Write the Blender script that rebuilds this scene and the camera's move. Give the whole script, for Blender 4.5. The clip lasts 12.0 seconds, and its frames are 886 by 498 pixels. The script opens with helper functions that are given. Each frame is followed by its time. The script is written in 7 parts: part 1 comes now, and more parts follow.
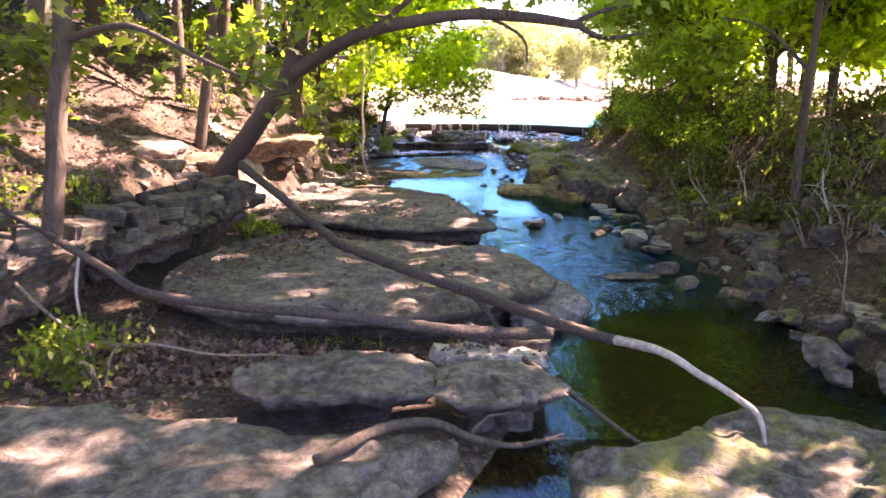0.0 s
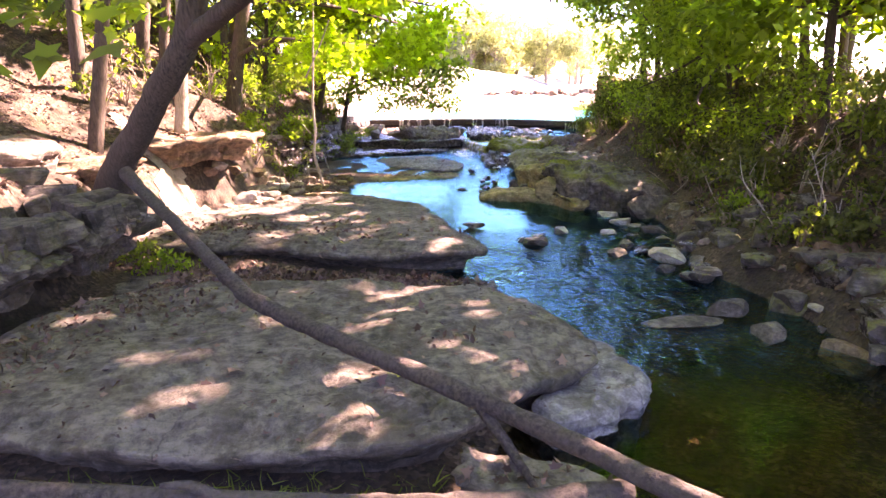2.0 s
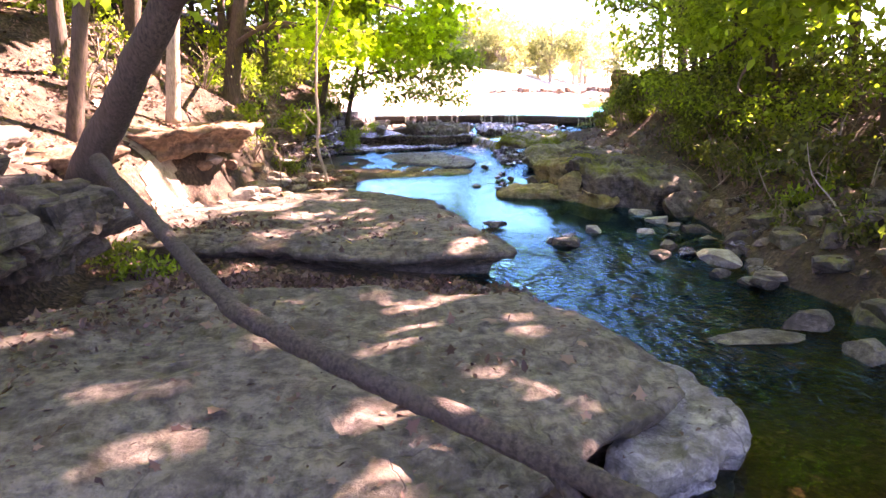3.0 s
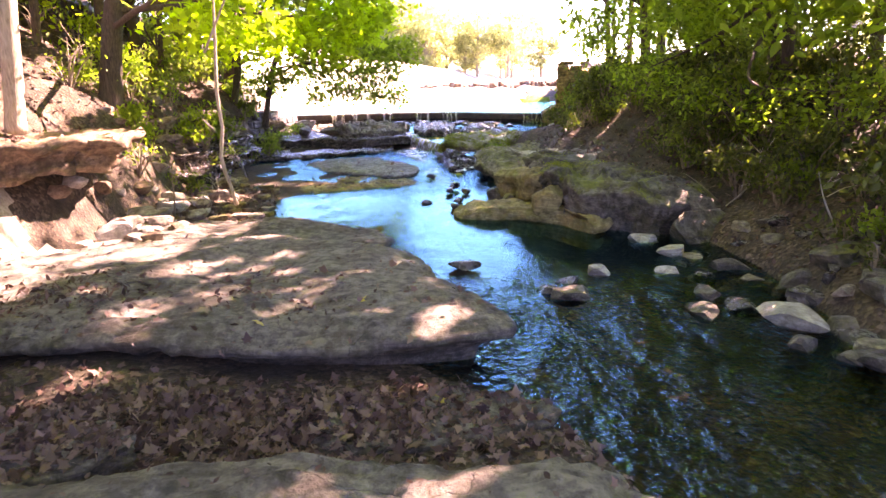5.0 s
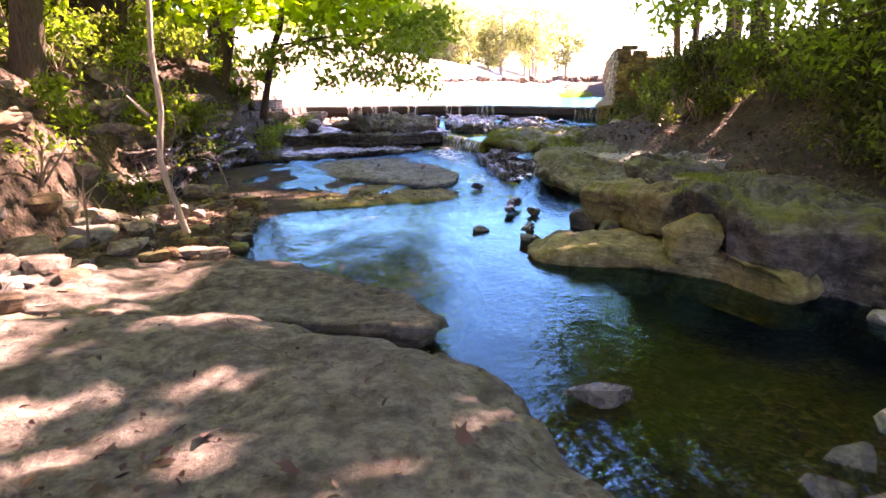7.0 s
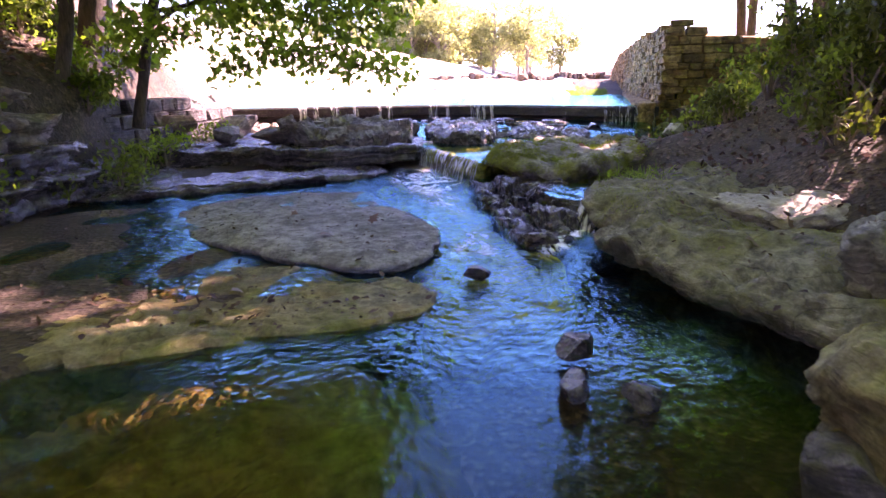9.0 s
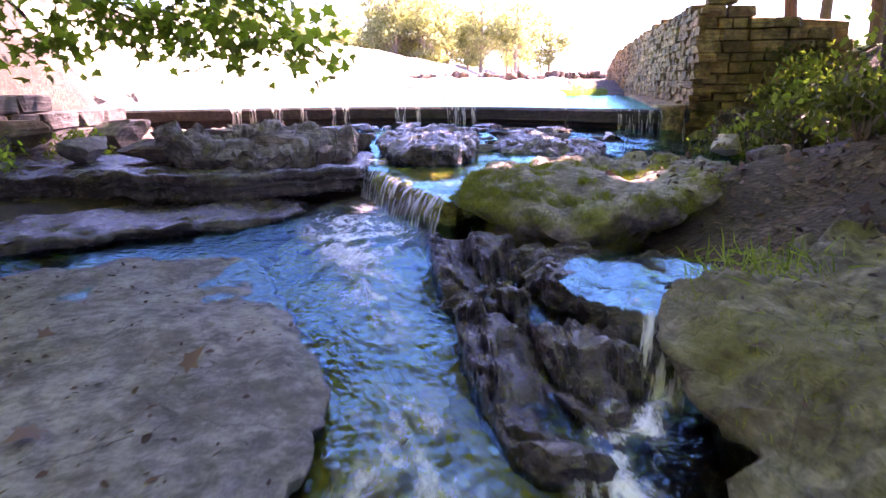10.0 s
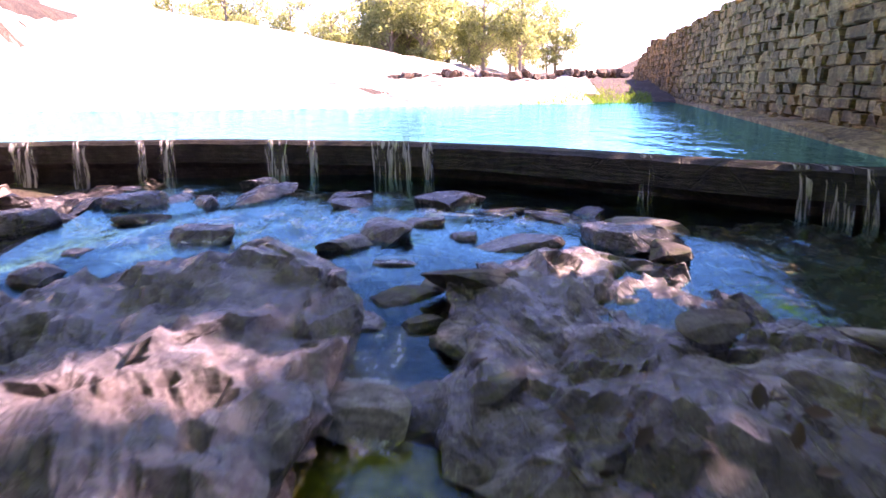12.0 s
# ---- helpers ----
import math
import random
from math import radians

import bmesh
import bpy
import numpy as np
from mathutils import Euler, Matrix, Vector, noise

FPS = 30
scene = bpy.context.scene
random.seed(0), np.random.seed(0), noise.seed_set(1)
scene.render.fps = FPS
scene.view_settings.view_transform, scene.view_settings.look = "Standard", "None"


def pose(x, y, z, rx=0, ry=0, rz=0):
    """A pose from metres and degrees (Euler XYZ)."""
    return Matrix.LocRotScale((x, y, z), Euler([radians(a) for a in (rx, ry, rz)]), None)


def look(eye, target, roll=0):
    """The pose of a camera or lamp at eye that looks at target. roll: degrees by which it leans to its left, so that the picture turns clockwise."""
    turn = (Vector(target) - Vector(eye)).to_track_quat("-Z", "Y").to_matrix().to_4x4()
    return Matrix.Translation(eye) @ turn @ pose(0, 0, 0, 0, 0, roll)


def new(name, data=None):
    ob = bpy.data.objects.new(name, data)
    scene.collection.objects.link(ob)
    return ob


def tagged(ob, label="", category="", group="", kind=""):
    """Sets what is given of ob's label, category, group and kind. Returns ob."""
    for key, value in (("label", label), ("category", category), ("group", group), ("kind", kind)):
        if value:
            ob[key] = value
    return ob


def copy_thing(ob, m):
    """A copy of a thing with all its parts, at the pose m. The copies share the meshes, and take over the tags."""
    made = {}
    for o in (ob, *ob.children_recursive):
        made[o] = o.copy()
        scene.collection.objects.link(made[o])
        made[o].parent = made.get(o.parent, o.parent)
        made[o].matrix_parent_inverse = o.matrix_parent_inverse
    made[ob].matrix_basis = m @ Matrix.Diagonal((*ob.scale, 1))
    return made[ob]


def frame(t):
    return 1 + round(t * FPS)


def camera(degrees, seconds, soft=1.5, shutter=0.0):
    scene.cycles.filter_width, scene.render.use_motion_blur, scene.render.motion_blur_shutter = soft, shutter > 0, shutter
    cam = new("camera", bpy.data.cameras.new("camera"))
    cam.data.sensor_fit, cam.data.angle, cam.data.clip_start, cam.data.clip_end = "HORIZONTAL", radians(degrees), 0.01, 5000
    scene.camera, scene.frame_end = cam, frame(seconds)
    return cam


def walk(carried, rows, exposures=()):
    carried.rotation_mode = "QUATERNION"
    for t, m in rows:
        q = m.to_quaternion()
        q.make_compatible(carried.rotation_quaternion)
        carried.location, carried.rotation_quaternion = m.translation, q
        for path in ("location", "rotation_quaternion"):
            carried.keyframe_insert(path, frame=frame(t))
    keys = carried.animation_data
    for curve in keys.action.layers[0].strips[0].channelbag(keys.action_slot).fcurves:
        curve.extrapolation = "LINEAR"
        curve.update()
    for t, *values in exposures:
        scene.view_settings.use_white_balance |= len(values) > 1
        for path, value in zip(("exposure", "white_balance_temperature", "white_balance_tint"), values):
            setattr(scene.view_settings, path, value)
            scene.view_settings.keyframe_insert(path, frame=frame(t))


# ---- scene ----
cam = camera(68.2, 12.0, 1.5, 0.12)
PATH = [
    (0.0, 0.0, 0.0, 2.75, 76.32, 0.0, -0.02),
    (0.5, -0.054, 0.907, 2.756, 76.25, 0.93, -5.01),
    (1.0, -0.026, 1.783, 2.742, 76.43, 0.39, -3.4),
    (1.5, 0.017, 2.476, 2.676, 76.38, 0.29, -2.25),
    (2.0, -0.024, 3.035, 2.468, 76.17, 0.62, -2.8),
    (2.5, -0.106, 3.587, 2.269, 76.26, 0.59, -2.62),
    (4.5, -0.493, 6.025, 2.17, 76.03, 0.81, -4.33),
    (5.0, -0.325, 6.893, 2.2, 75.77, 1.1, -9.01),
    (5.5, -0.283, 7.781, 2.135, 75.84, 0.89, -7.52),
    (6.0, -0.251, 8.709, 2.067, 75.84, 0.37, -6.2),
    (6.5, -0.292, 9.712, 1.97, 75.63, 0.38, -6.73),
    (8.5, 0.379, 14.943, 1.591, 75.99, 0.57, -8.17),
    (9.0, 0.737, 16.531, 1.598, 75.83, 0.81, -8.07),
    (9.5, 1.145, 18.268, 1.548, 75.98, 0.79, -8.84),
    (10.0, 1.625, 20.045, 1.505, 75.87, 0.56, -9.09),
    (10.5, 2.198, 21.784, 1.453, 76.08, 0.35, -8.45),
    (11.0, 2.696, 23.599, 1.435, 76.04, 0.58, -8.96),
    (11.5, 3.107, 25.439, 1.42, 75.98, 1.03, -9.47),
    (12.0, 3.638, 27.425, 1.58, 75.83, 0.67, -8.71),
]
walk(cam, [(t, pose(*row)) for t, *row in PATH],
     [(0.0, 3.5, 9000, 54), (2.5, 3.78, 9000, 60), (5.0, 3.78, 9200, 61), (6.5, 3.52, 9500, 60), (8.5, 3.1, 7900, 71), (10.0, 3.3, 7800, 74), (11.0, 3.25, 8000, 70), (12.0, 2.45, 7900, 65)])

# ---- world, sun, exposure ----
SUN_AZ, SUN_EL = radians(62), radians(42)
world = bpy.data.worlds.new("sky")
scene.world = world
world.use_nodes = True
wn = world.node_tree.nodes
sky = wn.new("ShaderNodeTexSky")
sky.sky_type, sky.sun_disc = "NISHITA", False
sky.sun_elevation, sky.sun_rotation = SUN_EL, SUN_AZ
world.node_tree.links.new(sky.outputs[0], wn["Background"].inputs[0])
sky.air_density, sky.dust_density, sky.ozone_density = 0.9, 0.0, 8.0
wn["Background"].inputs[1].default_value = 0.105
sun = new("sun", bpy.data.lights.new("sun", "SUN"))
sun.data.energy, sun.data.angle, sun.data.color = 5.0, radians(0.6), (1.0, 0.965, 0.89)
TO_SUN = Vector((math.sin(SUN_AZ) * math.cos(SUN_EL), math.cos(SUN_AZ) * math.cos(SUN_EL), math.sin(SUN_EL)))
sun.matrix_world = look(TO_SUN * 60, (0, 0, 0))

# ---- materials ----


def material(name, rough=0.8):
    m = bpy.data.materials.new(name)
    m.use_nodes = True
    b = m.node_tree.nodes["Principled BSDF"]
    b.inputs["Roughness"].default_value = rough
    return m, m.node_tree.nodes, m.node_tree.links, b


def place(nodes):
    return nodes.new("ShaderNodeNewGeometry").outputs["Position"]


def noise_tex(nodes, links, vec, scale, detail=5, rough=0.6, stretch=None, swirl=0.0):
    if stretch:
        mp = nodes.new("ShaderNodeMapping")
        mp.inputs["Scale"].default_value = stretch
        links.new(vec, mp.inputs["Vector"])
        vec = mp.outputs[0]
    n = nodes.new("ShaderNodeTexNoise")
    n.inputs["Scale"].default_value, n.inputs["Detail"].default_value, n.inputs["Roughness"].default_value = scale, detail, rough
    n.inputs["Distortion"].default_value = swirl
    links.new(vec, n.inputs["Vector"])
    return n.outputs["Fac"]


def ramp(nodes, links, fac, stops):
    r = nodes.new("ShaderNodeValToRGB")
    while len(r.color_ramp.elements) < len(stops):
        r.color_ramp.elements.new(0.5)
    for e, (p, c) in zip(r.color_ramp.elements, stops):
        e.position, e.color = p, (*c, 1) if len(c) == 3 else c
    links.new(fac, r.inputs[0])
    return r.outputs[0]


def grey(v):
    return (v, v, v)


def mix(nodes, links, fac, a, b, kind="MIX"):
    m = nodes.new("ShaderNodeMix")
    m.data_type, m.blend_type = "RGBA", kind
    for sock, val in ((m.inputs[0], fac), (m.inputs[6], a), (m.inputs[7], b)):
        if hasattr(val, "is_output"):
            links.new(val, sock)
        else:
            sock.default_value = val if isinstance(val, (int, float)) else (*val, 1)
    return m.outputs[2]


def math_node(nodes, links, op, a, b=0.0):
    m = nodes.new("ShaderNodeMath")
    m.operation = op
    for sock, val in ((m.inputs[0], a), (m.inputs[1], b)):
        if hasattr(val, "is_output"):
            links.new(val, sock)
        else:
            sock.default_value = val
    return m.outputs[0]


def bump(nodes, links, bsdf, height, strength, dist):
    b = nodes.new("ShaderNodeBump")
    b.inputs["Strength"].default_value, b.inputs["Distance"].default_value = strength, dist
    links.new(height, b.inputs["Height"])
    links.new(b.outputs[0], bsdf.inputs["Normal"])


def rock_material(name, dark, pale, moss=0.3, moss_col=(0.05, 0.065, 0.018), rough=0.85, wet=0.0, tint=0.25, vary=0.0, hang=False):
    """Bedded stone: two scales of mottling, cracks, strata on the sides, moss on the upper faces."""
    m, n, l, b = material(name, rough)
    p = place(n)
    big = noise_tex(n, l, p, 0.9, 6, 0.65)
    fine = noise_tex(n, l, p, 9.0, 8, 0.7)
    grain = noise_tex(n, l, p, 60.0, 3, 0.6)
    strata = noise_tex(n, l, p, 5.0, 4, 0.6, (0.5, 0.5, 6.0))
    face = n.new("ShaderNodeSeparateXYZ")
    l.new(n.new("ShaderNodeNewGeometry").outputs["True Normal"], face.inputs[0])
    steep = ramp(n, l, math_node(n, l, "ABSOLUTE", face.outputs[2]), [(0.35, grey(1.0)), (0.75, grey(0.0))])
    vo = n.new("ShaderNodeTexVoronoi")
    vo.feature, vo.inputs["Scale"].default_value = "DISTANCE_TO_EDGE", 0.9
    wob = n.new("ShaderNodeTexNoise")
    wob.inputs["Scale"].default_value, wob.inputs["Detail"].default_value = 1.1, 6
    l.new(p, wob.inputs["Vector"])
    addv = n.new("ShaderNodeVectorMath")
    addv.operation = "ADD"
    l.new(p, addv.inputs[0])
    l.new(wob.outputs["Color"], addv.inputs[1])
    l.new(addv.outputs[0], vo.inputs["Vector"])
    crack = ramp(n, l, vo.outputs["Distance"], [(0.0, grey(0.0)), (0.008, grey(1.0))])
    crack = math_node(n, l, "MAXIMUM", crack, ramp(n, l, noise_tex(n, l, p, 0.8, 3), [(0.5, grey(0.0)), (0.56, grey(1.0))]))
    mid = noise_tex(n, l, p, 3.2, 8, 0.75)
    col = ramp(n, l, mix(n, l, 0.55, mix(n, l, 0.5, big, mid), fine), [(0.42, tuple(c * 0.75 for c in dark)), (0.5, tuple((a + c) / 2 for a, c in zip(dark, pale))), (0.57, tuple(c * 1.1 for c in pale))])
    speck = ramp(n, l, noise_tex(n, l, p, 28.0, 4, 0.7), [(0.56, grey(0.0)), (0.7, grey(0.6))])
    col = mix(n, l, speck, col, tuple(c * 0.5 for c in dark))
    col = mix(n, l, mix(n, l, 1.0, ramp(n, l, strata, [(0.42, grey(0.5)), (0.6, grey(0.0))]), steep, "MULTIPLY"), col, tuple(c * 0.55 for c in dark))
    dirt = ramp(n, l, noise_tex(n, l, p, 1.5, 9, 0.8), [(0.5, grey(0.0)), (0.58, grey(0.6))])
    col = mix(n, l, dirt, col, (dark[0] * 0.75, dark[1] * 0.68, dark[2] * 0.58))
    warm = ramp(n, l, noise_tex(n, l, p, 2.3, 4), [(0.5, grey(0.0)), (0.75, grey(tint))])
    col = mix(n, l, warm, col, (pale[0] * 1.1, pale[1] * 0.78, pale[2] * 0.45))
    col = mix(n, l, ramp(n, l, crack, [(0.0, grey(0.55)), (1.0, grey(0.0))]), col, tuple(c * 0.35 for c in dark))
    if moss > 0:
        up = n.new("ShaderNodeSeparateXYZ")
        l.new(n.new("ShaderNodeNewGeometry").outputs["Normal"], up.inputs[0])
        patch = noise_tex(n, l, p, 1.7, 7, 0.7)
        mk = ramp(n, l, patch, [(0.66 - moss * 0.35, grey(0.0)), (0.8 - moss * 0.35, grey(0.9))])
        mk = math_node(n, l, "MULTIPLY", mk, ramp(n, l, up.outputs[2], [(0.8, grey(1.0)), (0.98, grey(0.1))] if hang else [(-0.1, grey(0.25)), (0.5, grey(1.0))]))
        col = mix(n, l, mk, col, ramp(n, l, fine, [(0.3, tuple(c * 0.5 for c in moss_col)), (0.7, tuple(c * 1.6 for c in moss_col))]))
    if vary:
        each = math_node(n, l, "FRACT", math_node(n, l, "ADD", n.new("ShaderNodeObjectInfo").outputs["Random"], n.new("ShaderNodeNewGeometry").outputs["Random Per Island"]))
        col = mix(n, l, 1.0, col, ramp(n, l, each, [(0.0, grey(1 - vary)), (0.5, (1.0, 0.97, 0.9)), (1.0, (1 + vary * 0.5, 1 + vary * 0.35, 1 + vary * 0.1))]), "MULTIPLY")
    l.new(col, b.inputs["Base Color"])
    if wet:
        l.new(ramp(n, l, fine, [(0.35, grey(0.08)), (0.65, grey(0.4))]), b.inputs["Roughness"])
        b.inputs["Specular IOR Level"].default_value = 0.6
    h = math_node(n, l, "ADD", math_node(n, l, "MULTIPLY", fine, 0.7), math_node(n, l, "MULTIPLY", grain, 0.18))
    h = math_node(n, l, "ADD", h, math_node(n, l, "MULTIPLY", crack, 0.2))
    h = math_node(n, l, "ADD", h, math_node(n, l, "MULTIPLY", math_node(n, l, "MULTIPLY", strata, steep), 0.6))
    bump(n, l, b, h, 0.75, 0.055)
    return m


ROCK = rock_material("slab_stone", (0.058, 0.049, 0.044), (0.195, 0.167, 0.148), 0.2, (0.07, 0.068, 0.026), tint=0.15)
ROCK_SHELF = rock_material("worn_grey_stone", (0.15, 0.138, 0.145), (0.36, 0.335, 0.35), 0.1, (0.11, 0.11, 0.03), tint=0.1)
ROCK_MOSSY = rock_material("mossy_stone", (0.04, 0.035, 0.033), (0.175, 0.155, 0.142), 0.5, (0.12, 0.13, 0.026))
ROCK_WET = rock_material("wet_dark_stone", (0.035, 0.03, 0.03), (0.12, 0.10, 0.10), 0.2, rough=0.35, wet=1.0)
ROCK_BANK = rock_material("bank_stone", (0.12, 0.095, 0.085), (0.38, 0.31, 0.27), 0.30, tint=0.4)
ROCK_OLIVE = rock_material("olive_mossy_stone", (0.085, 0.075, 0.055), (0.29, 0.26, 0.205), 0.5, (0.15, 0.145, 0.05), tint=0.2)
# bank stone darkened for the ledges: their shade is in the colour
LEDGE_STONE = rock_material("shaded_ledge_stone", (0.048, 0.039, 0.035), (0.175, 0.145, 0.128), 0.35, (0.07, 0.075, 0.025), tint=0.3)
ROCK_YELLOW = rock_material("ochre_stone", (0.14, 0.11, 0.05), (0.34, 0.28, 0.15), 0.5, (0.15, 0.155, 0.035), tint=0.6)
ROCK_PALE = rock_material("pale_stone", (0.26, 0.235, 0.22), (0.50, 0.46, 0.42), 0.08)
ROCK_RED = rock_material("rusty_stone", (0.10, 0.065, 0.045), (0.28, 0.19, 0.13), 0.2, tint=0.5)
MASONRY = rock_material("masonry_stone", (0.13, 0.092, 0.038), (0.45, 0.33, 0.155), 0.12, tint=0.6, vary=0.5)
BED_OLIVE = rock_material("olive_pool_bed", (0.09, 0.074, 0.028), (0.23, 0.19, 0.07), 0.4, (0.12, 0.105, 0.03), tint=0.3)
BED_GREEN = rock_material("algae_covered_bed", (0.15, 0.145, 0.03), (0.36, 0.36, 0.08), 0.8, (0.30, 0.32, 0.025), tint=0.05)
MOSS_ROCK = rock_material("moss_hung_stone", (0.12, 0.105, 0.10), (0.42, 0.375, 0.36), 0.72, (0.17, 0.185, 0.03), hang=True)
DAM_STONE = rock_material("near_black_dam", (0.012, 0.010, 0.011), (0.06, 0.05, 0.05), 0.1, rough=0.6)
# darker copy of the grey block stone, the trees' shade painted in
BLOCKS_SHADED = rock_material("shaded_block_stone", (0.05, 0.044, 0.046), (0.17, 0.15, 0.15), 0.2)
BLOCKS = rock_material("grey_block_stone", (0.12, 0.105, 0.105), (0.38, 0.34, 0.335), 0.24, (0.18, 0.18, 0.02))
BLOCKS_WET = rock_material("wet_grey_stone", (0.07, 0.06, 0.065), (0.26, 0.225, 0.235), 0.26, (0.16, 0.16, 0.02), rough=0.4, wet=1.0)


def ground_material():
    m, n, l, b = material("leaf_litter_soil", 0.95)
    p = place(n)
    vo = n.new("ShaderNodeTexVoronoi")
    vo.inputs["Scale"].default_value, vo.inputs["Randomness"].default_value = 26.0, 1.0
    l.new(p, vo.inputs["Vector"])
    sep = n.new("ShaderNodeSeparateColor")
    l.new(vo.outputs["Color"], sep.inputs[0])
    leaf = ramp(n, l, sep.outputs[0], [(0.0, (0.032, 0.021, 0.015)), (0.4, (0.07, 0.045, 0.031)), (0.75, (0.11, 0.072, 0.05)), (1.0, (0.19, 0.135, 0.1))])
    soil = ramp(n, l, noise_tex(n, l, p, 6, 6), [(0.35, (0.018, 0.014, 0.01)), (0.7, (0.06, 0.043, 0.032))])
    patch = ramp(n, l, noise_tex(n, l, p, 1.1, 5), [(0.42, grey(0.15)), (0.6, grey(0.9))])
    col = mix(n, l, patch, soil, leaf)
    green = ramp(n, l, noise_tex(n, l, p, 0.7, 6), [(0.58, grey(0.0)), (0.72, grey(0.5))])
    col = mix(n, l, green, col, (0.05, 0.06, 0.018))
    l.new(col, b.inputs["Base Color"])
    h = math_node(n, l, "ADD", math_node(n, l, "MULTIPLY", vo.outputs["Distance"], 1.0), noise_tex(n, l, p, 30, 5))
    bump(n, l, b, h, 0.6, 0.025)
    return m


GROUND = ground_material()


def gravel_material():
    m, n, l, b = material("pale_sunlit_gravel", 0.9)
    p = place(n)
    vo = n.new("ShaderNodeTexVoronoi")
    vo.inputs["Scale"].default_value = 5.0
    l.new(p, vo.inputs["Vector"])
    sep = n.new("ShaderNodeSeparateColor")
    l.new(vo.outputs["Color"], sep.inputs[0])
    col = ramp(n, l, sep.outputs[0], [(0.0, (0.27, 0.25, 0.225)), (1.0, (0.50, 0.48, 0.44))])
    col = mix(n, l, ramp(n, l, noise_tex(n, l, p, 0.35, 5), [(0.45, grey(0)), (0.7, grey(0.4))]), col, (0.55, 0.5, 0.42))
    l.new(col, b.inputs["Base Color"])
    bump(n, l, b, vo.outputs["Distance"], 0.6, 0.1)
    return m


GRAVEL = gravel_material()


def sand_material():
    m, n, l, b = material("washed_sand", 0.95)
    p = place(n)
    col = ramp(n, l, noise_tex(n, l, p, 6.0, 7, 0.7), [(0.3, (0.26, 0.20, 0.15)), (0.65, (0.52, 0.45, 0.37))])
    l.new(mix(n, l, ramp(n, l, noise_tex(n, l, p, 30.0, 4), [(0.5, grey(0)), (0.65, grey(0.5))]), col, (0.17, 0.12, 0.085)), b.inputs["Base Color"])
    bump(n, l, b, noise_tex(n, l, p, 14.0, 7, 0.7), 0.9, 0.05)
    return m


SAND = sand_material()


def lawn_material():
    m, n, l, b = material("sunlit_lawn", 0.9)
    p = place(n)
    col = ramp(n, l, noise_tex(n, l, p, 20.0, 6, 0.7), [(0.35, (0.06, 0.10, 0.02)), (0.65, (0.17, 0.22, 0.05))])
    l.new(mix(n, l, ramp(n, l, noise_tex(n, l, p, 0.4, 4), [(0.45, grey(0)), (0.7, grey(0.5))]), col, (0.20, 0.18, 0.07)), b.inputs["Base Color"])
    bump(n, l, b, noise_tex(n, l, p, 40.0, 4), 0.8, 0.05)
    return m


LAWN = lawn_material()


def water_material(name, tint, ripple, scale, flow=False, ior=1.5):
    """Clear stream water: a tinted see-through body under a Fresnel sheen; flow: rougher in the riffle and the rapid."""
    m = bpy.data.materials.new(name)
    m.use_nodes = True
    n, l = m.node_tree.nodes, m.node_tree.links
    n.remove(n["Principled BSDF"])
    out = n["Material Output"]
    tr = n.new("ShaderNodeBsdfTransparent")
    tr.inputs[0].default_value = (*tint, 1)
    gl = n.new("ShaderNodeBsdfGlossy")
    # cyan gloss colour paints the sky's blue into every reflection
    gl.inputs["Color"].default_value = (0.19, 0.82, 1.0, 1)
    gl.inputs["Roughness"].default_value = 0.03
    fr = n.new("ShaderNodeFresnel")
    fr.inputs["IOR"].default_value = ior
    p = place(n)
    h = math_node(n, l, "ADD", noise_tex(n, l, p, scale, 3, 0.5, (1.0, 0.55, 1.0)), math_node(n, l, "MULTIPLY", noise_tex(n, l, p, scale * 3.3, 2, 0.5), 0.35))
    bm = n.new("ShaderNodeBump")
    bm.inputs["Strength"].default_value, bm.inputs["Distance"].default_value = ripple, 0.11
    if flow:
        sep = n.new("ShaderNodeSeparateXYZ")
        l.new(p, sep.inputs[0])
        along = math_node(n, l, "MULTIPLY", sep.outputs[1], 1 / 30)
        l.new(ramp(n, l, along, [(0.25, grey(ripple)), (0.29, grey(0.9)), (0.42, grey(0.9)), (0.47, grey(ripple)), (0.58, grey(ripple)), (0.64, grey(0.14)), (0.7, grey(0.6))]), bm.inputs["Strength"])
    l.new(h, bm.inputs["Height"])
    l.new(bm.outputs[0], gl.inputs["Normal"])
    l.new(bm.outputs[0], fr.inputs["Normal"])
    mx = n.new("ShaderNodeMixShader")
    l.new(fr.outputs[0], mx.inputs[0])
    l.new(tr.outputs[0], mx.inputs[1])
    l.new(gl.outputs[0], mx.inputs[2])
    l.new(mx.outputs[0], out.inputs["Surface"])
    return m


WATER = water_material("stream_water", (0.76, 0.68, 0.5), 0.11, 4.5, True, ior=1.4)
WATER_FAST = water_material("rippling_water", (0.94, 0.92, 0.78), 0.1, 7.0, ior=1.36)
POND = water_material("pond_water", (0.5, 0.5, 0.42), 0.3, 3.0)


def foam_material(name, lo, hi, top):
    """Broken white water: streaks of froth with clear gaps between."""
    m, n, l, b = material(name, 0.4)
    p = place(n)
    f = mix(n, l, 0.28, noise_tex(n, l, p, 3.2, 6, 0.65, (1.0, 0.5, 1.0), 1.6), noise_tex(n, l, p, 26.0, 4, 0.7, (1.0, 0.6, 1.0)))
    b.inputs["Base Color"].default_value = (0.90, 0.93, 0.95, 1)
    fade = n.new("ShaderNodeAttribute")
    fade.attribute_name = "fade"
    l.new(math_node(n, l, "MULTIPLY", ramp(n, l, f, [(lo, grey(0.0)), (hi, grey(top))]), fade.outputs["Fac"]), b.inputs["Alpha"])
    bump(n, l, b, f, 0.7, 0.04)
    return m


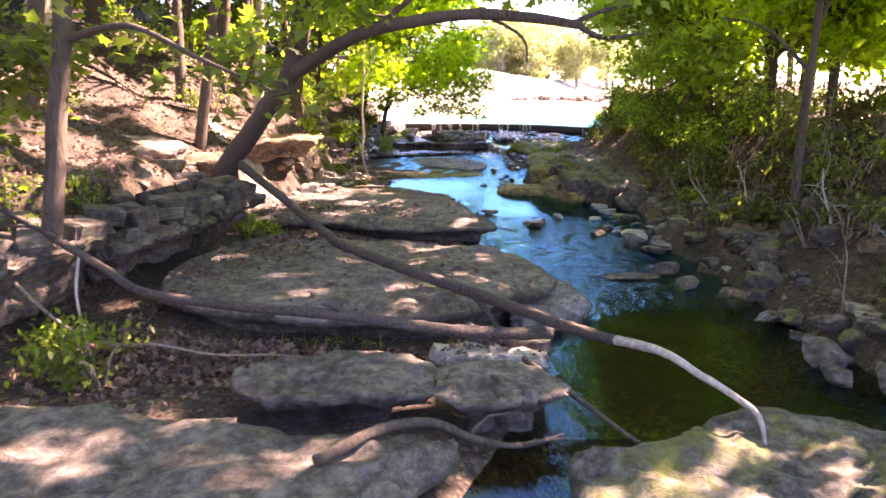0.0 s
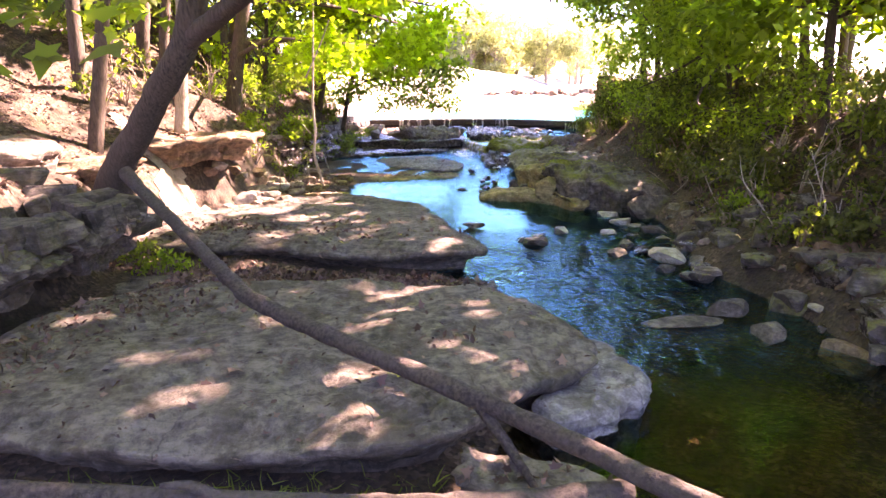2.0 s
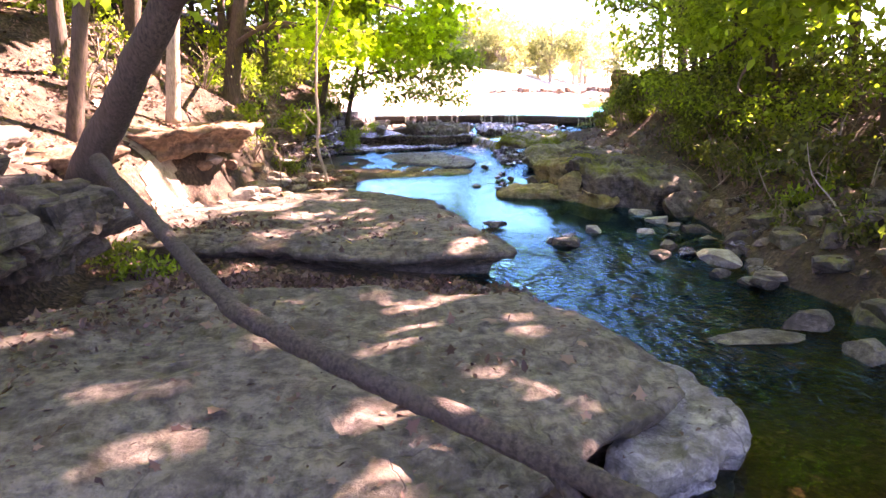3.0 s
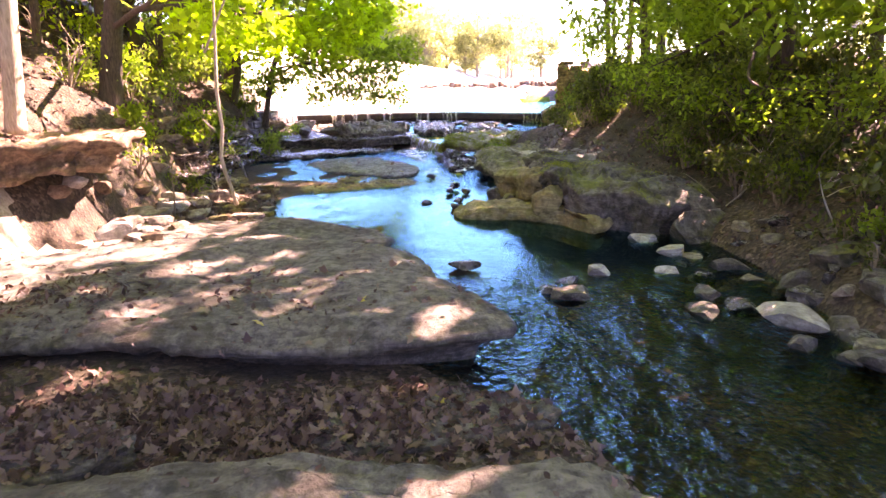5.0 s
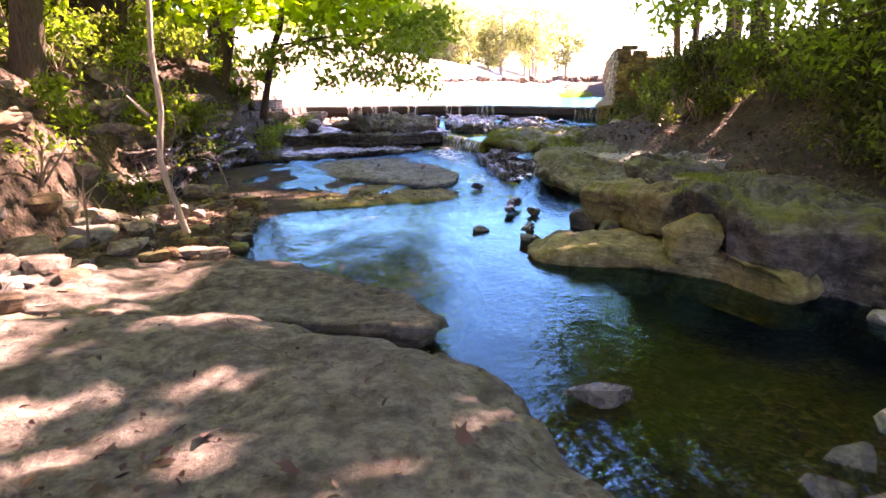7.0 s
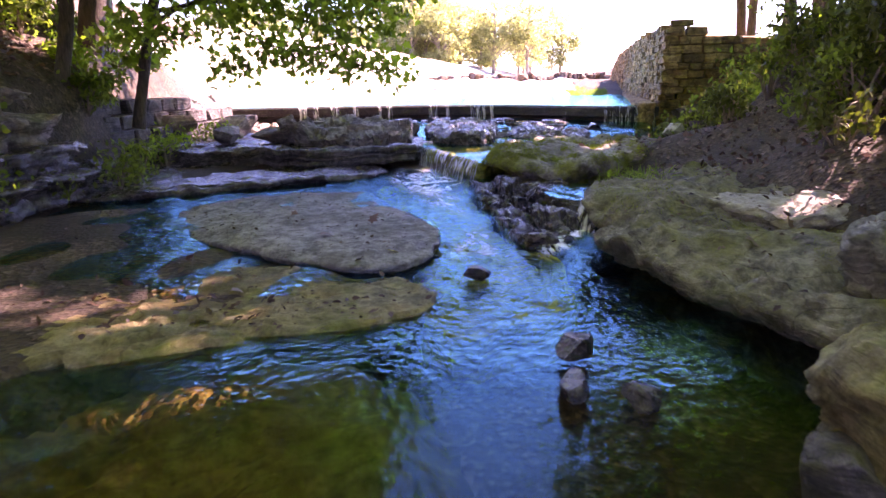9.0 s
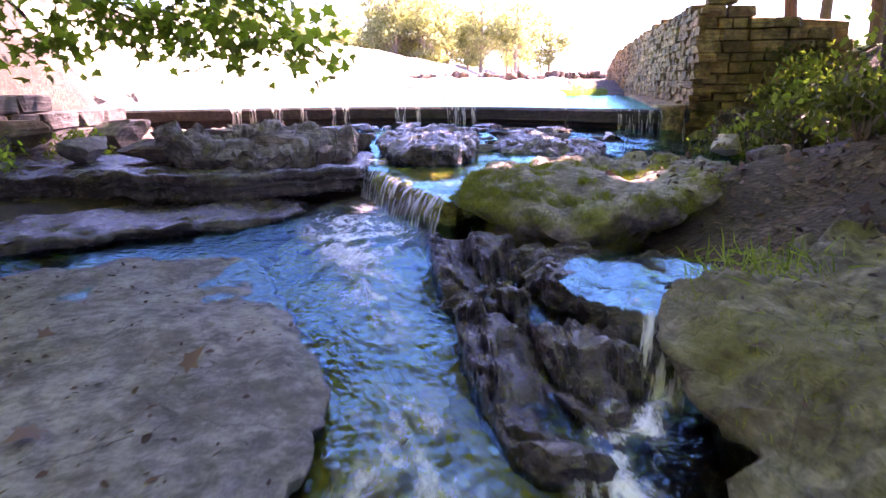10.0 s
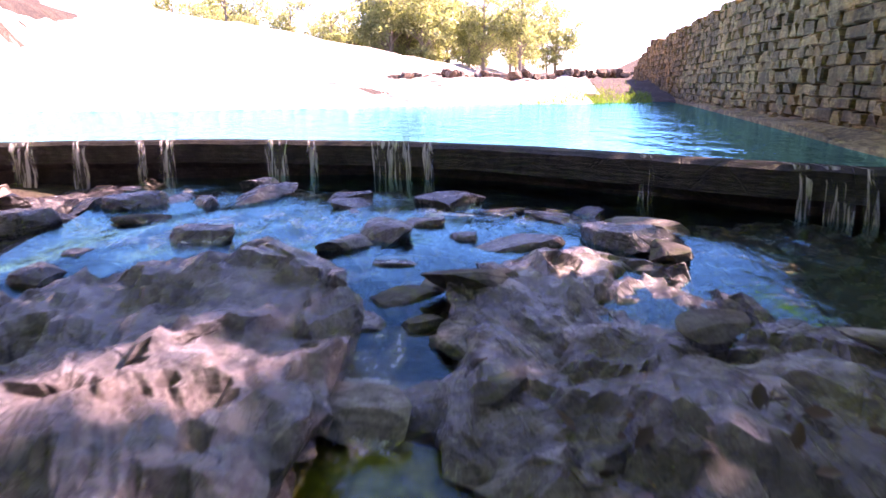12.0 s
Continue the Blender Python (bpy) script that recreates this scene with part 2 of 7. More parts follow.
FOAM = foam_material("white_water", 0.455, 0.6, 0.95)
FOAM_THIN = foam_material("thin_froth", 0.48, 0.64, 0.6)


def curtain_material():
    m, n, l, b = material("falling_water", 0.12)
    run = n.new("ShaderNodeAttribute")
    run.attribute_name = "run"
    f = noise_tex(n, l, run.outputs["Vector"], 20.0, 3, 0.65)
    b.inputs["Base Color"].default_value = (0.74, 0.74, 0.76, 1)
    l.new(ramp(n, l, f, [(0.45, grey(0.03)), (0.62, grey(0.85))]), b.inputs["Alpha"])
    bump(n, l, b, f, 0.6, 0.03)
    return m


CURTAIN = curtain_material()


def bark_material(name, dark, pale, stretch=(6, 6, 1)):
    m, n, l, b = material(name, 0.9)
    tc = n.new("ShaderNodeTexCoord").outputs["Object"]
    f = noise_tex(n, l, tc, 7.0, 6, 0.65, stretch)
    g = noise_tex(n, l, tc, 1.6, 4)
    l.new(mix(n, l, ramp(n, l, g, [(0.4, grey(0)), (0.7, grey(0.5))]), ramp(n, l, f, [(0.35, dark), (0.65, pale)]), pale), b.inputs["Base Color"])
    bump(n, l, b, f, 0.9, 0.02)
    return m


BARK = bark_material("dark_bark", (0.03, 0.022, 0.018), (0.12, 0.088, 0.07))
BARK_PALE = bark_material("pale_bark", (0.20, 0.16, 0.125), (0.46, 0.39, 0.32))
DRIFTWOOD = bark_material("weathered_log_bark", (0.022, 0.017, 0.015), (0.095, 0.074, 0.066), (5, 5, 5))
DRIFT_PALE = bark_material("bare_pale_wood", (0.22, 0.18, 0.16), (0.48, 0.42, 0.38), (3, 3, 3))


def leaf_material(name, dark, pale, glow=0.5, waxy=0.35, through_leaf=(1.75, 2.2, 0.6)):
    m = bpy.data.materials.new(name)
    m.use_nodes = True
    n, l = m.node_tree.nodes, m.node_tree.links
    b = n["Principled BSDF"]
    b.inputs["Roughness"].default_value = 0.5
    b.inputs["Specular IOR Level"].default_value = waxy
    isl = n.new("ShaderNodeNewGeometry").outputs["Random Per Island"]
    col = ramp(n, l, isl, [(0.0, dark), (0.6, pale), (1.0, tuple(min(1, c * 1.25) for c in pale))])
    l.new(col, b.inputs["Base Color"])
    t = n.new("ShaderNodeBsdfTranslucent")
    l.new(mix(n, l, 1.0, col, through_leaf, "MULTIPLY"), t.inputs[0])
    mx = n.new("ShaderNodeMixShader")
    mx.inputs[0].default_value = glow
    l.new(b.outputs[0], mx.inputs[1])
    l.new(t.outputs[0], mx.inputs[2])
    l.new(mx.outputs[0], n["Material Output"].inputs["Surface"])
    return m


LEAF = leaf_material("green_leaves", (0.075, 0.115, 0.028), (0.175, 0.235, 0.055), 0.62)
LEAF_BRIGHT = leaf_material("bright_maple_leaves", (0.15, 0.22, 0.03), (0.31, 0.385, 0.055), 0.7)
LEAF_OLIVE = leaf_material("olive_shrub_leaves", (0.06, 0.085, 0.03), (0.14, 0.17, 0.055), 0.55)
# olive shrub leaves darkened, with the bank's shade in their colour
LEAF_SHADE = leaf_material("shaded_shrub_leaves", (0.028, 0.036, 0.014), (0.085, 0.095, 0.032), 0.4)
# far foliage: haze of distance put into a paler leaf colour
LEAF_FAR = leaf_material("haze_paled_leaves", (0.22, 0.25, 0.13), (0.42, 0.43, 0.26), 0.5, 0.35, (1.3, 1.4, 0.8))
LEAF_DRY = leaf_material("dry_fallen_leaves", (0.055, 0.031, 0.028), (0.21, 0.128, 0.108), 0.1, 0.2, (1, 1, 1))
LEAF_DARK = leaf_material("dark_fallen_leaves", (0.035, 0.019, 0.017), (0.125, 0.072, 0.06), 0.1, 0.3, (1, 1, 1))
LEAF_YELLOW = leaf_material("yellow_fallen_leaves", (0.28, 0.17, 0.03), (0.42, 0.30, 0.05), 0.2, 0.3)
GRASS = leaf_material("grass_blades", (0.06, 0.11, 0.02), (0.16, 0.22, 0.05), 0.4)
MOSS_TUFT = leaf_material("moss_tufts", (0.07, 0.08, 0.022), (0.2, 0.21, 0.055), 0.35, 0.1)
TWIG = bark_material("dry_twigs", (0.09, 0.065, 0.05), (0.33, 0.26, 0.2))

# ---- mesh helpers ----


def to_object(name, verts, faces, mat, parent=None, smooth=True):
    me = bpy.data.meshes.new(name)
    me.from_pydata([tuple(v) for v in verts], [], [tuple(f) for f in faces])
    me.materials.append(mat)
    if smooth:
        me.polygons.foreach_set("use_smooth", [True] * len(me.polygons))
    me.update()
    ob = new(name, me)
    ob.parent = parent
    return ob


def part(name, bm, mat, parent, label=""):
    me = bpy.data.meshes.new(name)
    bm.to_mesh(me)
    bm.free()
    me.materials.append(mat)
    ob = new(name, me)
    ob.parent = parent
    return tagged(ob, label)


def empty(name, at=(0, 0, 0)):
    ob = new(name)
    ob.location = at
    ob.empty_display_size = 0.2
    return ob


def smooth_closed(pts, count):
    """A closed Catmull-Rom curve through a plan outline, at even steps."""
    p = np.array(pts, float)
    k = len(p)
    dense = []
    for i in range(k):
        a, b, c, d = p[i - 1], p[i], p[(i + 1) % k], p[(i + 2) % k]
        for t in np.linspace(0, 1, 16, endpoint=False):
            dense.append(0.5 * (2 * b + (c - a) * t + (2 * a - 5 * b + 4 * c - d) * t * t + (3 * b - a - 3 * c + d) * t ** 3))
    dense = np.array(dense)
    seg = np.linalg.norm(np.roll(dense, -1, 0) - dense, axis=1)
    run = np.concatenate([[0], np.cumsum(seg)])
    loop = np.vstack([dense, dense[:1]])
    s = np.linspace(0, run[-1], count, endpoint=False)
    return np.stack([np.interp(s, run, loop[:, 0]), np.interp(s, run, loop[:, 1])], 1)


def nz(x, y, z, scale, seed=0.0):
    return noise.fractal(Vector((x * scale + seed * 7.3, y * scale - seed * 3.1, z * scale + seed)), 1.0, 2.0, 4)


def slab(name, outline, top, bottom, mat, label, seed=1, tilt=(0.0, 0.0), under=0.18, edge=0.045, rough=0.03, wobble=0.06, count=80, category="rock", group="", beds=0.03, facet=0.0, cell=0.3, lamina=0.0):
    """A bedded rock with a plan outline: an undercut layered rim, a broken edge, and a top from which thin beds have peeled."""
    rnd = random.Random(seed)
    count = int(count * 1.35)
    turn = sum(a[0] * b[1] - b[0] * a[1] for a, b in zip(outline, outline[1:] + outline[:1]))
    ring0 = smooth_closed(outline if turn > 0 else outline[::-1], count)
    c = ring0.mean(0)
    h = top - bottom
    layers = [(under * 1.1, 0.0), (under, 0.18)]
    for f, k in ((0.32, 1.0), (0.46, 0.97), (0.56, 0.9), (0.64, 0.78), (0.7, 0.62), (0.76, 0.5), (0.83, 0.27), (0.9, 0.1)):
        layers.append((under * k + rnd.uniform(-0.02, 0.03), f))
    verts, faces = [], []

    def z_top(x, y):
        z = top + tilt[0] * (x - c[0]) + tilt[1] * (y - c[1]) + rough * nz(x, y, 0, 1.1, seed) * 1.6 + rough * 0.6 * nz(x, y, 0, 4.0, seed) + rough * 0.25 * nz(x, y, 0, 11.0, seed)
        peel = nz(x, y, 5, 0.8, seed) + 0.35 * nz(x, y, 5, 4.0, seed)
        if facet:
            # broken plates: each cell lies at its own height and slant
            w = Vector((x, y, seed * 3.7)) / cell + 0.35 * Vector((nz(x, y, 1, 2.5, seed), nz(x, y, 2, 2.5, seed), 0))
            mid = noise.voronoi(w)[1][0]
            a, b, k = noise.cell(mid * 7.1), noise.cell(mid * 5.3 + Vector((9, 2, 4))), noise.cell(mid * 3.9 + Vector((1, 7, 3)))
            z += facet * (0.8 * k + 0.9 * (a * (w.x - mid.x) + b * (w.y - mid.y)))
        return z - beds * (float(step_up(peel, 0.12, 0.17)) + 0.7 * float(step_up(peel, 0.42, 0.47)))

    def rim(x, y, f):
        """Thin laminae broken back from the edge."""
        g = f + 0.045 * nz(x, y, 3, 1.3, seed) + 0.012 * nz(x, y, 3, 7.0, seed)
        return lamina * (step_up(g, 0.885, 0.895) + step_up(g, 0.93, 0.94) + step_up(g, 0.968, 0.978))

    def ring(inset, zf):
        for x, y in ring0:
            d = np.array((x, y)) - c
            L = np.linalg.norm(d) + 1e-6
            notch = nz(x, y, 2, 2.6, seed)
            w = wobble * nz(x, y, zf * 0.8, 1.4, seed) + wobble * 0.7 * nz(x, y, zf * 2, 5.0, seed) + wobble * 0.35 * nz(x, y, zf * 3, 13.0, seed) - wobble * 1.1 * float(step_up(notch, 0.25, 0.4))
            q = c + d * max(0.03, L - inset + w) / L
            zt = z_top(*q) - rim(*q, 1.0)
            verts.append((q[0], q[1], zt - (1 - zf) * h if zf < 1 else zt))

    for inset, f in layers:
        ring(inset, f * (1 - edge / h))
    ring(0.0, 1 - edge / h)
    ring(edge * 0.35, 1 - edge * 0.3 / h)
    ring(edge * 1.0, 1.0 - 0.0001)
    n_side = len(layers) + 3
    fr = [0.985, 0.97, 0.955, 0.94, 0.925, 0.91, 0.895, 0.88, 0.86] + [0.83 - 0.052 * k for k in range(16)]
    for f in fr:
        for k, (x, y) in enumerate(ring0):
            q0 = np.array(verts[(n_side - 1) * count + k][:2])
            q = c + (q0 - c) * f
            verts.append((q[0], q[1], z_top(*q) - rim(*q, f)))
    rings = n_side + len(fr)
    for r in range(rings - 1):
        for i in range(count):
            j = (i + 1) % count
            faces.append((r * count + i, r * count + j, (r + 1) * count + j, (r + 1) * count + i))
    verts.append((c[0], c[1], z_top(*c)))
    verts.append((c[0], c[1], bottom))
    last = (rings - 1) * count
    for i in range(count):
        j = (i + 1) % count
        faces.append((last + i, last + j, len(verts) - 2))
        faces.append((j, i, len(verts) - 1))
    ob = to_object(name, verts, faces, mat, smooth=not facet)
    return tagged(ob, label, category, group)


def step_up(v, a, b):
    t = min(1.0, max(0.0, (v - a) / (b - a)))
    return t * t * (3 - 2 * t)


def boulder(name, at, size, mat, label, seed=1, turn=0.0, cuts=13, rough=0.06, tip=0.0, category="rock", group="", sub=3):
    """An angular block: a ball flattened by random planes, then roughened."""
    rnd = random.Random(seed * 17 + 3)
    bm = bmesh.new()
    bmesh.ops.create_icosphere(bm, subdivisions=sub, radius=1.0)
    planes = []
    for _ in range(cuts):
        v = Vector((rnd.gauss(0, 1), rnd.gauss(0, 1), rnd.gauss(0, 0.8))).normalized()
        planes.append((v, rnd.uniform(0.38, 0.7)))
    planes.append((Vector((0.05, 0.08, 1)).normalized(), 0.55))
    for v in bm.verts:
        p = v.co.copy()
        for d, k in planes:
            e = p.dot(d) - k
            if e > 0:
                p -= d * e
        p *= 1 + rough * nz(p.x, p.y, p.z, 1.7, seed) + rough * 0.4 * nz(p.x, p.y, p.z, 5.0, seed)
        v.co = Vector((p.x * size[0], p.y * size[1], p.z * size[2]))
    for f in bm.faces:
        f.smooth = sub > 3
    me = bpy.data.meshes.new(name)
    bm.to_mesh(me)
    bm.free()
    me.materials.append(mat)
    ob = new(name, me)
    ob.matrix_world = pose(*at, tip, 0, turn)
    return tagged(ob, label, category, group)


def mark_run(ob, rows, length, drop=0.08):
    """Keeps, for falling water, how far along the lip and how far down each corner lies."""
    at = ob.data.attributes.new("run", "FLOAT_VECTOR", "POINT")
    count = len(ob.data.vertices) // rows
    vals = []
    for i in range(count):
        for j in range(rows):
            vals += [length * i / max(1, count - 1) + ob.data.vertices[0].co.x, drop * j / rows, 0.0]
    at.data.foreach_set("vector", vals)


def tube(path, radii, sides=10, gnarl=0.12, seed=0, step=0.12):
    """Verts and faces of a tapering stem along a smoothed path."""
    P = [Vector(p) for p in path]
    pts, rad = [], []
    for i in range(len(P) - 1):
        a, b, c, d = P[max(i - 1, 0)], P[i], P[i + 1], P[min(i + 2, len(P) - 1)]
        m = max(2, int((c - b).length / step))
        for k in range(m):
            t = k / m
            pts.append(0.5 * (2 * b + (c - a) * t + (2 * a - 5 * b + 4 * c - d) * t * t + (3 * b - a - 3 * c + d) * t ** 3))
            rad.append(radii[i] + (radii[i + 1] - radii[i]) * t)
    pts.append(P[-1])
    rad.append(radii[-1])
    verts, faces = [], []
    side = Vector((0.3, 0.2, 1)).cross(pts[1] - pts[0])
    if side.length < 1e-3:
        side = Vector((1, 0, 0))
    side.normalize()
    for i, p in enumerate(pts):
        t = (pts[min(i + 1, len(pts) - 1)] - pts[max(i - 1, 0)]).normalized()
        side = (side - t * side.dot(t)).normalized()
        up = t.cross(side)
        for k in range(sides):
            a = 2 * math.pi * k / sides
            q = p + (side * math.cos(a) + up * math.sin(a)) * rad[i]
            g = 1 + gnarl * nz(q.x, q.y, q.z, 2.5 / max(0.15, rad[i] * 4), seed)
            verts.append(p + (q - p) * g)
    for i in range(len(pts) - 1):
        for k in range(sides):
            j = (k + 1) % sides
            faces.append((i * sides + k, i * sides + j, (i + 1) * sides + j, (i + 1) * sides + k))
    faces.append(tuple(range(sides))[::-1])
    faces.append(tuple(range((len(pts) - 1) * sides, len(pts) * sides)))
    return verts, faces


def stem(name, path, radii, mat, parent=None, **kw):
    return to_object(name, *tube(path, radii, **kw), mat, parent)


MAPLE = ([(0, 0, 0), (0.30, -0.12, 0.02), (0.24, 0.16, 0.03), (0.52, 0.34, -0.04), (0.26, 0.46, 0.03), (0.0, 1.0, -0.08), (-0.26, 0.46, 0.03), (-0.52, 0.34, -0.04), (-0.24, 0.16, 0.03), (-0.30, -0.12, 0.02)],
         [(0, 1, 2, 3, 4), (0, 4, 5, 6), (0, 6, 7, 8, 9)])
OVAL = ([(0, 0, 0), (0.26, 0.35, 0.06), (0.16, 0.75, 0.03), (0, 1.0, -0.06), (-0.16, 0.75, 0.03), (-0.26, 0.35, 0.06)], [(0, 1, 2, 3), (0, 3, 4, 5)])
BLADE = ([(-0.04, 0, 0), (0.04, 0, 0), (0.025, 0.6, 0.06), (0, 1.0, 0.3), (-0.025, 0.6, 0.06)], [(0, 1, 2, 4), (2, 3, 4)])


def leaf_cloud(name, spots, size, mat, parent=None, shape=OVAL, seed=0, lie=0.55, normals=None, spread=0.35):
    """One mesh of leaves at the given spots. lie: 0 turns them every way, 1 lays them flat."""
    rng = np.random.default_rng(seed)
    spots = np.asarray(spots, float)
    k = len(spots)
    base = np.array(shape[0], float)
    yaw = rng.uniform(0, 2 * np.pi, k)
    pitch = rng.normal(0, 1.3 * (1 - lie) + 0.12, k)
    roll = rng.normal(0, 1.3 * (1 - lie) + 0.12, k)
    s = size * rng.uniform(1 - spread, 1 + spread, k)
    v = np.repeat(base[None], k, 0) * s[:, None, None]
    cr, sr = np.cos(roll)[:, None], np.sin(roll)[:, None]
    x, z = v[..., 0] * cr + v[..., 2] * sr, -v[..., 0] * sr + v[..., 2] * cr
    cp, sp = np.cos(pitch)[:, None], np.sin(pitch)[:, None]
    y, z = v[..., 1] * cp - z * sp, v[..., 1] * sp + z * cp
    cy, sy = np.cos(yaw)[:, None], np.sin(yaw)[:, None]
    v = np.stack([x * cy - y * sy, x * sy + y * cy, z], -1) + spots[:, None, :]
    nb = len(base)
    me = bpy.data.meshes.new(name)
    me.vertices.add(k * nb)
    me.vertices.foreach_set("co", v.reshape(-1).astype(np.float32))
    ring = np.array([a for f in shape[1] for a in f], np.int32)
    sizes = np.array([len(f) for f in shape[1]], np.int32)
    me.loops.add(k * len(ring))
    me.loops.foreach_set("vertex_index", (np.arange(k, dtype=np.int32)[:, None] * nb + ring).reshape(-1))
    first = np.concatenate([[0], np.cumsum(sizes)[:-1]]).astype(np.int32)
    me.polygons.add(k * len(sizes))
    me.polygons.foreach_set("loop_start", (np.arange(k, dtype=np.int32)[:, None] * len(ring) + first).reshape(-1))
    me.materials.append(mat)
    me.update(calc_edges=True)
    me.validate()
    ob = new(name, me)
    ob.parent = parent
    return ob


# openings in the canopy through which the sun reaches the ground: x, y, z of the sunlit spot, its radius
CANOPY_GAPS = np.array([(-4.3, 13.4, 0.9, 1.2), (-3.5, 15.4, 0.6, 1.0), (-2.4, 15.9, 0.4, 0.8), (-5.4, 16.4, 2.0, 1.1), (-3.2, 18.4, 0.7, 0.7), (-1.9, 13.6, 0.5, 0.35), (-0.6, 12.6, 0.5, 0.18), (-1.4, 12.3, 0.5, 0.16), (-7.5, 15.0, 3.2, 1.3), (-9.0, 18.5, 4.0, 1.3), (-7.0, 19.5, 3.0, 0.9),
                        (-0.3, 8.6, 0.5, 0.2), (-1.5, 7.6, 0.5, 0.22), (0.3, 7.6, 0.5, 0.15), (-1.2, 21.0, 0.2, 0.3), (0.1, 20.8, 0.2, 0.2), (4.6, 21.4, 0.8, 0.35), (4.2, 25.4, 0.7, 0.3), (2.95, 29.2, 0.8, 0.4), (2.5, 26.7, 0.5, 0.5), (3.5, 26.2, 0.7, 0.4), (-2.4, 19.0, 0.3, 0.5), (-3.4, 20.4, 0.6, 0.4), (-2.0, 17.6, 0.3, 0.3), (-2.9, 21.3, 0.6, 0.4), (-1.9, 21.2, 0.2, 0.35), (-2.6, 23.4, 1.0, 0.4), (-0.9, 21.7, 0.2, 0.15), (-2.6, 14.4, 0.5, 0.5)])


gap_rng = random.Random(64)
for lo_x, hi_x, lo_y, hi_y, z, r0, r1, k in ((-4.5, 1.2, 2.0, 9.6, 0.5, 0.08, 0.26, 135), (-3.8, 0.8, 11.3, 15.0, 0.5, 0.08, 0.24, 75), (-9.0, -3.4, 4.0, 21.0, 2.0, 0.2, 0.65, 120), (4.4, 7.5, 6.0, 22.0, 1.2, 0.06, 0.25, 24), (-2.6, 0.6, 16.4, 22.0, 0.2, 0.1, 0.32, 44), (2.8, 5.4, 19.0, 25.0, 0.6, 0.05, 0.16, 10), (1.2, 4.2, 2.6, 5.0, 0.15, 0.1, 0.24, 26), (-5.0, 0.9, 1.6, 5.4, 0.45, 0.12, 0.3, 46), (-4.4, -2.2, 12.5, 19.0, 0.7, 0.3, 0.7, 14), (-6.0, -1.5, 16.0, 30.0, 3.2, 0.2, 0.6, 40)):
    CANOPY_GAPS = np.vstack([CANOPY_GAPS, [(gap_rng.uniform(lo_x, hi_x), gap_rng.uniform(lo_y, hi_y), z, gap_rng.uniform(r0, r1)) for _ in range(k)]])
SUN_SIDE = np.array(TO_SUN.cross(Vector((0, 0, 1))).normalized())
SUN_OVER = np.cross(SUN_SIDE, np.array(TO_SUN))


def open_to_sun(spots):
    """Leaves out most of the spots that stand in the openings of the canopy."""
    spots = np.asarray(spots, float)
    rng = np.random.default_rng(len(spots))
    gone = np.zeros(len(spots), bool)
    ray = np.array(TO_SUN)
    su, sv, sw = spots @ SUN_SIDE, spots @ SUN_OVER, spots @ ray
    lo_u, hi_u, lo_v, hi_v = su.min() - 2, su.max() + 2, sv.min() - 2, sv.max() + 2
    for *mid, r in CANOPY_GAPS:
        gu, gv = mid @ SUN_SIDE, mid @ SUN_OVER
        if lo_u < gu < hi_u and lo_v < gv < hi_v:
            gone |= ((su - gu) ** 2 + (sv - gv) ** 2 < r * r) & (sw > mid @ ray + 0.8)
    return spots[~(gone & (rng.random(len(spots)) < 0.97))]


def clumped(centres, radii, count, seed, twig=0.28, flat=0.55):
    """Spots in sprays: small flat groups inside the given round masses."""
    rng = np.random.default_rng(seed)
    centres, radii = np.asarray(centres, float), np.asarray(radii, float)
    per = 14
    m = max(1, count // per)
    which = rng.choice(len(centres), m, p=(radii ** 2) / (radii ** 2).sum())
    d = rng.normal(size=(m, 3))
    d /= np.linalg.norm(d, axis=1)[:, None]
    r = rng.uniform(0.25, 1.0, m) ** 0.6
    mid = centres[which] + d * (r * radii[which])[:, None] * np.array((1, 1, 0.7))
    spray = rng.normal(size=(m, per, 3)) * twig * np.array((1, 1, flat))
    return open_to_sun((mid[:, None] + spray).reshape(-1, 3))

# ---- ground ----
YS = [-60, -4, 3.4, 5, 7.3, 8.5, 10, 11.4, 12.9, 15.4, 17.7, 19.2, 20.4, 21.2, 22.2, 25, 26.5, 31, 400]
WATER_L = [0.3, 0.3, 0.1, 0.9, 0.9, 1.6, 1.4, 0.9, 0.9, 0.2, -1.3, -1.3, -0.6, 0.4, 1.2, 1.0, 1.6, 1.0, 1.0]
WATER_R = [4.0, 4.0, 4.2, 4.3, 4.3, 4.2, 4.2, 3.9, 4.1, 4.4, 3.9, 3.6, 3.6, 3.6, 3.6, 3.8, 6.5, 7.2, 7.2]
BANK_L = [-4.4, -4.4, -4.5, -4.5, -4.3, -4.1, -3.7, -3.7, -4.0, -3.7, -3.3, -3.2, -3.2, -3.2, -3.2, -3.0, -2.6, -3.0, -3.0]
SCARP = [1.0, 1.0, 0.9, 0.9, 0.9, 0.9, 0.75, 0.6, 0.35, 0.6, 0.8, 0.9, 1.0, 1.1, 1.1, 1.1, 1.15, 1.1, 1.1]
LITTER = [0.1, 0.1, 0.06, 0.06, 0.06, 0.08, 0.08, 0.06, 0.1, 0.16, 0.16, 0.16, 0.12, 0.12, 0.12, 0.12, 0.2, 0.5, 0.5]


def step(a, b, x):
    t = np.clip((x - a) / (b - a), 0, 1)
    return t * t * (3 - 2 * t)


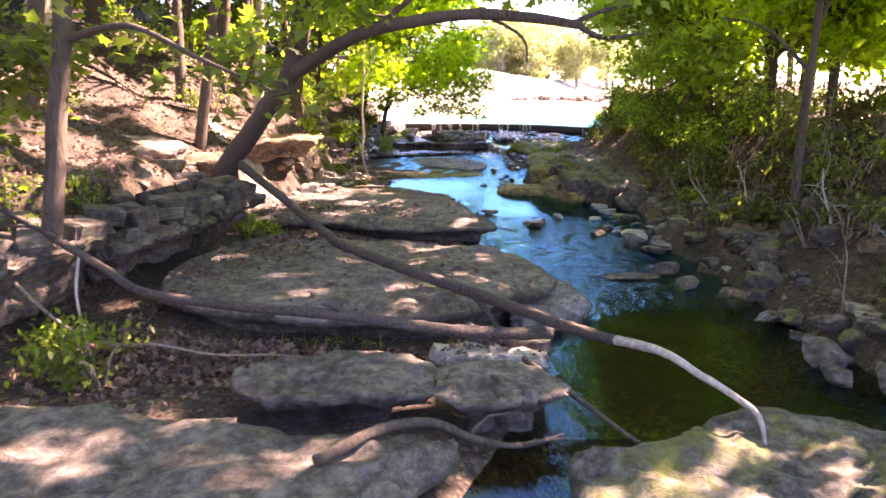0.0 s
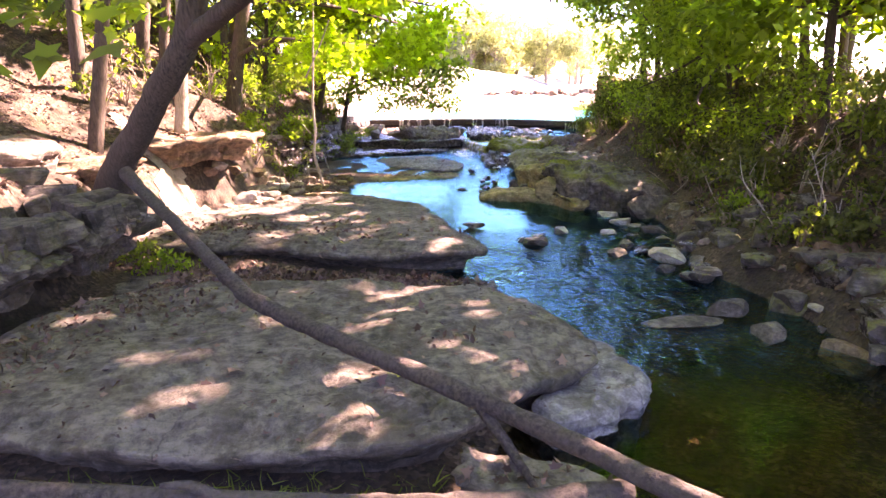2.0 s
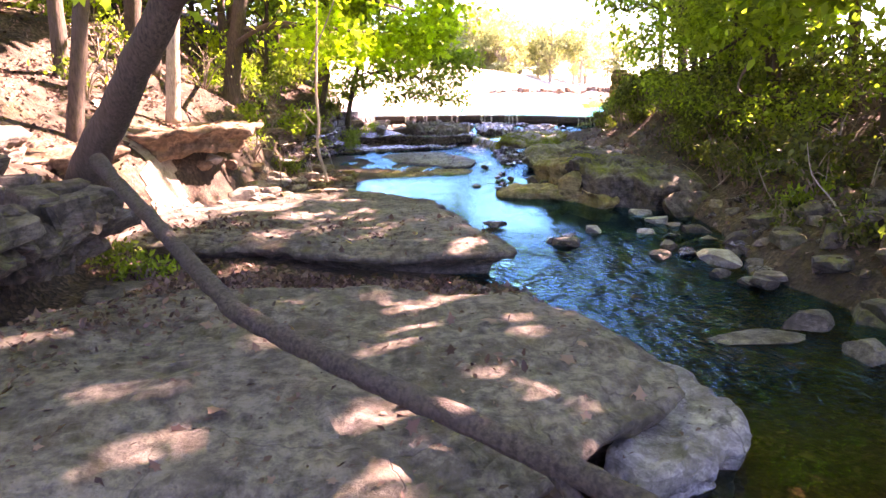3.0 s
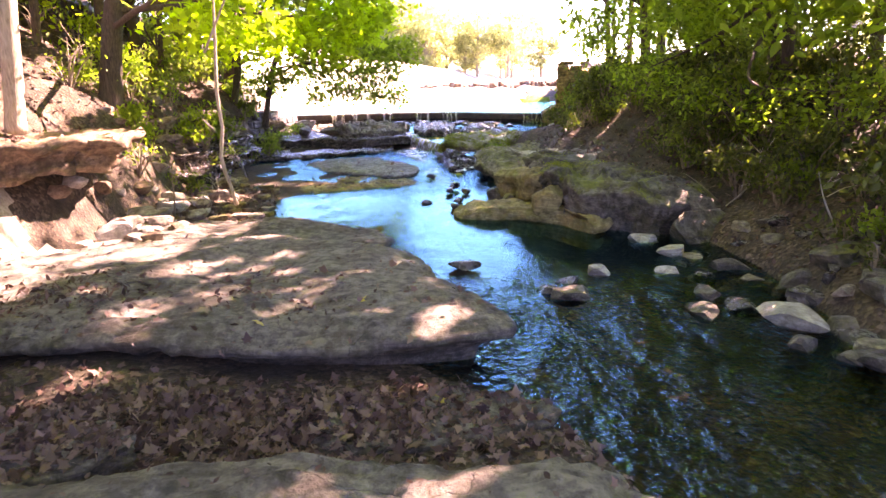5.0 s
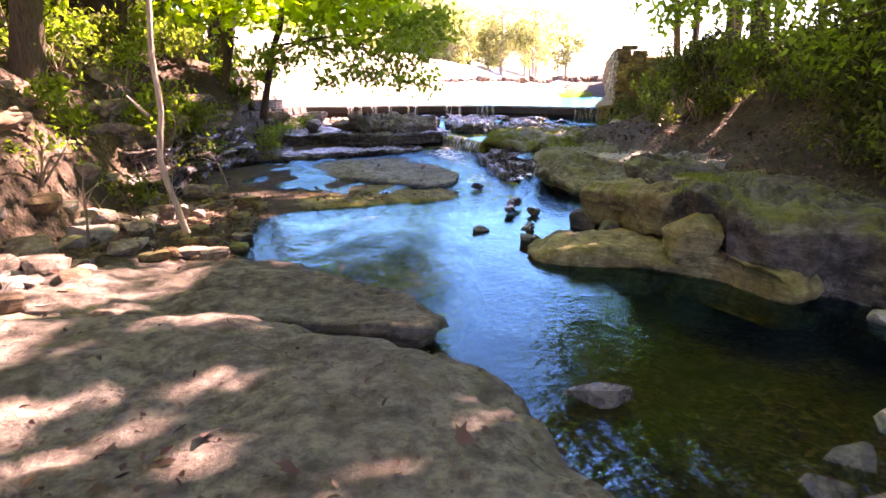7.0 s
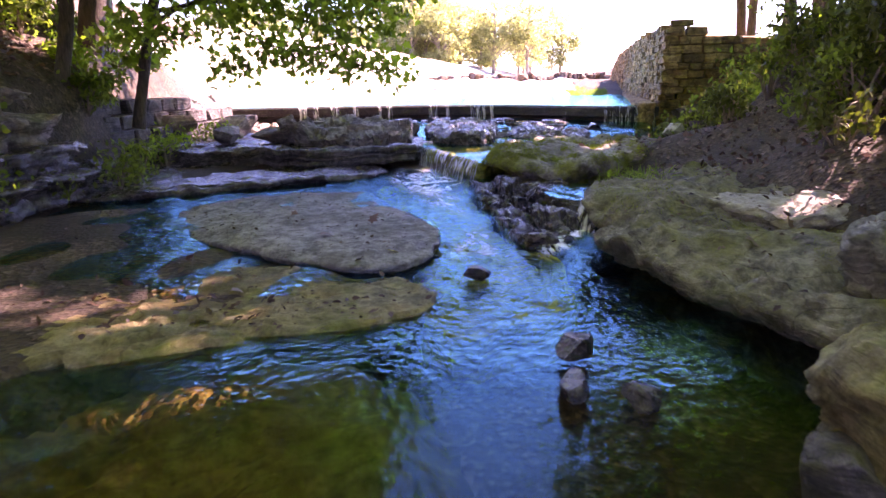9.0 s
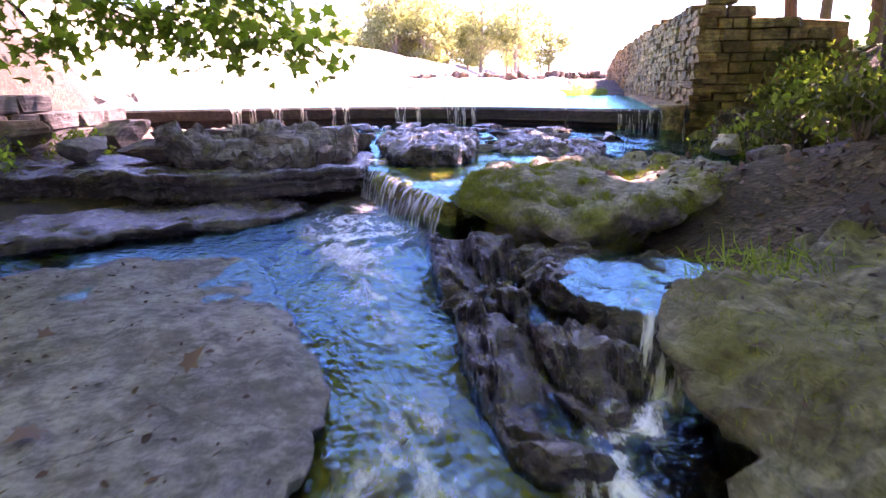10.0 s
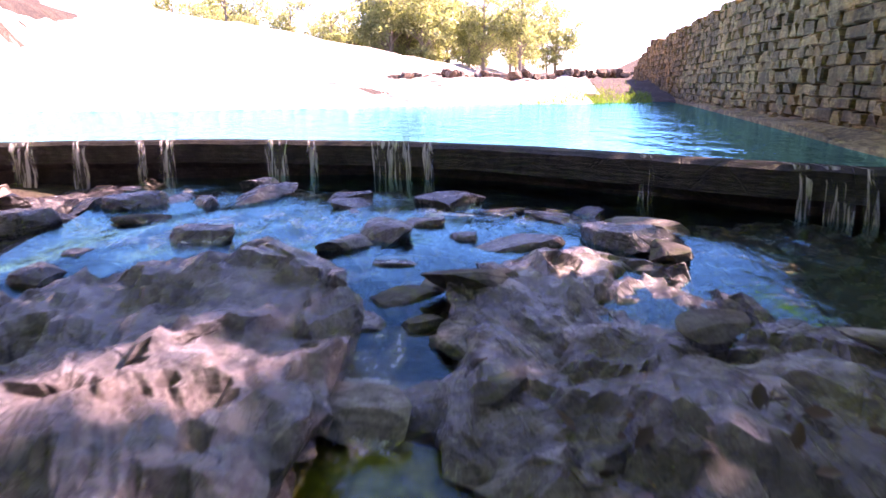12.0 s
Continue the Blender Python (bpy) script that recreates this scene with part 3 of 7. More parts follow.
def ground_height(x, y):
    x, y = np.asarray(x, float), np.asarray(y, float)
    wl, wr, bl = np.interp(y, YS, WATER_L), np.interp(y, YS, WATER_R), np.interp(y, YS, BANK_L)
    sc, li = np.interp(y, YS, SCARP), np.interp(y, YS, LITTER)
    flat = li + 0.035 * np.clip(wl - x, 0, 6)
    bed = -0.42 + 0.3 * step(19, 25, y) + 0.42 * step(25.2, 26.5, y)
    z = flat + (bed - flat) * step(wl - 0.45, wl + 0.5, x)
    # the cut bank and wooded slope on one side
    up = np.clip(bl - x, 0, 18)
    z = z + sc * step(0.0, 0.55, up) + np.minimum(up * 0.55, 1.6 + up * 0.3) * step(0, 0.8, up)
    # the muddy bank on the other
    ur = np.clip(x - wr + 0.4, 0, None)
    z = z + (0.30 - bed) * step(0.0, 0.7, ur) + 0.45 * step(0.5, 1.6, ur) + 1.25 * step(1.2, 3.8, ur) + 0.5 * step(3.5, 8, ur)
    # the spillway reach, the gravel bar and the land behind
    beyond = step(33.5, 36.5, y)
    pond = 0.6 + 0.75 * step(41, 47, y) + 0.25 * step(47, 60, y)
    wall_x = 7.75 + 0.362 * (y - 30.9)
    toe_x = np.interp(y, [36, 41, 58, 105, 205, 400], [-14, -6, 4, 22, 60, 130])
    land = pond * step(-1.0, 2.0, x - toe_x) + 0.5 * step(62, 70, y) * step(-1.0, 2.0, x - toe_x) + 1.6 * step(0.5, 1.6, x - wall_x)
    z = z * (1 - beyond * step(-9.0, -3.0, x)) + land * beyond * step(-9.0, -3.0, x)
    far = step(90, 180, np.hypot(x, y - 15))
    z = z * (1 - far) + 2.0 * far
    return z


def axis(lo, hi, fine_lo, fine_hi, fine):
    a = list(np.arange(fine_lo, fine_hi, fine))
    s, x = fine, fine_hi
    while x < hi:
        a.append(x)
        s *= 1.22
        x += s
    a.append(hi)
    s, x = fine, fine_lo
    while x > lo:
        s *= 1.22
        x -= s
        a.insert(0, max(x, lo))
    return np.array(sorted(set(a)))


def sheet(name, xs, ys, zf, mat):
    X, Y = np.meshgrid(xs, ys)
    Z = zf(X, Y)
    nx, ny = len(xs), len(ys)
    verts = np.stack([X, Y, Z], -1).reshape(-1, 3).tolist()
    faces = [(j * nx + i, j * nx + i + 1, (j + 1) * nx + i + 1, (j + 1) * nx + i) for j in range(ny - 1) for i in range(nx - 1)]
    return to_object(name, verts, faces, mat)


rough_rng = np.random.default_rng(5)
WAVES = [(rough_rng.uniform(0.6, 6.0), rough_rng.uniform(0, 2 * np.pi), rough_rng.uniform(0, 6.28)) for _ in range(26)]


def uneven(x, y):
    s = 0
    for k, a, ph in WAVES:
        s = s + 0.035 / k ** 0.8 * np.sin(k * (x * np.cos(a) + y * np.sin(a)) + ph + 0.8 * np.sin(0.7 * k * (x * np.sin(a) - y * np.cos(a))))
    return s


def ground_full(x, y):
    bump_up = step(0.3, 1.6, ground_height(x, y))
    return ground_height(x, y) + uneven(np.asarray(x, float), np.asarray(y, float)) * (0.5 + 1.6 * bump_up)


def on_ground(x, y):
    return float(ground_full(x, y))


ground = sheet("ground", axis(-420, 420, -8, 9, 0.11), axis(-300, 620, -2, 34, 0.11), ground_full, GROUND)
tagged(ground, "brown leaf-littered soil of the creek banks and bed", "ground", kind="structure")

# ---- the washed gully ----


def gully_height(x, y):
    return ground_full(x, y) + 0.035


gully = sheet("gully", np.arange(-6.2, -1.8, 0.09), np.arange(12.2, 17.6, 0.09), gully_height, SAND)


def in_gully(c):
    line = [(-5.4, 15.6), (-4.6, 15.0), (-4.0, 14.5), (-3.4, 14.2), (-2.8, 14.8)]
    wide = [0.2, 0.3, 0.5, 0.85, 1.0]
    d = 9.0
    for k in range(len(line) - 1):
        a, b = Vector(line[k]), Vector(line[k + 1])
        t = max(0.0, min(1.0, (Vector((c.x, c.y)) - a).dot(b - a) / (b - a).length_squared))
        d = min(d, (Vector((c.x, c.y)) - a.lerp(b, t)).length - wide[k] - (wide[k + 1] - wide[k]) * t)
    return d + 0.25 * nz(c.x, c.y, 0, 2.2, 4) < 0


def drop_faces(ob, keep):
    """Takes away the faces of a sheet whose centres are not kept."""
    bm = bmesh.new()
    bm.from_mesh(ob.data)
    bmesh.ops.delete(bm, geom=[f for f in bm.faces if not keep(f.calc_center_median())], context="FACES")
    bm.to_mesh(ob.data)
    bm.free()


drop_faces(gully, in_gully)
tagged(gully, "pale washed-out sandy gully in full sun", "gully", kind="structure")

# ---- water ----


def stream_level(y):
    return np.interp(y, [-60, 10.8, 13.2, 20.4, 21.6, 23, 25, 26.2, 28], [0.0, 0.0, 0.12, 0.12, 0.17, 0.22, 0.26, 0.28, 0.3])


def chop(x, y):
    s = 0
    for k, a, ph in WAVES[:18]:
        s = s + np.sin(2.4 * k * (x * np.cos(a) + 0.6 * y * np.sin(a)) + ph) / 18 ** 0.5
    return s


def stream_surface(x, y):
    fast = 0.2 + 1.0 * step(10.6, 11.4, y) * (1 - step(13.0, 14.2, y)) + 1.3 * step(19.8, 21.2, y)
    return stream_level(y) + 0.012 * fast * chop(x, y)


pool = sheet("water", np.arange(-2.6, 6.01, 0.075), np.concatenate([np.arange(-40, -4, 2.0), np.arange(-4, 19.6, 0.09), np.arange(19.6, 27.3, 0.06)]), stream_surface, WATER)
tagged(pool, "clear stream with dark still pools and a bright rapid", "water", kind="structure")


def upper_surface(x, y):
    return 0.57 + 0.13 * step(28.8, 31, y) + 0.008 * chop(x, y) - 0.05 * (1 - step(25.5, 26.6, y))


def lip_x(y):
    return float(np.interp(y, [25.5, 26.2, 27.3, 27.6, 27.61], [2.58, 2.32, 2.12, 1.92, 1.75]))


upper = sheet("water_upper", np.arange(1.75, 7.3, 0.07), np.arange(25.5, 34.2, 0.07), upper_surface, WATER_FAST)
drop_faces(upper, lambda c: c.x > lip_x(c.y))
tagged(upper, "shallow water sliding over the upper rock shelf", "water", kind="structure")

# ---- dam, pond, gravel and embankment ----
CREST = 1.03


def crest_line(t):
    xs = [7.7, 6.9, 6.3, 5.3, 4.2, 2.4, 0.8, -0.5, -3.2]
    ys = [30.9, 31.1, 31.75, 33.0, 33.9, 34.7, 34.95, 34.9, 34.6]
    s = np.linspace(0, 1, len(xs))
    return float(np.interp(t, s, xs)), float(np.interp(t, s, ys))


def crest_y(x):
    return float(np.interp(x, [-3.2, -0.5, 0.8, 2.4, 4.2, 5.3, 6.3, 6.9, 7.7], [34.6, 34.9, 34.95, 34.7, 33.9, 33.0, 31.75, 31.1, 30.9]))


def dam():
    root = tagged(empty("dam", (3, 33, 0.2)), "low dark concrete overflow dam with water spilling over its lip", "dam")
    n = 90
    verts, faces = [], []
    prof = [(0.02, 0.1), (0.0, 0.5), (0.03, 0.74), (-0.02, 0.8), (-0.12, 0.81), (-0.12, CREST - 0.03), (-0.06, CREST), (0.5, CREST), (0.62, CREST - 0.1), (0.7, 0.3)]
    for i in range(n):
        t = i / (n - 1)
        x, y = crest_line(t)
        x2, y2 = crest_line(min(1, t + 0.02))
        x1, y1 = crest_line(max(0, t - 0.02))
        d = Vector((x2 - x1, y2 - y1)).normalized()
        out = Vector((d.y, -d.x))
        if out.y < 0:
            out = -out
        for off, z in prof:
            w = 0.05 * nz(x, y, z, 1.6, 3) * (1 if z < 0.78 else 0.15)
            verts.append((x + out.x * (off + w), y + out.y * (off + w), z + 0.015 * nz(x, y, 0, 2.0, 9)))
    k = len(prof)
    for i in range(n - 1):
        for j in range(k - 1):
            faces.append((i * k + j, (i + 1) * k + j, (i + 1) * k + j + 1, i * k + j + 1))
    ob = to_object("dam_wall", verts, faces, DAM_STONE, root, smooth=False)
    ob.matrix_parent_inverse = root.matrix_basis.inverted()
    rnd = random.Random(4)
    for c, wdt in ((0.03, 0.03), (0.06, 0.04), (0.085, 0.02), (0.11, 0.03), (0.135, 0.02), (0.16, 0.04), (0.19, 0.02), (0.3, 0.015), (0.475, 0.02), (0.50, 0.03), (0.515, 0.015), (0.56, 0.01), (0.585, 0.025), (0.67, 0.02), (0.69, 0.012), (0.74, 0.02), (0.79, 0.035), (0.84, 0.02), (0.87, 0.03)):
        vv, ff = [], []
        m = 12
        for i in range(m):
            x, y = crest_line(c + 0.6 * wdt * (i / (m - 1) - 0.5))
            for j, (dy, z) in enumerate(((0.1, CREST + 0.012), (-0.14, CREST + 0.01), (-0.19, CREST - 0.1), (-0.2, 0.7), (-0.24, 0.5))):
                vv.append((x + rnd.uniform(-0.02, 0.02), y + dy + rnd.uniform(-0.015, 0.015), z))
        for i in range(m - 1):
            for j in range(4):
                ff.append((i * 5 + j, (i + 1) * 5 + j, (i + 1) * 5 + j + 1, i * 5 + j + 1))
        fall = to_object("trickle", vv, ff, CURTAIN, root)
        mark_run(fall, 5, 11 * wdt)
        fall.matrix_parent_inverse = root.matrix_basis.inverted()
    return root


dam()
bpy.context.view_layer.update()


def pond_sheet():
    verts, faces = [], []
    n = 60
    for i in range(n):
        x, y = crest_line(i / (n - 1))
        for j, f in enumerate((0, 0.04, 0.15, 0.4, 0.7, 1.0)):
            far_x = 13.5 - 20 * (i / (n - 1))
            verts.append((x + (far_x - x) * f, y - 0.1 + (48 - y) * f, CREST + 0.02))
    for i in range(n - 1):
        for j in range(5):
            faces.append((i * 6 + j, (i + 1) * 6 + j, (i + 1) * 6 + j + 1, i * 6 + j + 1))
    return tagged(to_object("water_pond", verts, faces, POND), "shallow sunlit pond behind the dam", "water", kind="structure")


pond_sheet()


def embankment():
    """A long pale slope that climbs behind the pond."""
    toe, top = [(-14, 36), (-6, 41), (4, 58), (22, 105), (60, 205)], [(-30, 44), (-17, 62), (-4, 84), (19.5, 128), (50, 215)]
    heights = [7.5, 7.0, 6.5, 4.6, 6.0]
    verts, faces = [], []
    for i in range(61):
        s = i / 60 * 4
        a = np.array([np.interp(s, range(5), [p[k] for p in toe]) for k in (0, 1)])
        b = np.array([np.interp(s, range(5), [p[k] for p in top]) for k in (0, 1)])
        h = np.interp(s, range(5), heights)
        for j in range(15):
            f = j / 12
            q = a + (b - a) * f
            z = 0.9 + (h - 0.9) * min(f, 1.0) + 0.18 * nz(q[0], q[1], 0, 0.35, 2)
            verts.append((q[0], q[1], z))
    for i in range(60):
        for j in range(14):
            faces.append((i * 15 + j, (i + 1) * 15 + j, (i + 1) * 15 + j + 1, i * 15 + j + 1))
    return tagged(to_object("embankment", verts, faces, GRAVEL), "long pale embankment slope in full sun", "embankment", kind="structure")


embankment()
bar = sheet("gravel_bar", np.arange(-8, 22, 0.5), np.arange(42.5, 64, 0.5), lambda x, y: np.maximum(ground_full(x, y) + 0.09, 0.9 + 0.55 * step(43, 48, y)) + 0.05 * uneven(3 * x, 3 * y), GRAVEL)
drop_faces(bar, lambda c: c.x < 5.3 + 0.362 * (c.y - 30.9))
tagged(bar, "pale sunlit gravel bar behind the pond", "gravel", kind="structure")

# ---- bedrock slabs along the stream ----
slab("rock_slab", [(-4.6, 4.5), (-3.2, 4.75), (-2.0, 4.5), (-0.9, 4.25), (0.1, 4.1), (-0.15, 3.65), (-0.45, 3.2), (-0.8, 2.2), (-3.0, 1.6), (-4.9, 2.6)], 0.42, -0.2, ROCK,
     "broad pale bedrock shelf dappled with sun at the stream edge", 2, under=0.3, rough=0.04, count=110, lamina=0.02)
slab("rock_slab", [(-1.75, 5.1), (-1.15, 5.5), (-0.4, 5.5), (-0.1, 5.25), (-0.1, 4.72), (-0.6, 4.62), (-1.5, 4.66)], 0.48, -0.1, ROCK,
     "narrow rounded bedrock slab above leaf litter", 3, under=0.4, rough=0.03, wobble=0.04, edge=0.035)
slab("rock_slab", [(-0.06, 5.25), (0.57, 5.32), (1.05, 4.98), (0.9, 4.75), (0.42, 4.62), (-0.05, 4.72)], 0.44, -0.1, ROCK,
     "cracked end block of a narrow bedrock slab", 4, under=0.32, rough=0.03, wobble=0.04, edge=0.035)
slab("rock", [(-0.1, 5.9), (0.48, 6.02), (0.95, 5.95), (0.93, 5.62), (0.35, 5.58), (0.0, 5.65)], 0.38, 0.05, ROCK_PALE, "small flat stone under the fallen logs", 5, under=0.06, edge=0.05)
slab("rock", [(0.25, 6.62), (0.75, 6.45), (1.1, 6.2), (0.95, 6.02), (0.5, 6.15), (0.2, 6.35)], 0.34, 0.0, ROCK, "grey stone wedged below the big slab", 6, under=0.06, edge=0.05)
slab("rock_slab", [(-3.5, 8.3), (-3.15, 9.35), (-1.9, 9.85), (-0.3, 9.7), (0.85, 9.4), (1.3, 8.6), (1.45, 7.8), (0.95, 7.35), (0.45, 6.85), (0.1, 6.55), (-0.6, 6.45), (-1.6, 6.5), (-2.5, 6.6), (-3.2, 7.1)], 0.55, 0.0, ROCK,
     "large flat bedrock slab with mossy edge and dry leaves", 7, under=0.36, rough=0.03, wobble=0.035, count=140, tilt=(-0.01, 0.0), lamina=0.022)
slab("rock_slab", [(1.5, 8.5), (1.82, 8.15), (1.82, 7.72), (1.5, 7.32), (1.0, 7.1), (0.78, 7.25), (0.95, 7.6), (1.2, 8.0)], 0.24, -0.3, ROCK_SHELF,
     "broken pale tip of the large slab lying in the water", 8, under=0.05, edge=0.09, rough=0.03)
slab("rock_slab", [(-3.9, 12.2), (-4.1, 13.8), (-3.2, 15.0), (-1.5, 15.1), (-0.3, 14.65), (0.4, 14.05), (0.62, 13.1), (0.82, 12.4), (0.98, 11.6), (0.5, 11.42), (-0.6, 11.42), (-1.6, 11.6), (-2.7, 11.85)], 0.46, 0.02, ROCK,
     "second broad bedrock slab with undercut dark front edge", 9, under=0.36, rough=0.026, wobble=0.03, count=140, tilt=(-0.012, 0.0), lamina=0.022)
slab("rock_slab", [(-3.2, 16.0), (-2.3, 16.9), (-1.2, 16.7), (-0.35, 16.05), (0.28, 15.1), (-0.05, 14.85), (-1.5, 15.3), (-2.6, 15.5)], 0.32, 0.0, ROCK,
     "low sunlit slab sloping into the pool", 10, under=0.1, rough=0.03)
slab("rock_slab", [(-0.4, 10.9), (0.5, 11.05), (0.95, 10.75), (0.85, 10.45), (0.1, 10.35), (-0.6, 10.5)], 0.16, -0.2, ROCK, "low wet ledge beside the riffle", 11, under=0.05, edge=0.06)
slab("rock_slab", [(-3.4, 10.4), (-2.6, 10.7), (-1.6, 10.5), (-1.9, 10.0), (-3.0, 9.8)], 0.36, 0.0, ROCK, "low slab half covered by leaves", 12, under=0.05)

# the stone shelf by the front corner of the pool
slab("rock_slab", [(0.95, 4.35), (1.6, 4.55), (2.1, 4.9), (2.7, 5.1), (3.6, 4.8), (4.3, 4.4), (4.2, 3.2), (2.5, 2.4), (1.1, 3.2)], 0.13, -0.4, ROCK_MOSSY,
     "low mossy shelf dappled with sun beside the pool", 13, under=0.05, edge=0.1, rough=0.07)

# ---- left bank ledges ----
LEDGE_TEXT = "overhanging layered rock ledge of the bank"
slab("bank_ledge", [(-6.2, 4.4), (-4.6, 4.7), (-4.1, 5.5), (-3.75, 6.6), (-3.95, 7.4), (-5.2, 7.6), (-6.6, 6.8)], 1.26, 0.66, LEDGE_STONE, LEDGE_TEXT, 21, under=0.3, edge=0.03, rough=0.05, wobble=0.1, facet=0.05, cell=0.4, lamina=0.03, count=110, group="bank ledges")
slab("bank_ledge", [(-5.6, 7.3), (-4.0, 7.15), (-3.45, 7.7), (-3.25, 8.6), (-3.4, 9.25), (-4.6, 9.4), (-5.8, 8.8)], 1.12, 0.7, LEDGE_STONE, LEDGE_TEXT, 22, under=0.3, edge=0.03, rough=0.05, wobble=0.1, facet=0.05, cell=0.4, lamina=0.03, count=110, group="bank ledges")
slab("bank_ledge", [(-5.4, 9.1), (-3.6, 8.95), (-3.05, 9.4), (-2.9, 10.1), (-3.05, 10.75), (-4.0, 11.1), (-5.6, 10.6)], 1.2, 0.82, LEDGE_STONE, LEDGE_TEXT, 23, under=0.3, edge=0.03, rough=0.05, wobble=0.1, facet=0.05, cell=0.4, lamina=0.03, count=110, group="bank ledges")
rnd = random.Random(8)
for i, (x, y, sx, sy, sz, r) in enumerate(((-3.25, 9.9, 0.28, 0.26, 0.22, 20), (-3.45, 9.35, 0.32, 0.25, 0.2, 60), (-3.6, 8.7, 0.42, 0.36, 0.2, 10), (-3.85, 8.0, 0.4, 0.42, 0.22, 40), (-4.15, 7.2, 0.5, 0.45, 0.22, 15),
                                           (-3.1, 10.4, 0.2, 0.2, 0.18, 50), (-4.5, 9.6, 0.55, 0.4, 0.26, 70), (-4.9, 8.8, 0.45, 0.4, 0.32, 30), (-5.2, 9.9, 0.6, 0.4, 0.3, 5), (-4.6, 10.6, 0.5, 0.35, 0.24, 25), (-4.4, 6.3, 0.5, 0.5, 0.22, 35))):
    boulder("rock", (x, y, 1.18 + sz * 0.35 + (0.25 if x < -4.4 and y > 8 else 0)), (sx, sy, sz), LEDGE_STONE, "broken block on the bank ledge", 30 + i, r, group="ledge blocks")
slab("rock_slab", [(-6.6, 11.2), (-5.2, 11.0), (-4.6, 11.6), (-5.0, 12.3), (-6.4, 12.5)], 1.9, 1.45, ROCK_BANK, "tilted flat rock above the ledge", 41, under=0.1, tilt=(-0.12, 0.05))
for i, (x, y, z, sx, sy, sz, r) in enumerate(((-3.3, 15.6, 0.62, 0.4, 0.3, 0.3, 10), (-2.9, 16.5, 0.6, 0.35, 0.3, 0.25, 30), (-3.3, 17.3, 0.8, 0.45, 0.35, 0.3, 50), (-2.6, 18.1, 0.5, 0.3, 0.3, 0.22, 80), (-3.2, 18.6, 0.9, 0.5, 0.4, 0.28, 0),
                                              (-2.7, 19.3, 0.45, 0.4, 0.3, 0.25, 20), (-3.1, 20.3, 0.7, 0.5, 0.5, 0.3, 60), (-2.6, 21.0, 0.4, 0.35, 0.3, 0.22, 30), (-3.0, 17.9, 1.25, 0.5, 0.3, 0.2, 15), (-3.4, 16.4, 1.15, 0.45, 0.35, 0.25, 45))):
    boulder("rock", (x, y, min(z, on_ground(x, y) + sz * 0.35)), (sx * 0.8, sy * 0.8, sz * 0.8), ROCK_BANK if i % 4 else ROCK_PALE, "angular rubble stone at the foot of the bank", 50 + i, r, group="bank rubble")
slab("bank_ledge", [(-4.6, 14.5), (-3.6, 14.9), (-3.1, 15.9), (-3.2, 17.0), (-4.2, 17.6), (-5.2, 16.2)], 1.62, 1.2, ROCK_RED, "rusty overhanging ledge above a dark hollow", 61, under=0.3, rough=0.06, wobble=0.1)
slab("bank_ledge", [(-4.8, 12.0), (-4.3, 12.4), (-4.1, 13.2), (-4.6, 13.6), (-5.4, 13.0)], 1.5, 1.0, ROCK_RED, "rusty ledge beside the washed gully", 62, under=0.2, wobble=0.1)
for i, (dx, zt) in enumerate(((0.0, 0.62), (-0.25, 0.95), (-0.45, 1.3), (-0.75, 1.6))):
    slab("bank_ledge", [(-5.5, 20.4), (-3.1 + dx, 20.5), (-2.75 + dx, 21.8), (-2.7 + dx, 23.4), (-2.4 + dx, 25.2), (-3.0 + dx, 26.4), (-5.5, 26.4)], zt, zt - 0.36, ROCK_WET if i < 2 else ROCK_BANK,
         "dark layered bedrock wall of the bank", 63 + i, under=0.2, rough=0.05, wobble=0.14, count=110, group="bank strata")

# ---- rocks of the far bank ----
slab("rock_slab", [(1.5, 17.35), (1.75, 17.55), (2.1, 17.65), (2.7, 17.5), (3.2, 16.6), (3.45, 15.6), (3.1, 15.3), (2.9, 15.95), (2.45, 16.35), (2.0, 16.6), (1.6, 16.72), (1.44, 16.98)], 0.33, -0.1, ROCK_YELLOW,
     "ochre flat-topped ledge overhanging the pool", 71, under=0.12, edge=0.06, rough=0.05, wobble=0.05, tilt=(0.02, -0.02), lamina=0.015)
slab("boulder_slab", [(2.72, 16.9), (2.95, 18.2), (3.25, 19.0), (3.6, 19.6), (4.05, 19.3), (4.35, 17.8), (4.75, 16.4), (5.0, 15.4), (4.6, 14.9), (4.0, 14.85), (3.25, 15.3), (2.85, 15.85)], 0.85, 0.1, ROCK_MOSSY,
     "big mossy tilted boulder slab above the pool", 72, beds=0.08, under=0.16, edge=0.07, rough=0.07, wobble=0.1, count=130, tilt=(-0.1, 0.025), lamina=0.03)
boulder("boulder", (4.5, 14.95, 0.25), (0.75, 0.5, 0.42), ROCK_MOSSY, "dark rounded boulder at the pool edge", 73, 20, sub=4)
boulder("boulder", (5.6, 14.6, 0.45), (0.8, 0.6, 0.45), ROCK_MOSSY, "dark boulder sunk in the bank", 74, 50, sub=4)
boulder("boulder", (2.75, 16.3, 0.5), (0.34, 0.42, 0.32), ROCK_YELLOW, "ochre-faced block under the big slab", 75, 35, sub=4)
slab("boulder_slab", [(2.4, 18.45), (2.62, 18.85), (3.1, 18.95), (3.5, 18.0), (3.3, 16.9), (2.62, 16.7), (2.5, 17.4), (2.44, 18.0)], 0.76, 0.33, ROCK_YELLOW, "ochre block at the nose of the big slab", 76, under=0.1, edge=0.06, rough=0.05, wobble=0.05, tilt=(0.05, -0.14), lamina=0.02)
boulder("boulder", (2.42, 18.35, 0.2), (0.3, 0.26, 0.26), ROCK_MOSSY, "dark mossy boulder wedged under the ochre block", 174, 25, sub=4)
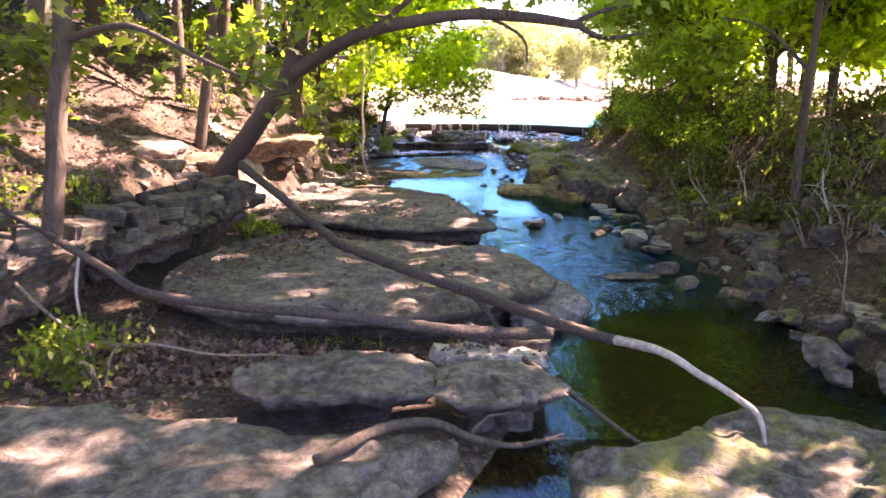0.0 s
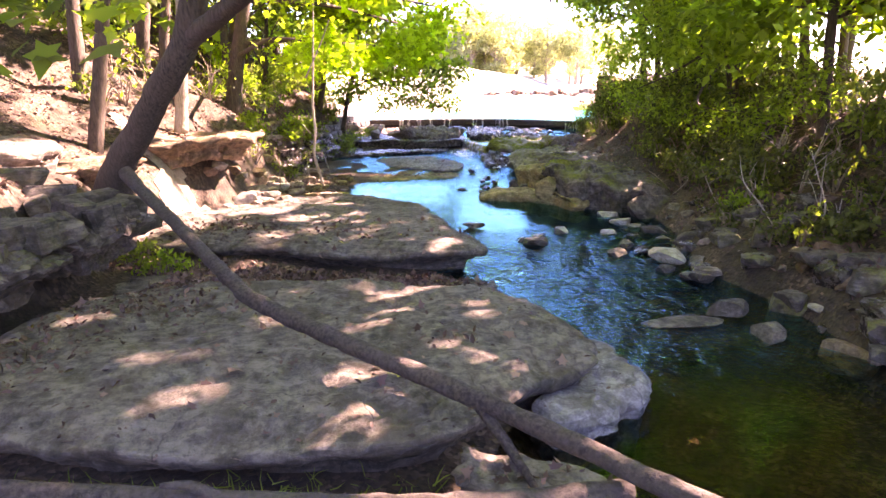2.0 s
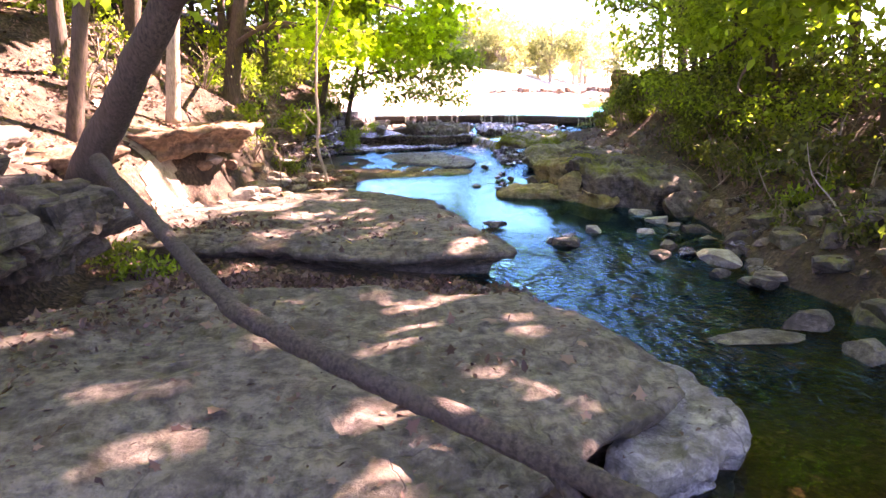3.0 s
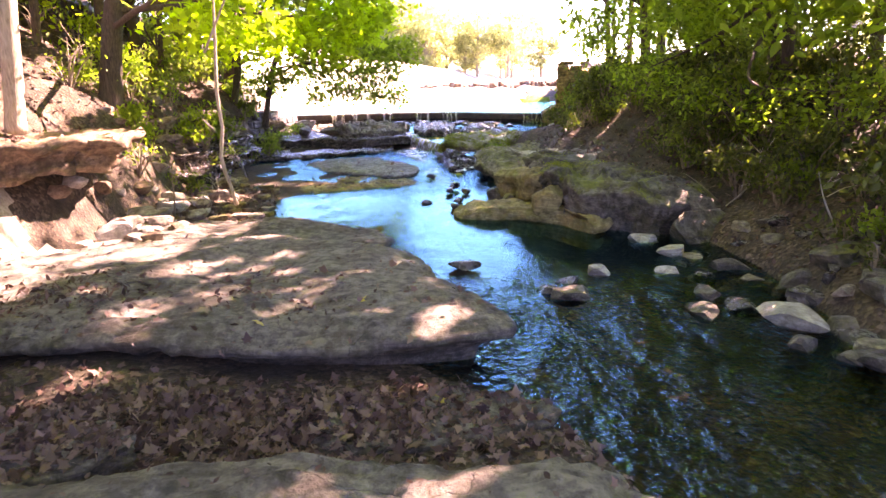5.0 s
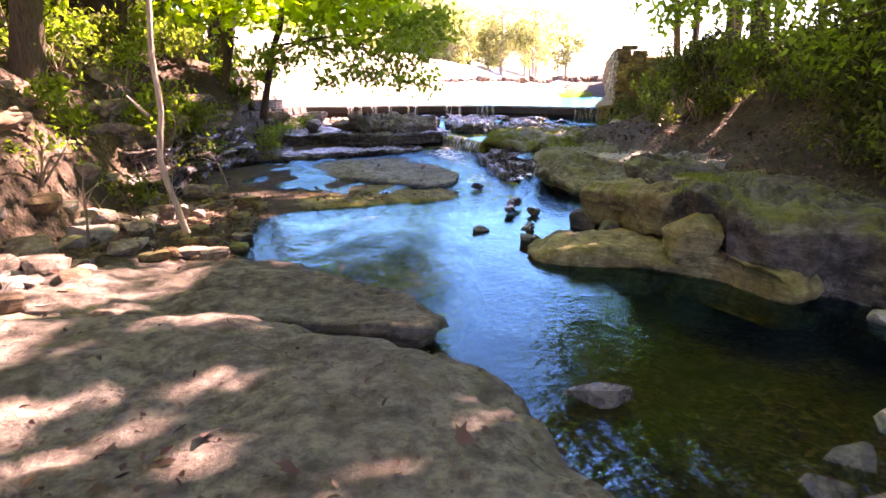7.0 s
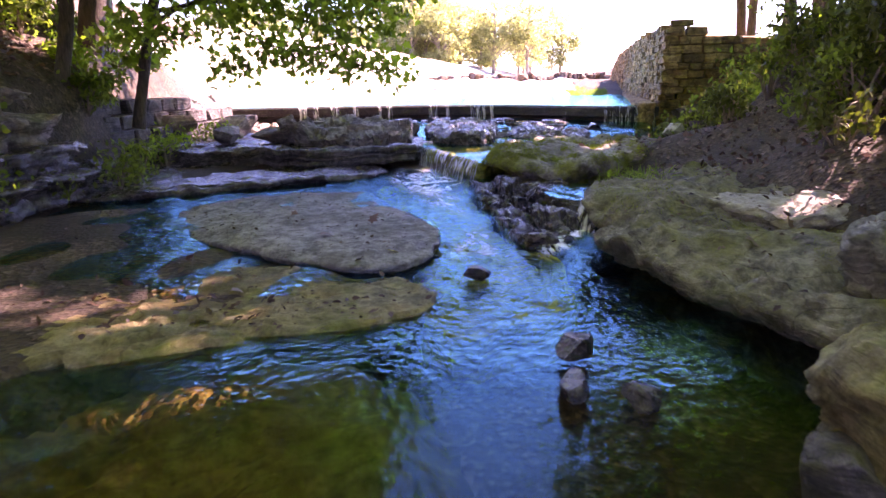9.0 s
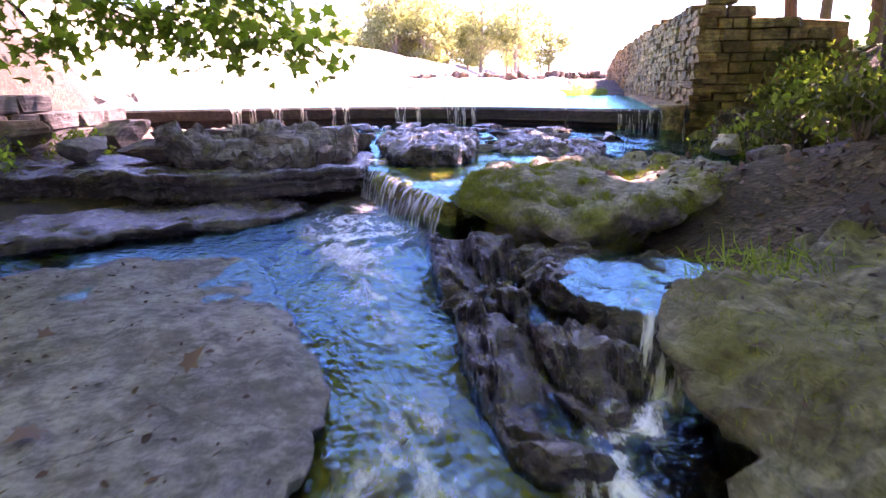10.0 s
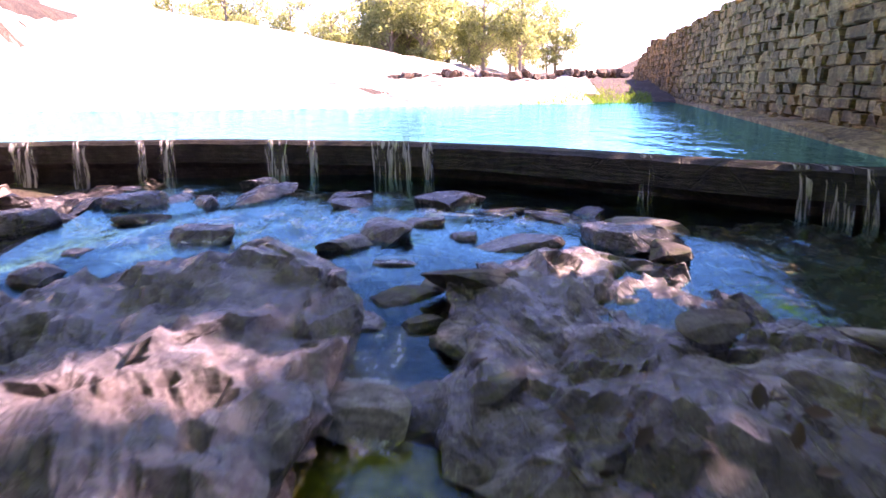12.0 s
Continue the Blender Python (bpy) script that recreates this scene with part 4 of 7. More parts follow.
boulder("boulder", (2.5, 17.7, 0.2), (0.3, 0.2, 0.24), ROCK_MOSSY, "dark rounded boulder in the gap below the ochre block", 175, 70, sub=4)
slab("boulder_slab", [(2.9, 22.5), (2.74, 21.7), (2.72, 21.2), (2.8, 20.7), (2.98, 20.3), (3.15, 19.7), (3.4, 19.3), (4.4, 19.1), (5.6, 19.8), (5.9, 21.4), (5.6, 22.8), (4.6, 23.3), (3.8, 23.1), (3.3, 22.85)], 0.57, -0.05, ROCK_OLIVE,
     "long mossy slab with leaves beside the rapid", 77, beds=0.06, under=0.3, edge=0.05, rough=0.06, wobble=0.08, count=130, tilt=(0.02, 0.1), lamina=0.025)
slab("rock_slab", [(3.6, 19.9), (4.2, 20.25), (5.0, 20.1), (5.4, 19.4), (4.9, 18.9), (4.0, 19.1)], 0.82, 0.4, ROCK_SHELF, "rough pale slab lying on the bank boulders", 179, under=0.06, edge=0.04, rough=0.05, beds=0.05, lamina=0.02)
slab("rock_slab", [(3.75, 21.7), (4.3, 21.95), (5.0, 21.5), (4.8, 20.9), (4.1, 20.95)], 0.65, 0.4, ROCK_PALE, "bare pale flake on the mossy slab", 78, under=0.05, edge=0.03, tilt=(0.02, 0.08))
slab("rock_slab", [(5.0, 25.9), (5.5, 25.9), (5.3, 25.1), (4.95, 24.4), (4.35, 24.15), (4.45, 24.9)], 0.5, 0.1, ROCK_PALE, "pale tilted slab beside the mossy rock", 79, under=0.06, edge=0.04, tilt=(0.1, 0.12))
for i, (x0, y0, zt, ln) in enumerate(((5.55, 16.6, 1.15, 2.6), (5.75, 17.4, 1.42, 3.0), (5.8, 19.2, 1.35, 2.6), (6.0, 19.8, 1.62, 3.2), (6.4, 20.6, 1.86, 2.6), (6.0, 22.4, 1.4, 2.2), (6.25, 22.8, 1.66, 2.4))):
    slab("bank_ledge", [(x0, y0), (x0 + 1.1, y0 - 0.3), (x0 + 1.4, y0 + ln), (x0 + 0.5, y0 + ln + 0.2), (x0 + 0.1, y0 + ln * 0.55)], zt, zt - 0.3, ROCK_RED, "thin brown rock strata in the earthy bank", 180 + i, under=0.06, edge=0.03, rough=0.04, wobble=0.14, count=70, group="far bank strata", lamina=0.02)

# ---- the falls ----
slab("rock_shelf", [(-1.26, 23.6), (-0.9, 24.7), (0.2, 25.2), (0.95, 24.95), (1.38, 23.5), (1.5, 22.7), (1.45, 22.0), (1.3, 21.6), (0.8, 21.5), (0.3, 21.75), (-0.1, 22.1), (-0.85, 22.9)], 0.28, 0.0, ROCK_SHELF,
     "smooth pale rock shelf beside the rapid", 81, under=0.1, edge=0.03, rough=0.016, wobble=0.05, count=110, beds=0.015, lamina=0.012)
slab("rock_shelf", [(-2.6, 20.6), (-2.2, 21.6), (-0.6, 22.0), (0.8, 21.5), (1.35, 20.95), (1.1, 20.55), (0.2, 20.35), (-1.0, 20.1)], 0.165, -0.1, ROCK_YELLOW,
     "low mossy shelf with scattered leaves", 82, under=0.08, edge=0.06, rough=0.03, count=110)
slab("rock_shelf", [(-3.2, 25.3), (-1.6, 25.0), (-0.2, 25.6), (0.6, 25.9), (1.2, 26.6), (1.0, 28), (-3.2, 28)], 0.36, 0.0, ROCK_WET, "dark wet lower ledge beside the falls", 83, under=0.15, rough=0.04, wobble=0.1)
slab("rock_shelf", [(-3.2, 27.9), (-1.7, 27.6), (0.2, 27.0), (1.3, 27.05), (1.9, 27.45), (1.85, 29.3), (-0.5, 30.5), (-3.4, 30.4)], 0.64, 0.36, ROCK_WET, "undercut upper ledge beside the falls", 84, under=0.05, edge=0.05, rough=0.04, wobble=0.08)
for i, (x, y, z, sx, sy, sz, r) in enumerate(((0.55, 27.75, 0.76, 0.46, 0.38, 0.3, 10), (1.05, 27.8, 0.78, 0.44, 0.4, 0.34, 60), (1.5, 27.85, 0.7, 0.34, 0.3, 0.24, 30), (1.7, 28.5, 0.78, 0.35, 0.3, 0.22, 0), (0.9, 28.6, 0.82, 0.5, 0.4, 0.26, 40),
                                              (-0.4, 28.4, 0.78, 0.6, 0.4, 0.22, 20), (-1.4, 28.6, 0.8, 0.6, 0.4, 0.22, 70), (0.2, 29.3, 0.84, 0.5, 0.4, 0.25, 15), (1.2, 29.6, 0.8, 0.4, 0.4, 0.24, 55), (1.9, 29.8, 0.72, 0.35, 0.3, 0.2, 5), (-1.6, 30.2, 0.9, 0.6, 0.5, 0.28, 30), (-2.6, 29.2, 0.95, 0.6, 0.5, 0.3, 0))):
    boulder("rock", (x, y, z), (sx, sy, sz), ROCK_BANK if i % 2 else BLOCKS, "angular broken rock piled on the ledge", 90 + i, r, group="ledge rubble", rough=0.1)
slab("rock", [(0.1, 27.5), (1.0, 27.35), (1.75, 27.75), (1.9, 28.6), (1.6, 29.5), (0.6, 29.9), (-0.5, 29.2), (-0.4, 28.1)], 0.88, 0.55, BLOCKS, "craggy broken rock mass on the upper ledge", 116, under=0.08, edge=0.08, rough=0.16, wobble=0.16, beds=0.1, count=120, facet=0.06, cell=0.26)
slab("rock", [(2.2, 28.8), (2.35, 27.95), (2.95, 27.68), (3.4, 28.5), (3.62, 30.0), (3.0, 30.6), (2.35, 30.2)], 0.82, 0.3, BLOCKS_WET, "grey layered rock standing in the upper pool", 102, under=0.12, edge=0.06, rough=0.06, wobble=0.08, beds=0.05, tilt=(0.0, 0.05), facet=0.035, cell=0.2)
slab("rock", [(3.9, 28.9), (4.2, 28.65), (4.8, 28.15), (5.45, 29.3), (5.2, 30.4), (4.5, 30.6), (4.05, 30.0)], 0.68, 0.3, BLOCKS_WET, "low grey rock with water slipping round it", 103, under=0.1, edge=0.06, rough=0.06, wobble=0.08, beds=0.05, tilt=(-0.03, 0.06), facet=0.035, cell=0.2)
slab("rock", [(5.2, 29.6), (6.4, 29.0), (7.2, 29.8), (7.0, 31.0), (5.8, 31.4)], 0.58, 0.2, ROCK_WET, "wet sloping rock under the dam", 104, under=0.05, edge=0.1, tilt=(0.0, 0.08), facet=0.04, cell=0.24)
slab("rock", [(2.2, 31.0), (3.6, 31.2), (4.8, 31.8), (4.2, 33.6), (2.2, 34.4), (0.4, 34.4), (0.6, 31.6)], 0.56, 0.2, ROCK_WET, "wet bedrock apron under the dam", 105, under=0.05, edge=0.06, rough=0.07, wobble=0.12, beds=0.06, facet=0.045, cell=0.28)
slab("rock", [(-3.0, 31.2), (-0.5, 31.0), (0.5, 31.8), (0.3, 34.2), (-3, 34.2)], 0.64, 0.3, ROCK_BANK, "rough bedrock apron beside the dam", 106, under=0.05, edge=0.1, rough=0.1, wobble=0.15, facet=0.05, cell=0.3)
slab("mossy_rock", [(2.6, 25.4), (2.95, 26.3), (3.5, 26.75), (4.7, 26.8), (5.3, 26.2), (5.1, 25.4), (4.6, 24.8), (3.7, 24.3), (3.1, 24.45), (2.66, 24.9)], 0.74, 0.2, MOSS_ROCK,
     "rounded rock hung with green moss beside the falls", 107, under=0.3, edge=0.14, rough=0.07, wobble=0.12, beds=0.05, count=130, tilt=(0.02, 0.015))
slab("rock", [(5.0, 26.2), (6.2, 25.8), (6.6, 24.6), (5.6, 24.3), (5.0, 25.0)], 0.5, 0.0, ROCK_MOSSY, "mossy rock beside the upper pool", 108, under=0.05, edge=0.12)
slab("rock", [(1.98, 27.5), (2.18, 27.1), (2.36, 26.2), (2.62, 25.7), (3.1, 26.5), (3.4, 27.5), (2.6, 28.1)], 0.53, 0.0, BED_GREEN, "worn mossy lip under the falls", 109, under=0.1, edge=0.06, rough=0.03)
slab("rock_bed", [(2.1, 27.6), (2.4, 26.4), (2.9, 26.1), (3.6, 27.0), (5.2, 27.2), (5.6, 28.4), (3.8, 29.2), (2.2, 29.0)], 0.53, 0.1, BED_GREEN, "yellow-green algae bed under the clear upper pool", 112, under=0.05, edge=0.05, rough=0.05, count=90)
slab("rock", [(2.32, 25.4), (2.52, 25.2), (2.54, 24.2), (2.5, 23.0), (2.56, 22.2), (2.45, 21.85), (2.22, 22.0), (2.16, 22.7), (2.2, 23.8), (2.26, 24.8)], 0.29, -0.1, ROCK_WET, "long dark wet rock rib beside the rapid", 113, under=0.05, edge=0.04, rough=0.07, wobble=0.08, beds=0.07, tilt=(-0.2, 0.03), count=110, facet=0.035, cell=0.18)
slab("rock", [(2.56, 25.0), (2.86, 24.4), (2.9, 23.6), (3.02, 22.8), (2.85, 22.35), (2.6, 22.2), (2.5, 22.9), (2.5, 24.0)], 0.36, -0.1, ROCK_WET, "stepped dark wet rock rib above the side spill", 114, under=0.05, edge=0.04, rough=0.07, wobble=0.08, beds=0.09, tilt=(-0.12, 0.03), count=100, facet=0.05, cell=0.2)
slab("rock", [(2.8, 24.2), (3.1, 24.35), (3.3, 23.9), (3.05, 23.55), (2.8, 23.5)], 0.42, -0.1, ROCK_WET, "dark wet block in the cascade", 119, under=0.05, edge=0.04, rough=0.06, wobble=0.08, facet=0.04, cell=0.18)
slab("rock_bed", [(-1.4, 25.0), (0.2, 25.8), (1.4, 27.0), (2.2, 26.4), (2.5, 25.0), (2.5, 22.6), (2.2, 20.6), (1.2, 20.4), (1.3, 22.6), (0.6, 24.6)], 0.12, -0.2, BED_GREEN, "algae-stained rock bed under the rapid", 117, under=0.02, edge=0.05, rough=0.05, beds=0.05, facet=0.02, cell=0.3)
slab("rock", [(2.8, 23.75), (3.2, 24.1), (3.9, 24.1), (4.1, 23.5), (3.7, 22.9), (3.25, 22.65), (2.98, 22.8)], 0.40, -0.05, ROCK_WET, "shallow wet rock basin under the mossy rock", 115, under=0.05, edge=0.04, rough=0.04, wobble=0.08, beds=0.04)
CASCADE = ((2.5, 24.95, 0.3, 0.2, 0.26, 0.2, 10), (2.42, 23.2, 0.26, 0.16, 0.3, 0.18, -10), (2.62, 22.3, 0.2, 0.16, 0.3, 0.2, 15), (2.88, 24.3, 0.36, 0.26, 0.24, 0.2, 65), (3.0, 21.9, 0.1, 0.24, 0.3, 0.2, 40), (2.36, 24.2, 0.24, 0.14, 0.3, 0.16, 5))
for i, (x, y, z, sx, sy, sz, rz) in enumerate(CASCADE):
    boulder("rock", (x, y, z - 0.07), (sx, sy * 1.15, sz), ROCK_WET, "jagged dark wet rock in the cascade", 500 + i, rz, group="cascade rocks", cuts=11, rough=0.12, sub=4)
slab("rock_bed", [(-2.0, 20.2), (-1.7, 18.2), (-1.0, 17.0), (-0.2, 16.3), (0.6, 16.6), (0.9, 18.2), (0.9, 20.0), (0.2, 20.6), (-1.0, 20.5)], -0.03, -0.5, BED_OLIVE, "olive-brown shallow bed under the clear pool", 118, under=-0.25, edge=0.1, rough=0.06, beds=0.05)
step_water = sheet("water_step", np.arange(2.6, 4.1, 0.05), np.arange(22.5, 24.4, 0.05), lambda x, y: 0.425 + 0.008 * chop(2 * x, 2 * y), WATER_FAST)
drop_faces(step_water, lambda c: (c.x - 3.35) ** 2 / 0.3 + (c.y - 23.35) ** 2 / 0.34 + 0.3 * nz(c.x, c.y, 0, 2.5, 1) < 1)
tagged(step_water, "thin film of water in a wet rock basin", "water", kind="structure")


def curtain(name, lip, foot, label):
    """A sheet of falling water from a lip line to a foot line, arching out a little."""
    verts, faces = [], []
    n, m = 24, 10
    for i in range(n):
        t = i / (n - 1) * (len(lip) - 1)
        a = Vector([np.interp(t, range(len(lip)), [p[k] for p in lip]) for k in range(3)])
        b = Vector([np.interp(t, range(len(foot)), [p[k] for p in foot]) for k in range(3)])
        for j in range(m):
            f = j / (m - 1)
            p = a.lerp(b, f ** 0.6)
            p.z = a.z + (b.z - a.z) * f ** 1.5
            verts.append(p + Vector((0.02 * nz(i * 0.5, f, 0, 1.0, 3), 0.02 * nz(i * 0.5, f, 3, 1.0, 5), 0)))
    for i in range(n - 1):
        for j in range(m - 1):
            faces.append((i * m + j, (i + 1) * m + j, (i + 1) * m + j + 1, i * m + j + 1))
    ob = to_object(name, verts, faces, CURTAIN)
    mark_run(ob, m, sum((Vector(lip[k + 1]) - Vector(lip[k])).length for k in range(len(lip) - 1)))
    return tagged(ob, label, "waterfall")


curtain("waterfall", [(1.9, 27.55, 0.575), (2.1, 27.3, 0.575), (2.3, 26.2, 0.57), (2.56, 25.6, 0.56)], [(1.85, 27.2, 0.26), (1.95, 26.9, 0.26), (2.12, 26.0, 0.26), (2.4, 25.35, 0.24)], "small waterfall dropping over a rock lip")
curtain("waterfall", [(3.06, 22.88, 0.43), (3.26, 22.74, 0.43)], [(2.82, 22.42, 0.17), (2.98, 22.32, 0.17)], "thin side spill between wet rocks")


def foam_patch(name, outline, level, label, seed, mat=FOAM):
    ring = smooth_closed(outline, 60)
    c = ring.mean(0)
    verts, faces = [], []
    for r in range(12):
        f = 1 - r / 11
        for x, y in ring:
            q = c + (np.array((x, y)) - c) * f
            verts.append((q[0], q[1], level(q[0], q[1]) + 0.018 * (1 - f) + 0.02 * nz(q[0], q[1], 0, 7, seed)))
    for r in range(11):
        for i in range(60):
            j = (i + 1) % 60
            faces.append((r * 60 + i, r * 60 + j, (r + 1) * 60 + j, (r + 1) * 60 + i))
    ob = to_object(name, verts, faces, mat)
    fade = ob.data.attributes.new("fade", "FLOAT", "POINT")
    fade.data.foreach_set("value", [min(1.0, (k // 60) / 5.0) for k in range(len(verts))])
    return tagged(ob, label, "foam", kind="stuff")


foam_patch("foam", [(1.35, 26.7), (1.85, 27.0), (2.15, 26.2), (2.36, 25.4), (2.15, 24.5), (1.75, 23.9), (1.4, 24.7), (1.2, 25.8)], lambda x, y: float(stream_level(y)) + 0.02, "white froth below the small falls", 1)
foam_patch("foam", [(1.6, 22.7), (1.95, 22.8), (2.15, 22.2), (2.1, 21.4), (1.8, 20.7), (1.5, 21.2)], lambda x, y: float(stream_level(y)) + 0.02, "thin broken froth of the rapid", 2, FOAM_THIN)
foam_patch("foam", [(1.3, 25.6), (1.9, 25.0), (2.2, 24.6), (2.1, 23.8), (1.9, 22.9), (1.6, 23.0), (1.5, 24.0), (1.2, 24.9)], lambda x, y: float(stream_level(y)) + 0.018, "streaks of froth running down the rapid", 5, FOAM_THIN)
foam_patch("foam", [(2.7, 22.45), (3.0, 22.45), (2.85, 22.1), (2.5, 21.6), (2.15, 21.45), (2.35, 21.95)], lambda x, y: 0.235, "white spill between the wet rocks", 3)
foam_patch("foam", [(1.9, 29.4), (2.2, 28.6), (2.2, 27.9), (2.0, 27.7), (1.8, 28.4), (1.7, 29.2)], lambda x, y: 0.6, "white water slipping past the upper rock", 4)

slab("bank_rock", [(-2.6, 36.6), (-3.6, 34.6), (-5.5, 32.6), (-9.5, 32.0), (-14, 36), (-11, 40.5), (-6.5, 40.5), (-3.6, 39)], 3.1, 0.2, BLOCKS, "grey broken bank at the wooded end of the dam", 132, under=0.0, edge=0.25, rough=0.16, wobble=0.3, tilt=(-0.4, 0.0), facet=0.12, cell=0.7)

foam_patch("foam", [(3.4, 28.2), (3.75, 28.3), (3.85, 29.4), (3.95, 30.6), (3.6, 30.8), (3.5, 29.6)], lambda x, y: float(upper_surface(x, y)) + 0.012, "thin white water between the spillway rocks", 6, FOAM_THIN)
foam_patch("foam", [(2.0, 30.9), (3.2, 31.0), (4.4, 31.3), (5.4, 31.2), (5.2, 31.8), (3.6, 32.2), (2.0, 32.0)], lambda x, y: float(upper_surface(x, y)) + 0.012, "broken froth below the dam", 7, FOAM_THIN)

# ---- loose stones in the stream ----
STONES = ((1.02, 14.0, 0.17, 0.2, 0.13, 0.09, 10, 2), (1.85, 12.85, 0.12, 0.28, 0.2, 0.12, 30, 1), (2.42, 13.5, 0.16, 0.2, 0.16, 0.13, 60, 0), (3.62, 14.85, 0.14, 0.22, 0.18, 0.12, 20, 0), (3.65, 14.1, 0.15, 0.32, 0.2, 0.12, 45, 0),
          (3.22, 13.4, 0.12, 0.2, 0.15, 0.1, 0, 0), (3.55, 11.85, 0.12, 0.26, 0.38, 0.18, 15, 0), (3.62, 11.1, 0.04, 0.25, 0.14, 0.1, 0, 1), (3.25, 12.65, 0.1, 0.22, 0.15, 0.1, 70, 1), (3.9, 13.4, 0.16, 0.3, 0.2, 0.16, 10, 1),
          (4.2, 12.6, 0.2, 0.3, 0.25, 0.18, 35, 1), (2.95, 12.3, 0.06, 0.3, 0.16, 0.1, 80, 1), (2.0, 13.3, 0.1, 0.16, 0.14, 0.1, 25, 2), (1.7, 13.1, 0.1, 0.14, 0.12, 0.1, 65, 2), (3.45, 9.75, 0.08, 0.34, 0.2, 0.16, 25, 1), (3.55, 9.05, 0.06, 0.28, 0.2, 0.15, 50, 1),
          (4.2, 9.8, 0.14, 0.25, 0.2, 0.17, 5, 1), (4.35, 9.5, 0.12, 0.14, 0.14, 0.12, 30, 0), (2.85, 9.6, -0.03, 0.42, 0.3, 0.12, 15, 1), (1.93, 19.75, 0.2, 0.15, 0.12, 0.1, 20, 2), (1.74, 19.3, 0.18, 0.14, 0.1, 0.09, 50, 2), (2.03, 19.2, 0.18, 0.13, 0.11, 0.09, 80, 2),
          (1.15, 18.35, 0.14, 0.11, 0.09, 0.08, 10, 2), (1.62, 21.2, 0.22, 0.13, 0.1, 0.08, 40, 2), (1.68, 18.15, 0.18, 0.25, 0.12, 0.08, 70, 2), (1.58, 17.72, 0.16, 0.16, 0.22, 0.1, 10, 1), (1.66, 17.35, 0.17, 0.15, 0.15, 0.11, 30, 1),
          (3.95, 6.4, 0.1, 0.3, 0.26, 0.2, 15, 1), (3.8, 5.85, 0.06, 0.2, 0.2, 0.14, 45, 1), (4.15, 5.6, 0.16, 0.24, 0.2, 0.18, 75, 1), (4.4, 6.9, 0.22, 0.26, 0.2, 0.2, 5, 1), (6.3, 25.2, 0.75, 0.35, 0.25, 0.2, 20, 0), (6.9, 26.2, 0.85, 0.3, 0.3, 0.22, 40, 1), (7.3, 27.2, 1.0, 0.35, 0.3, 0.26, 10, 1), (6.4, 26.8, 0.7, 0.3, 0.25, 0.2, 60, 1), (7.1, 28.6, 0.95, 0.3, 0.26, 0.22, 30, 1), (6.6, 27.9, 0.75, 0.26, 0.22, 0.18, 0, 0))
for i, (x, y, z, sx, sy, sz, r, kind) in enumerate(STONES):
    mat = (ROCK_PALE, ROCK, ROCK_WET)[kind]
    text = ("dry pale angular stone standing in the stream", "grey angular stone at the water's edge", "dark wet stone in the current")[kind]
    boulder("stone", (x, y, z), (sx * 1.15, sy * 1.15, sz), mat, text, 120 + i, r, group="stream stones", rough=0.05)

rnd = random.Random(91)
for i in range(46):
    if i < 30:
        x, y = rnd.uniform(3.2, 4.9), rnd.uniform(10.8, 14.4)
    else:
        x, y = rnd.uniform(3.9, 4.9), rnd.uniform(5.2, 10.4)
    k = rnd.uniform(0.07, 0.19)
    boulder("stone", (x, y, max(0.03, on_ground(x, y)) + k * 0.2), (k * 1.3, k, k * 0.7), (ROCK, ROCK_WET, ROCK_BANK)[i % 3], "small angular stone on the muddy margin", 600 + i % 12, rnd.uniform(0, 180), group="margin stones", sub=2, cuts=8)
for i in range(80):
    y = rnd.uniform(3.6, 12.6)
    x = float(np.interp(y, YS, WATER_R)) + rnd.uniform(-0.15, 1.5)
    k = rnd.uniform(0.1, 0.34)
    boulder("stone", (x, y, on_ground(x, y) + k * 0.15), (k * 1.3, k, k * 0.75), (ROCK_MOSSY, ROCK_WET, ROCK_MOSSY, ROCK_RED)[i % 4], "dark rubble stone in the shaded muddy bank", 610 + i % 14, rnd.uniform(0, 180), group="bank rubble", sub=2, cuts=9)
for i in range(90):
    x, y = rnd.uniform(-4.4, -2.3), rnd.uniform(14.6, 21.5)
    k = rnd.uniform(0.06, 0.2)
    boulder("stone", (x, y, on_ground(x, y) + k * 0.3), (k * 1.3, k, k * 0.8), (ROCK_BANK, ROCK_PALE, ROCK_RED)[i % 3], "loose rubble stone on the sunny bank", 660 + i % 14, rnd.uniform(0, 180), group="bank rubble", sub=2, cuts=8)
for i in range(26):
    x, y = rnd.uniform(5.8, 8.4), rnd.uniform(24.2, 30.6)
    k = rnd.uniform(0.14, 0.34)
    boulder("rock", (x, y, on_ground(x, y) + k * 0.25), (k * 1.3, k, k * 0.8), (ROCK_BANK, BLOCKS, ROCK_MOSSY)[i % 3], "tumbled rock at the foot of the masonry", 620 + i % 12, rnd.uniform(0, 180), group="tumbled rocks", sub=3)

for i in range(38):
    x, y = rnd.uniform(0.0, 7.0), rnd.uniform(30.6, 34.4)
    if y > crest_y(x) - 0.35:
        continue
    k = rnd.uniform(0.14, 0.32)
    boulder("rock", (x, y, 0.66), (k * 1.5, k, k * 0.8), (BLOCKS_WET, ROCK_WET, ROCK_WET)[i % 3], "dark wet rubble below the dam lip", 640 + i % 12, rnd.uniform(0, 180), group="dam rubble", sub=3, rough=0.1)

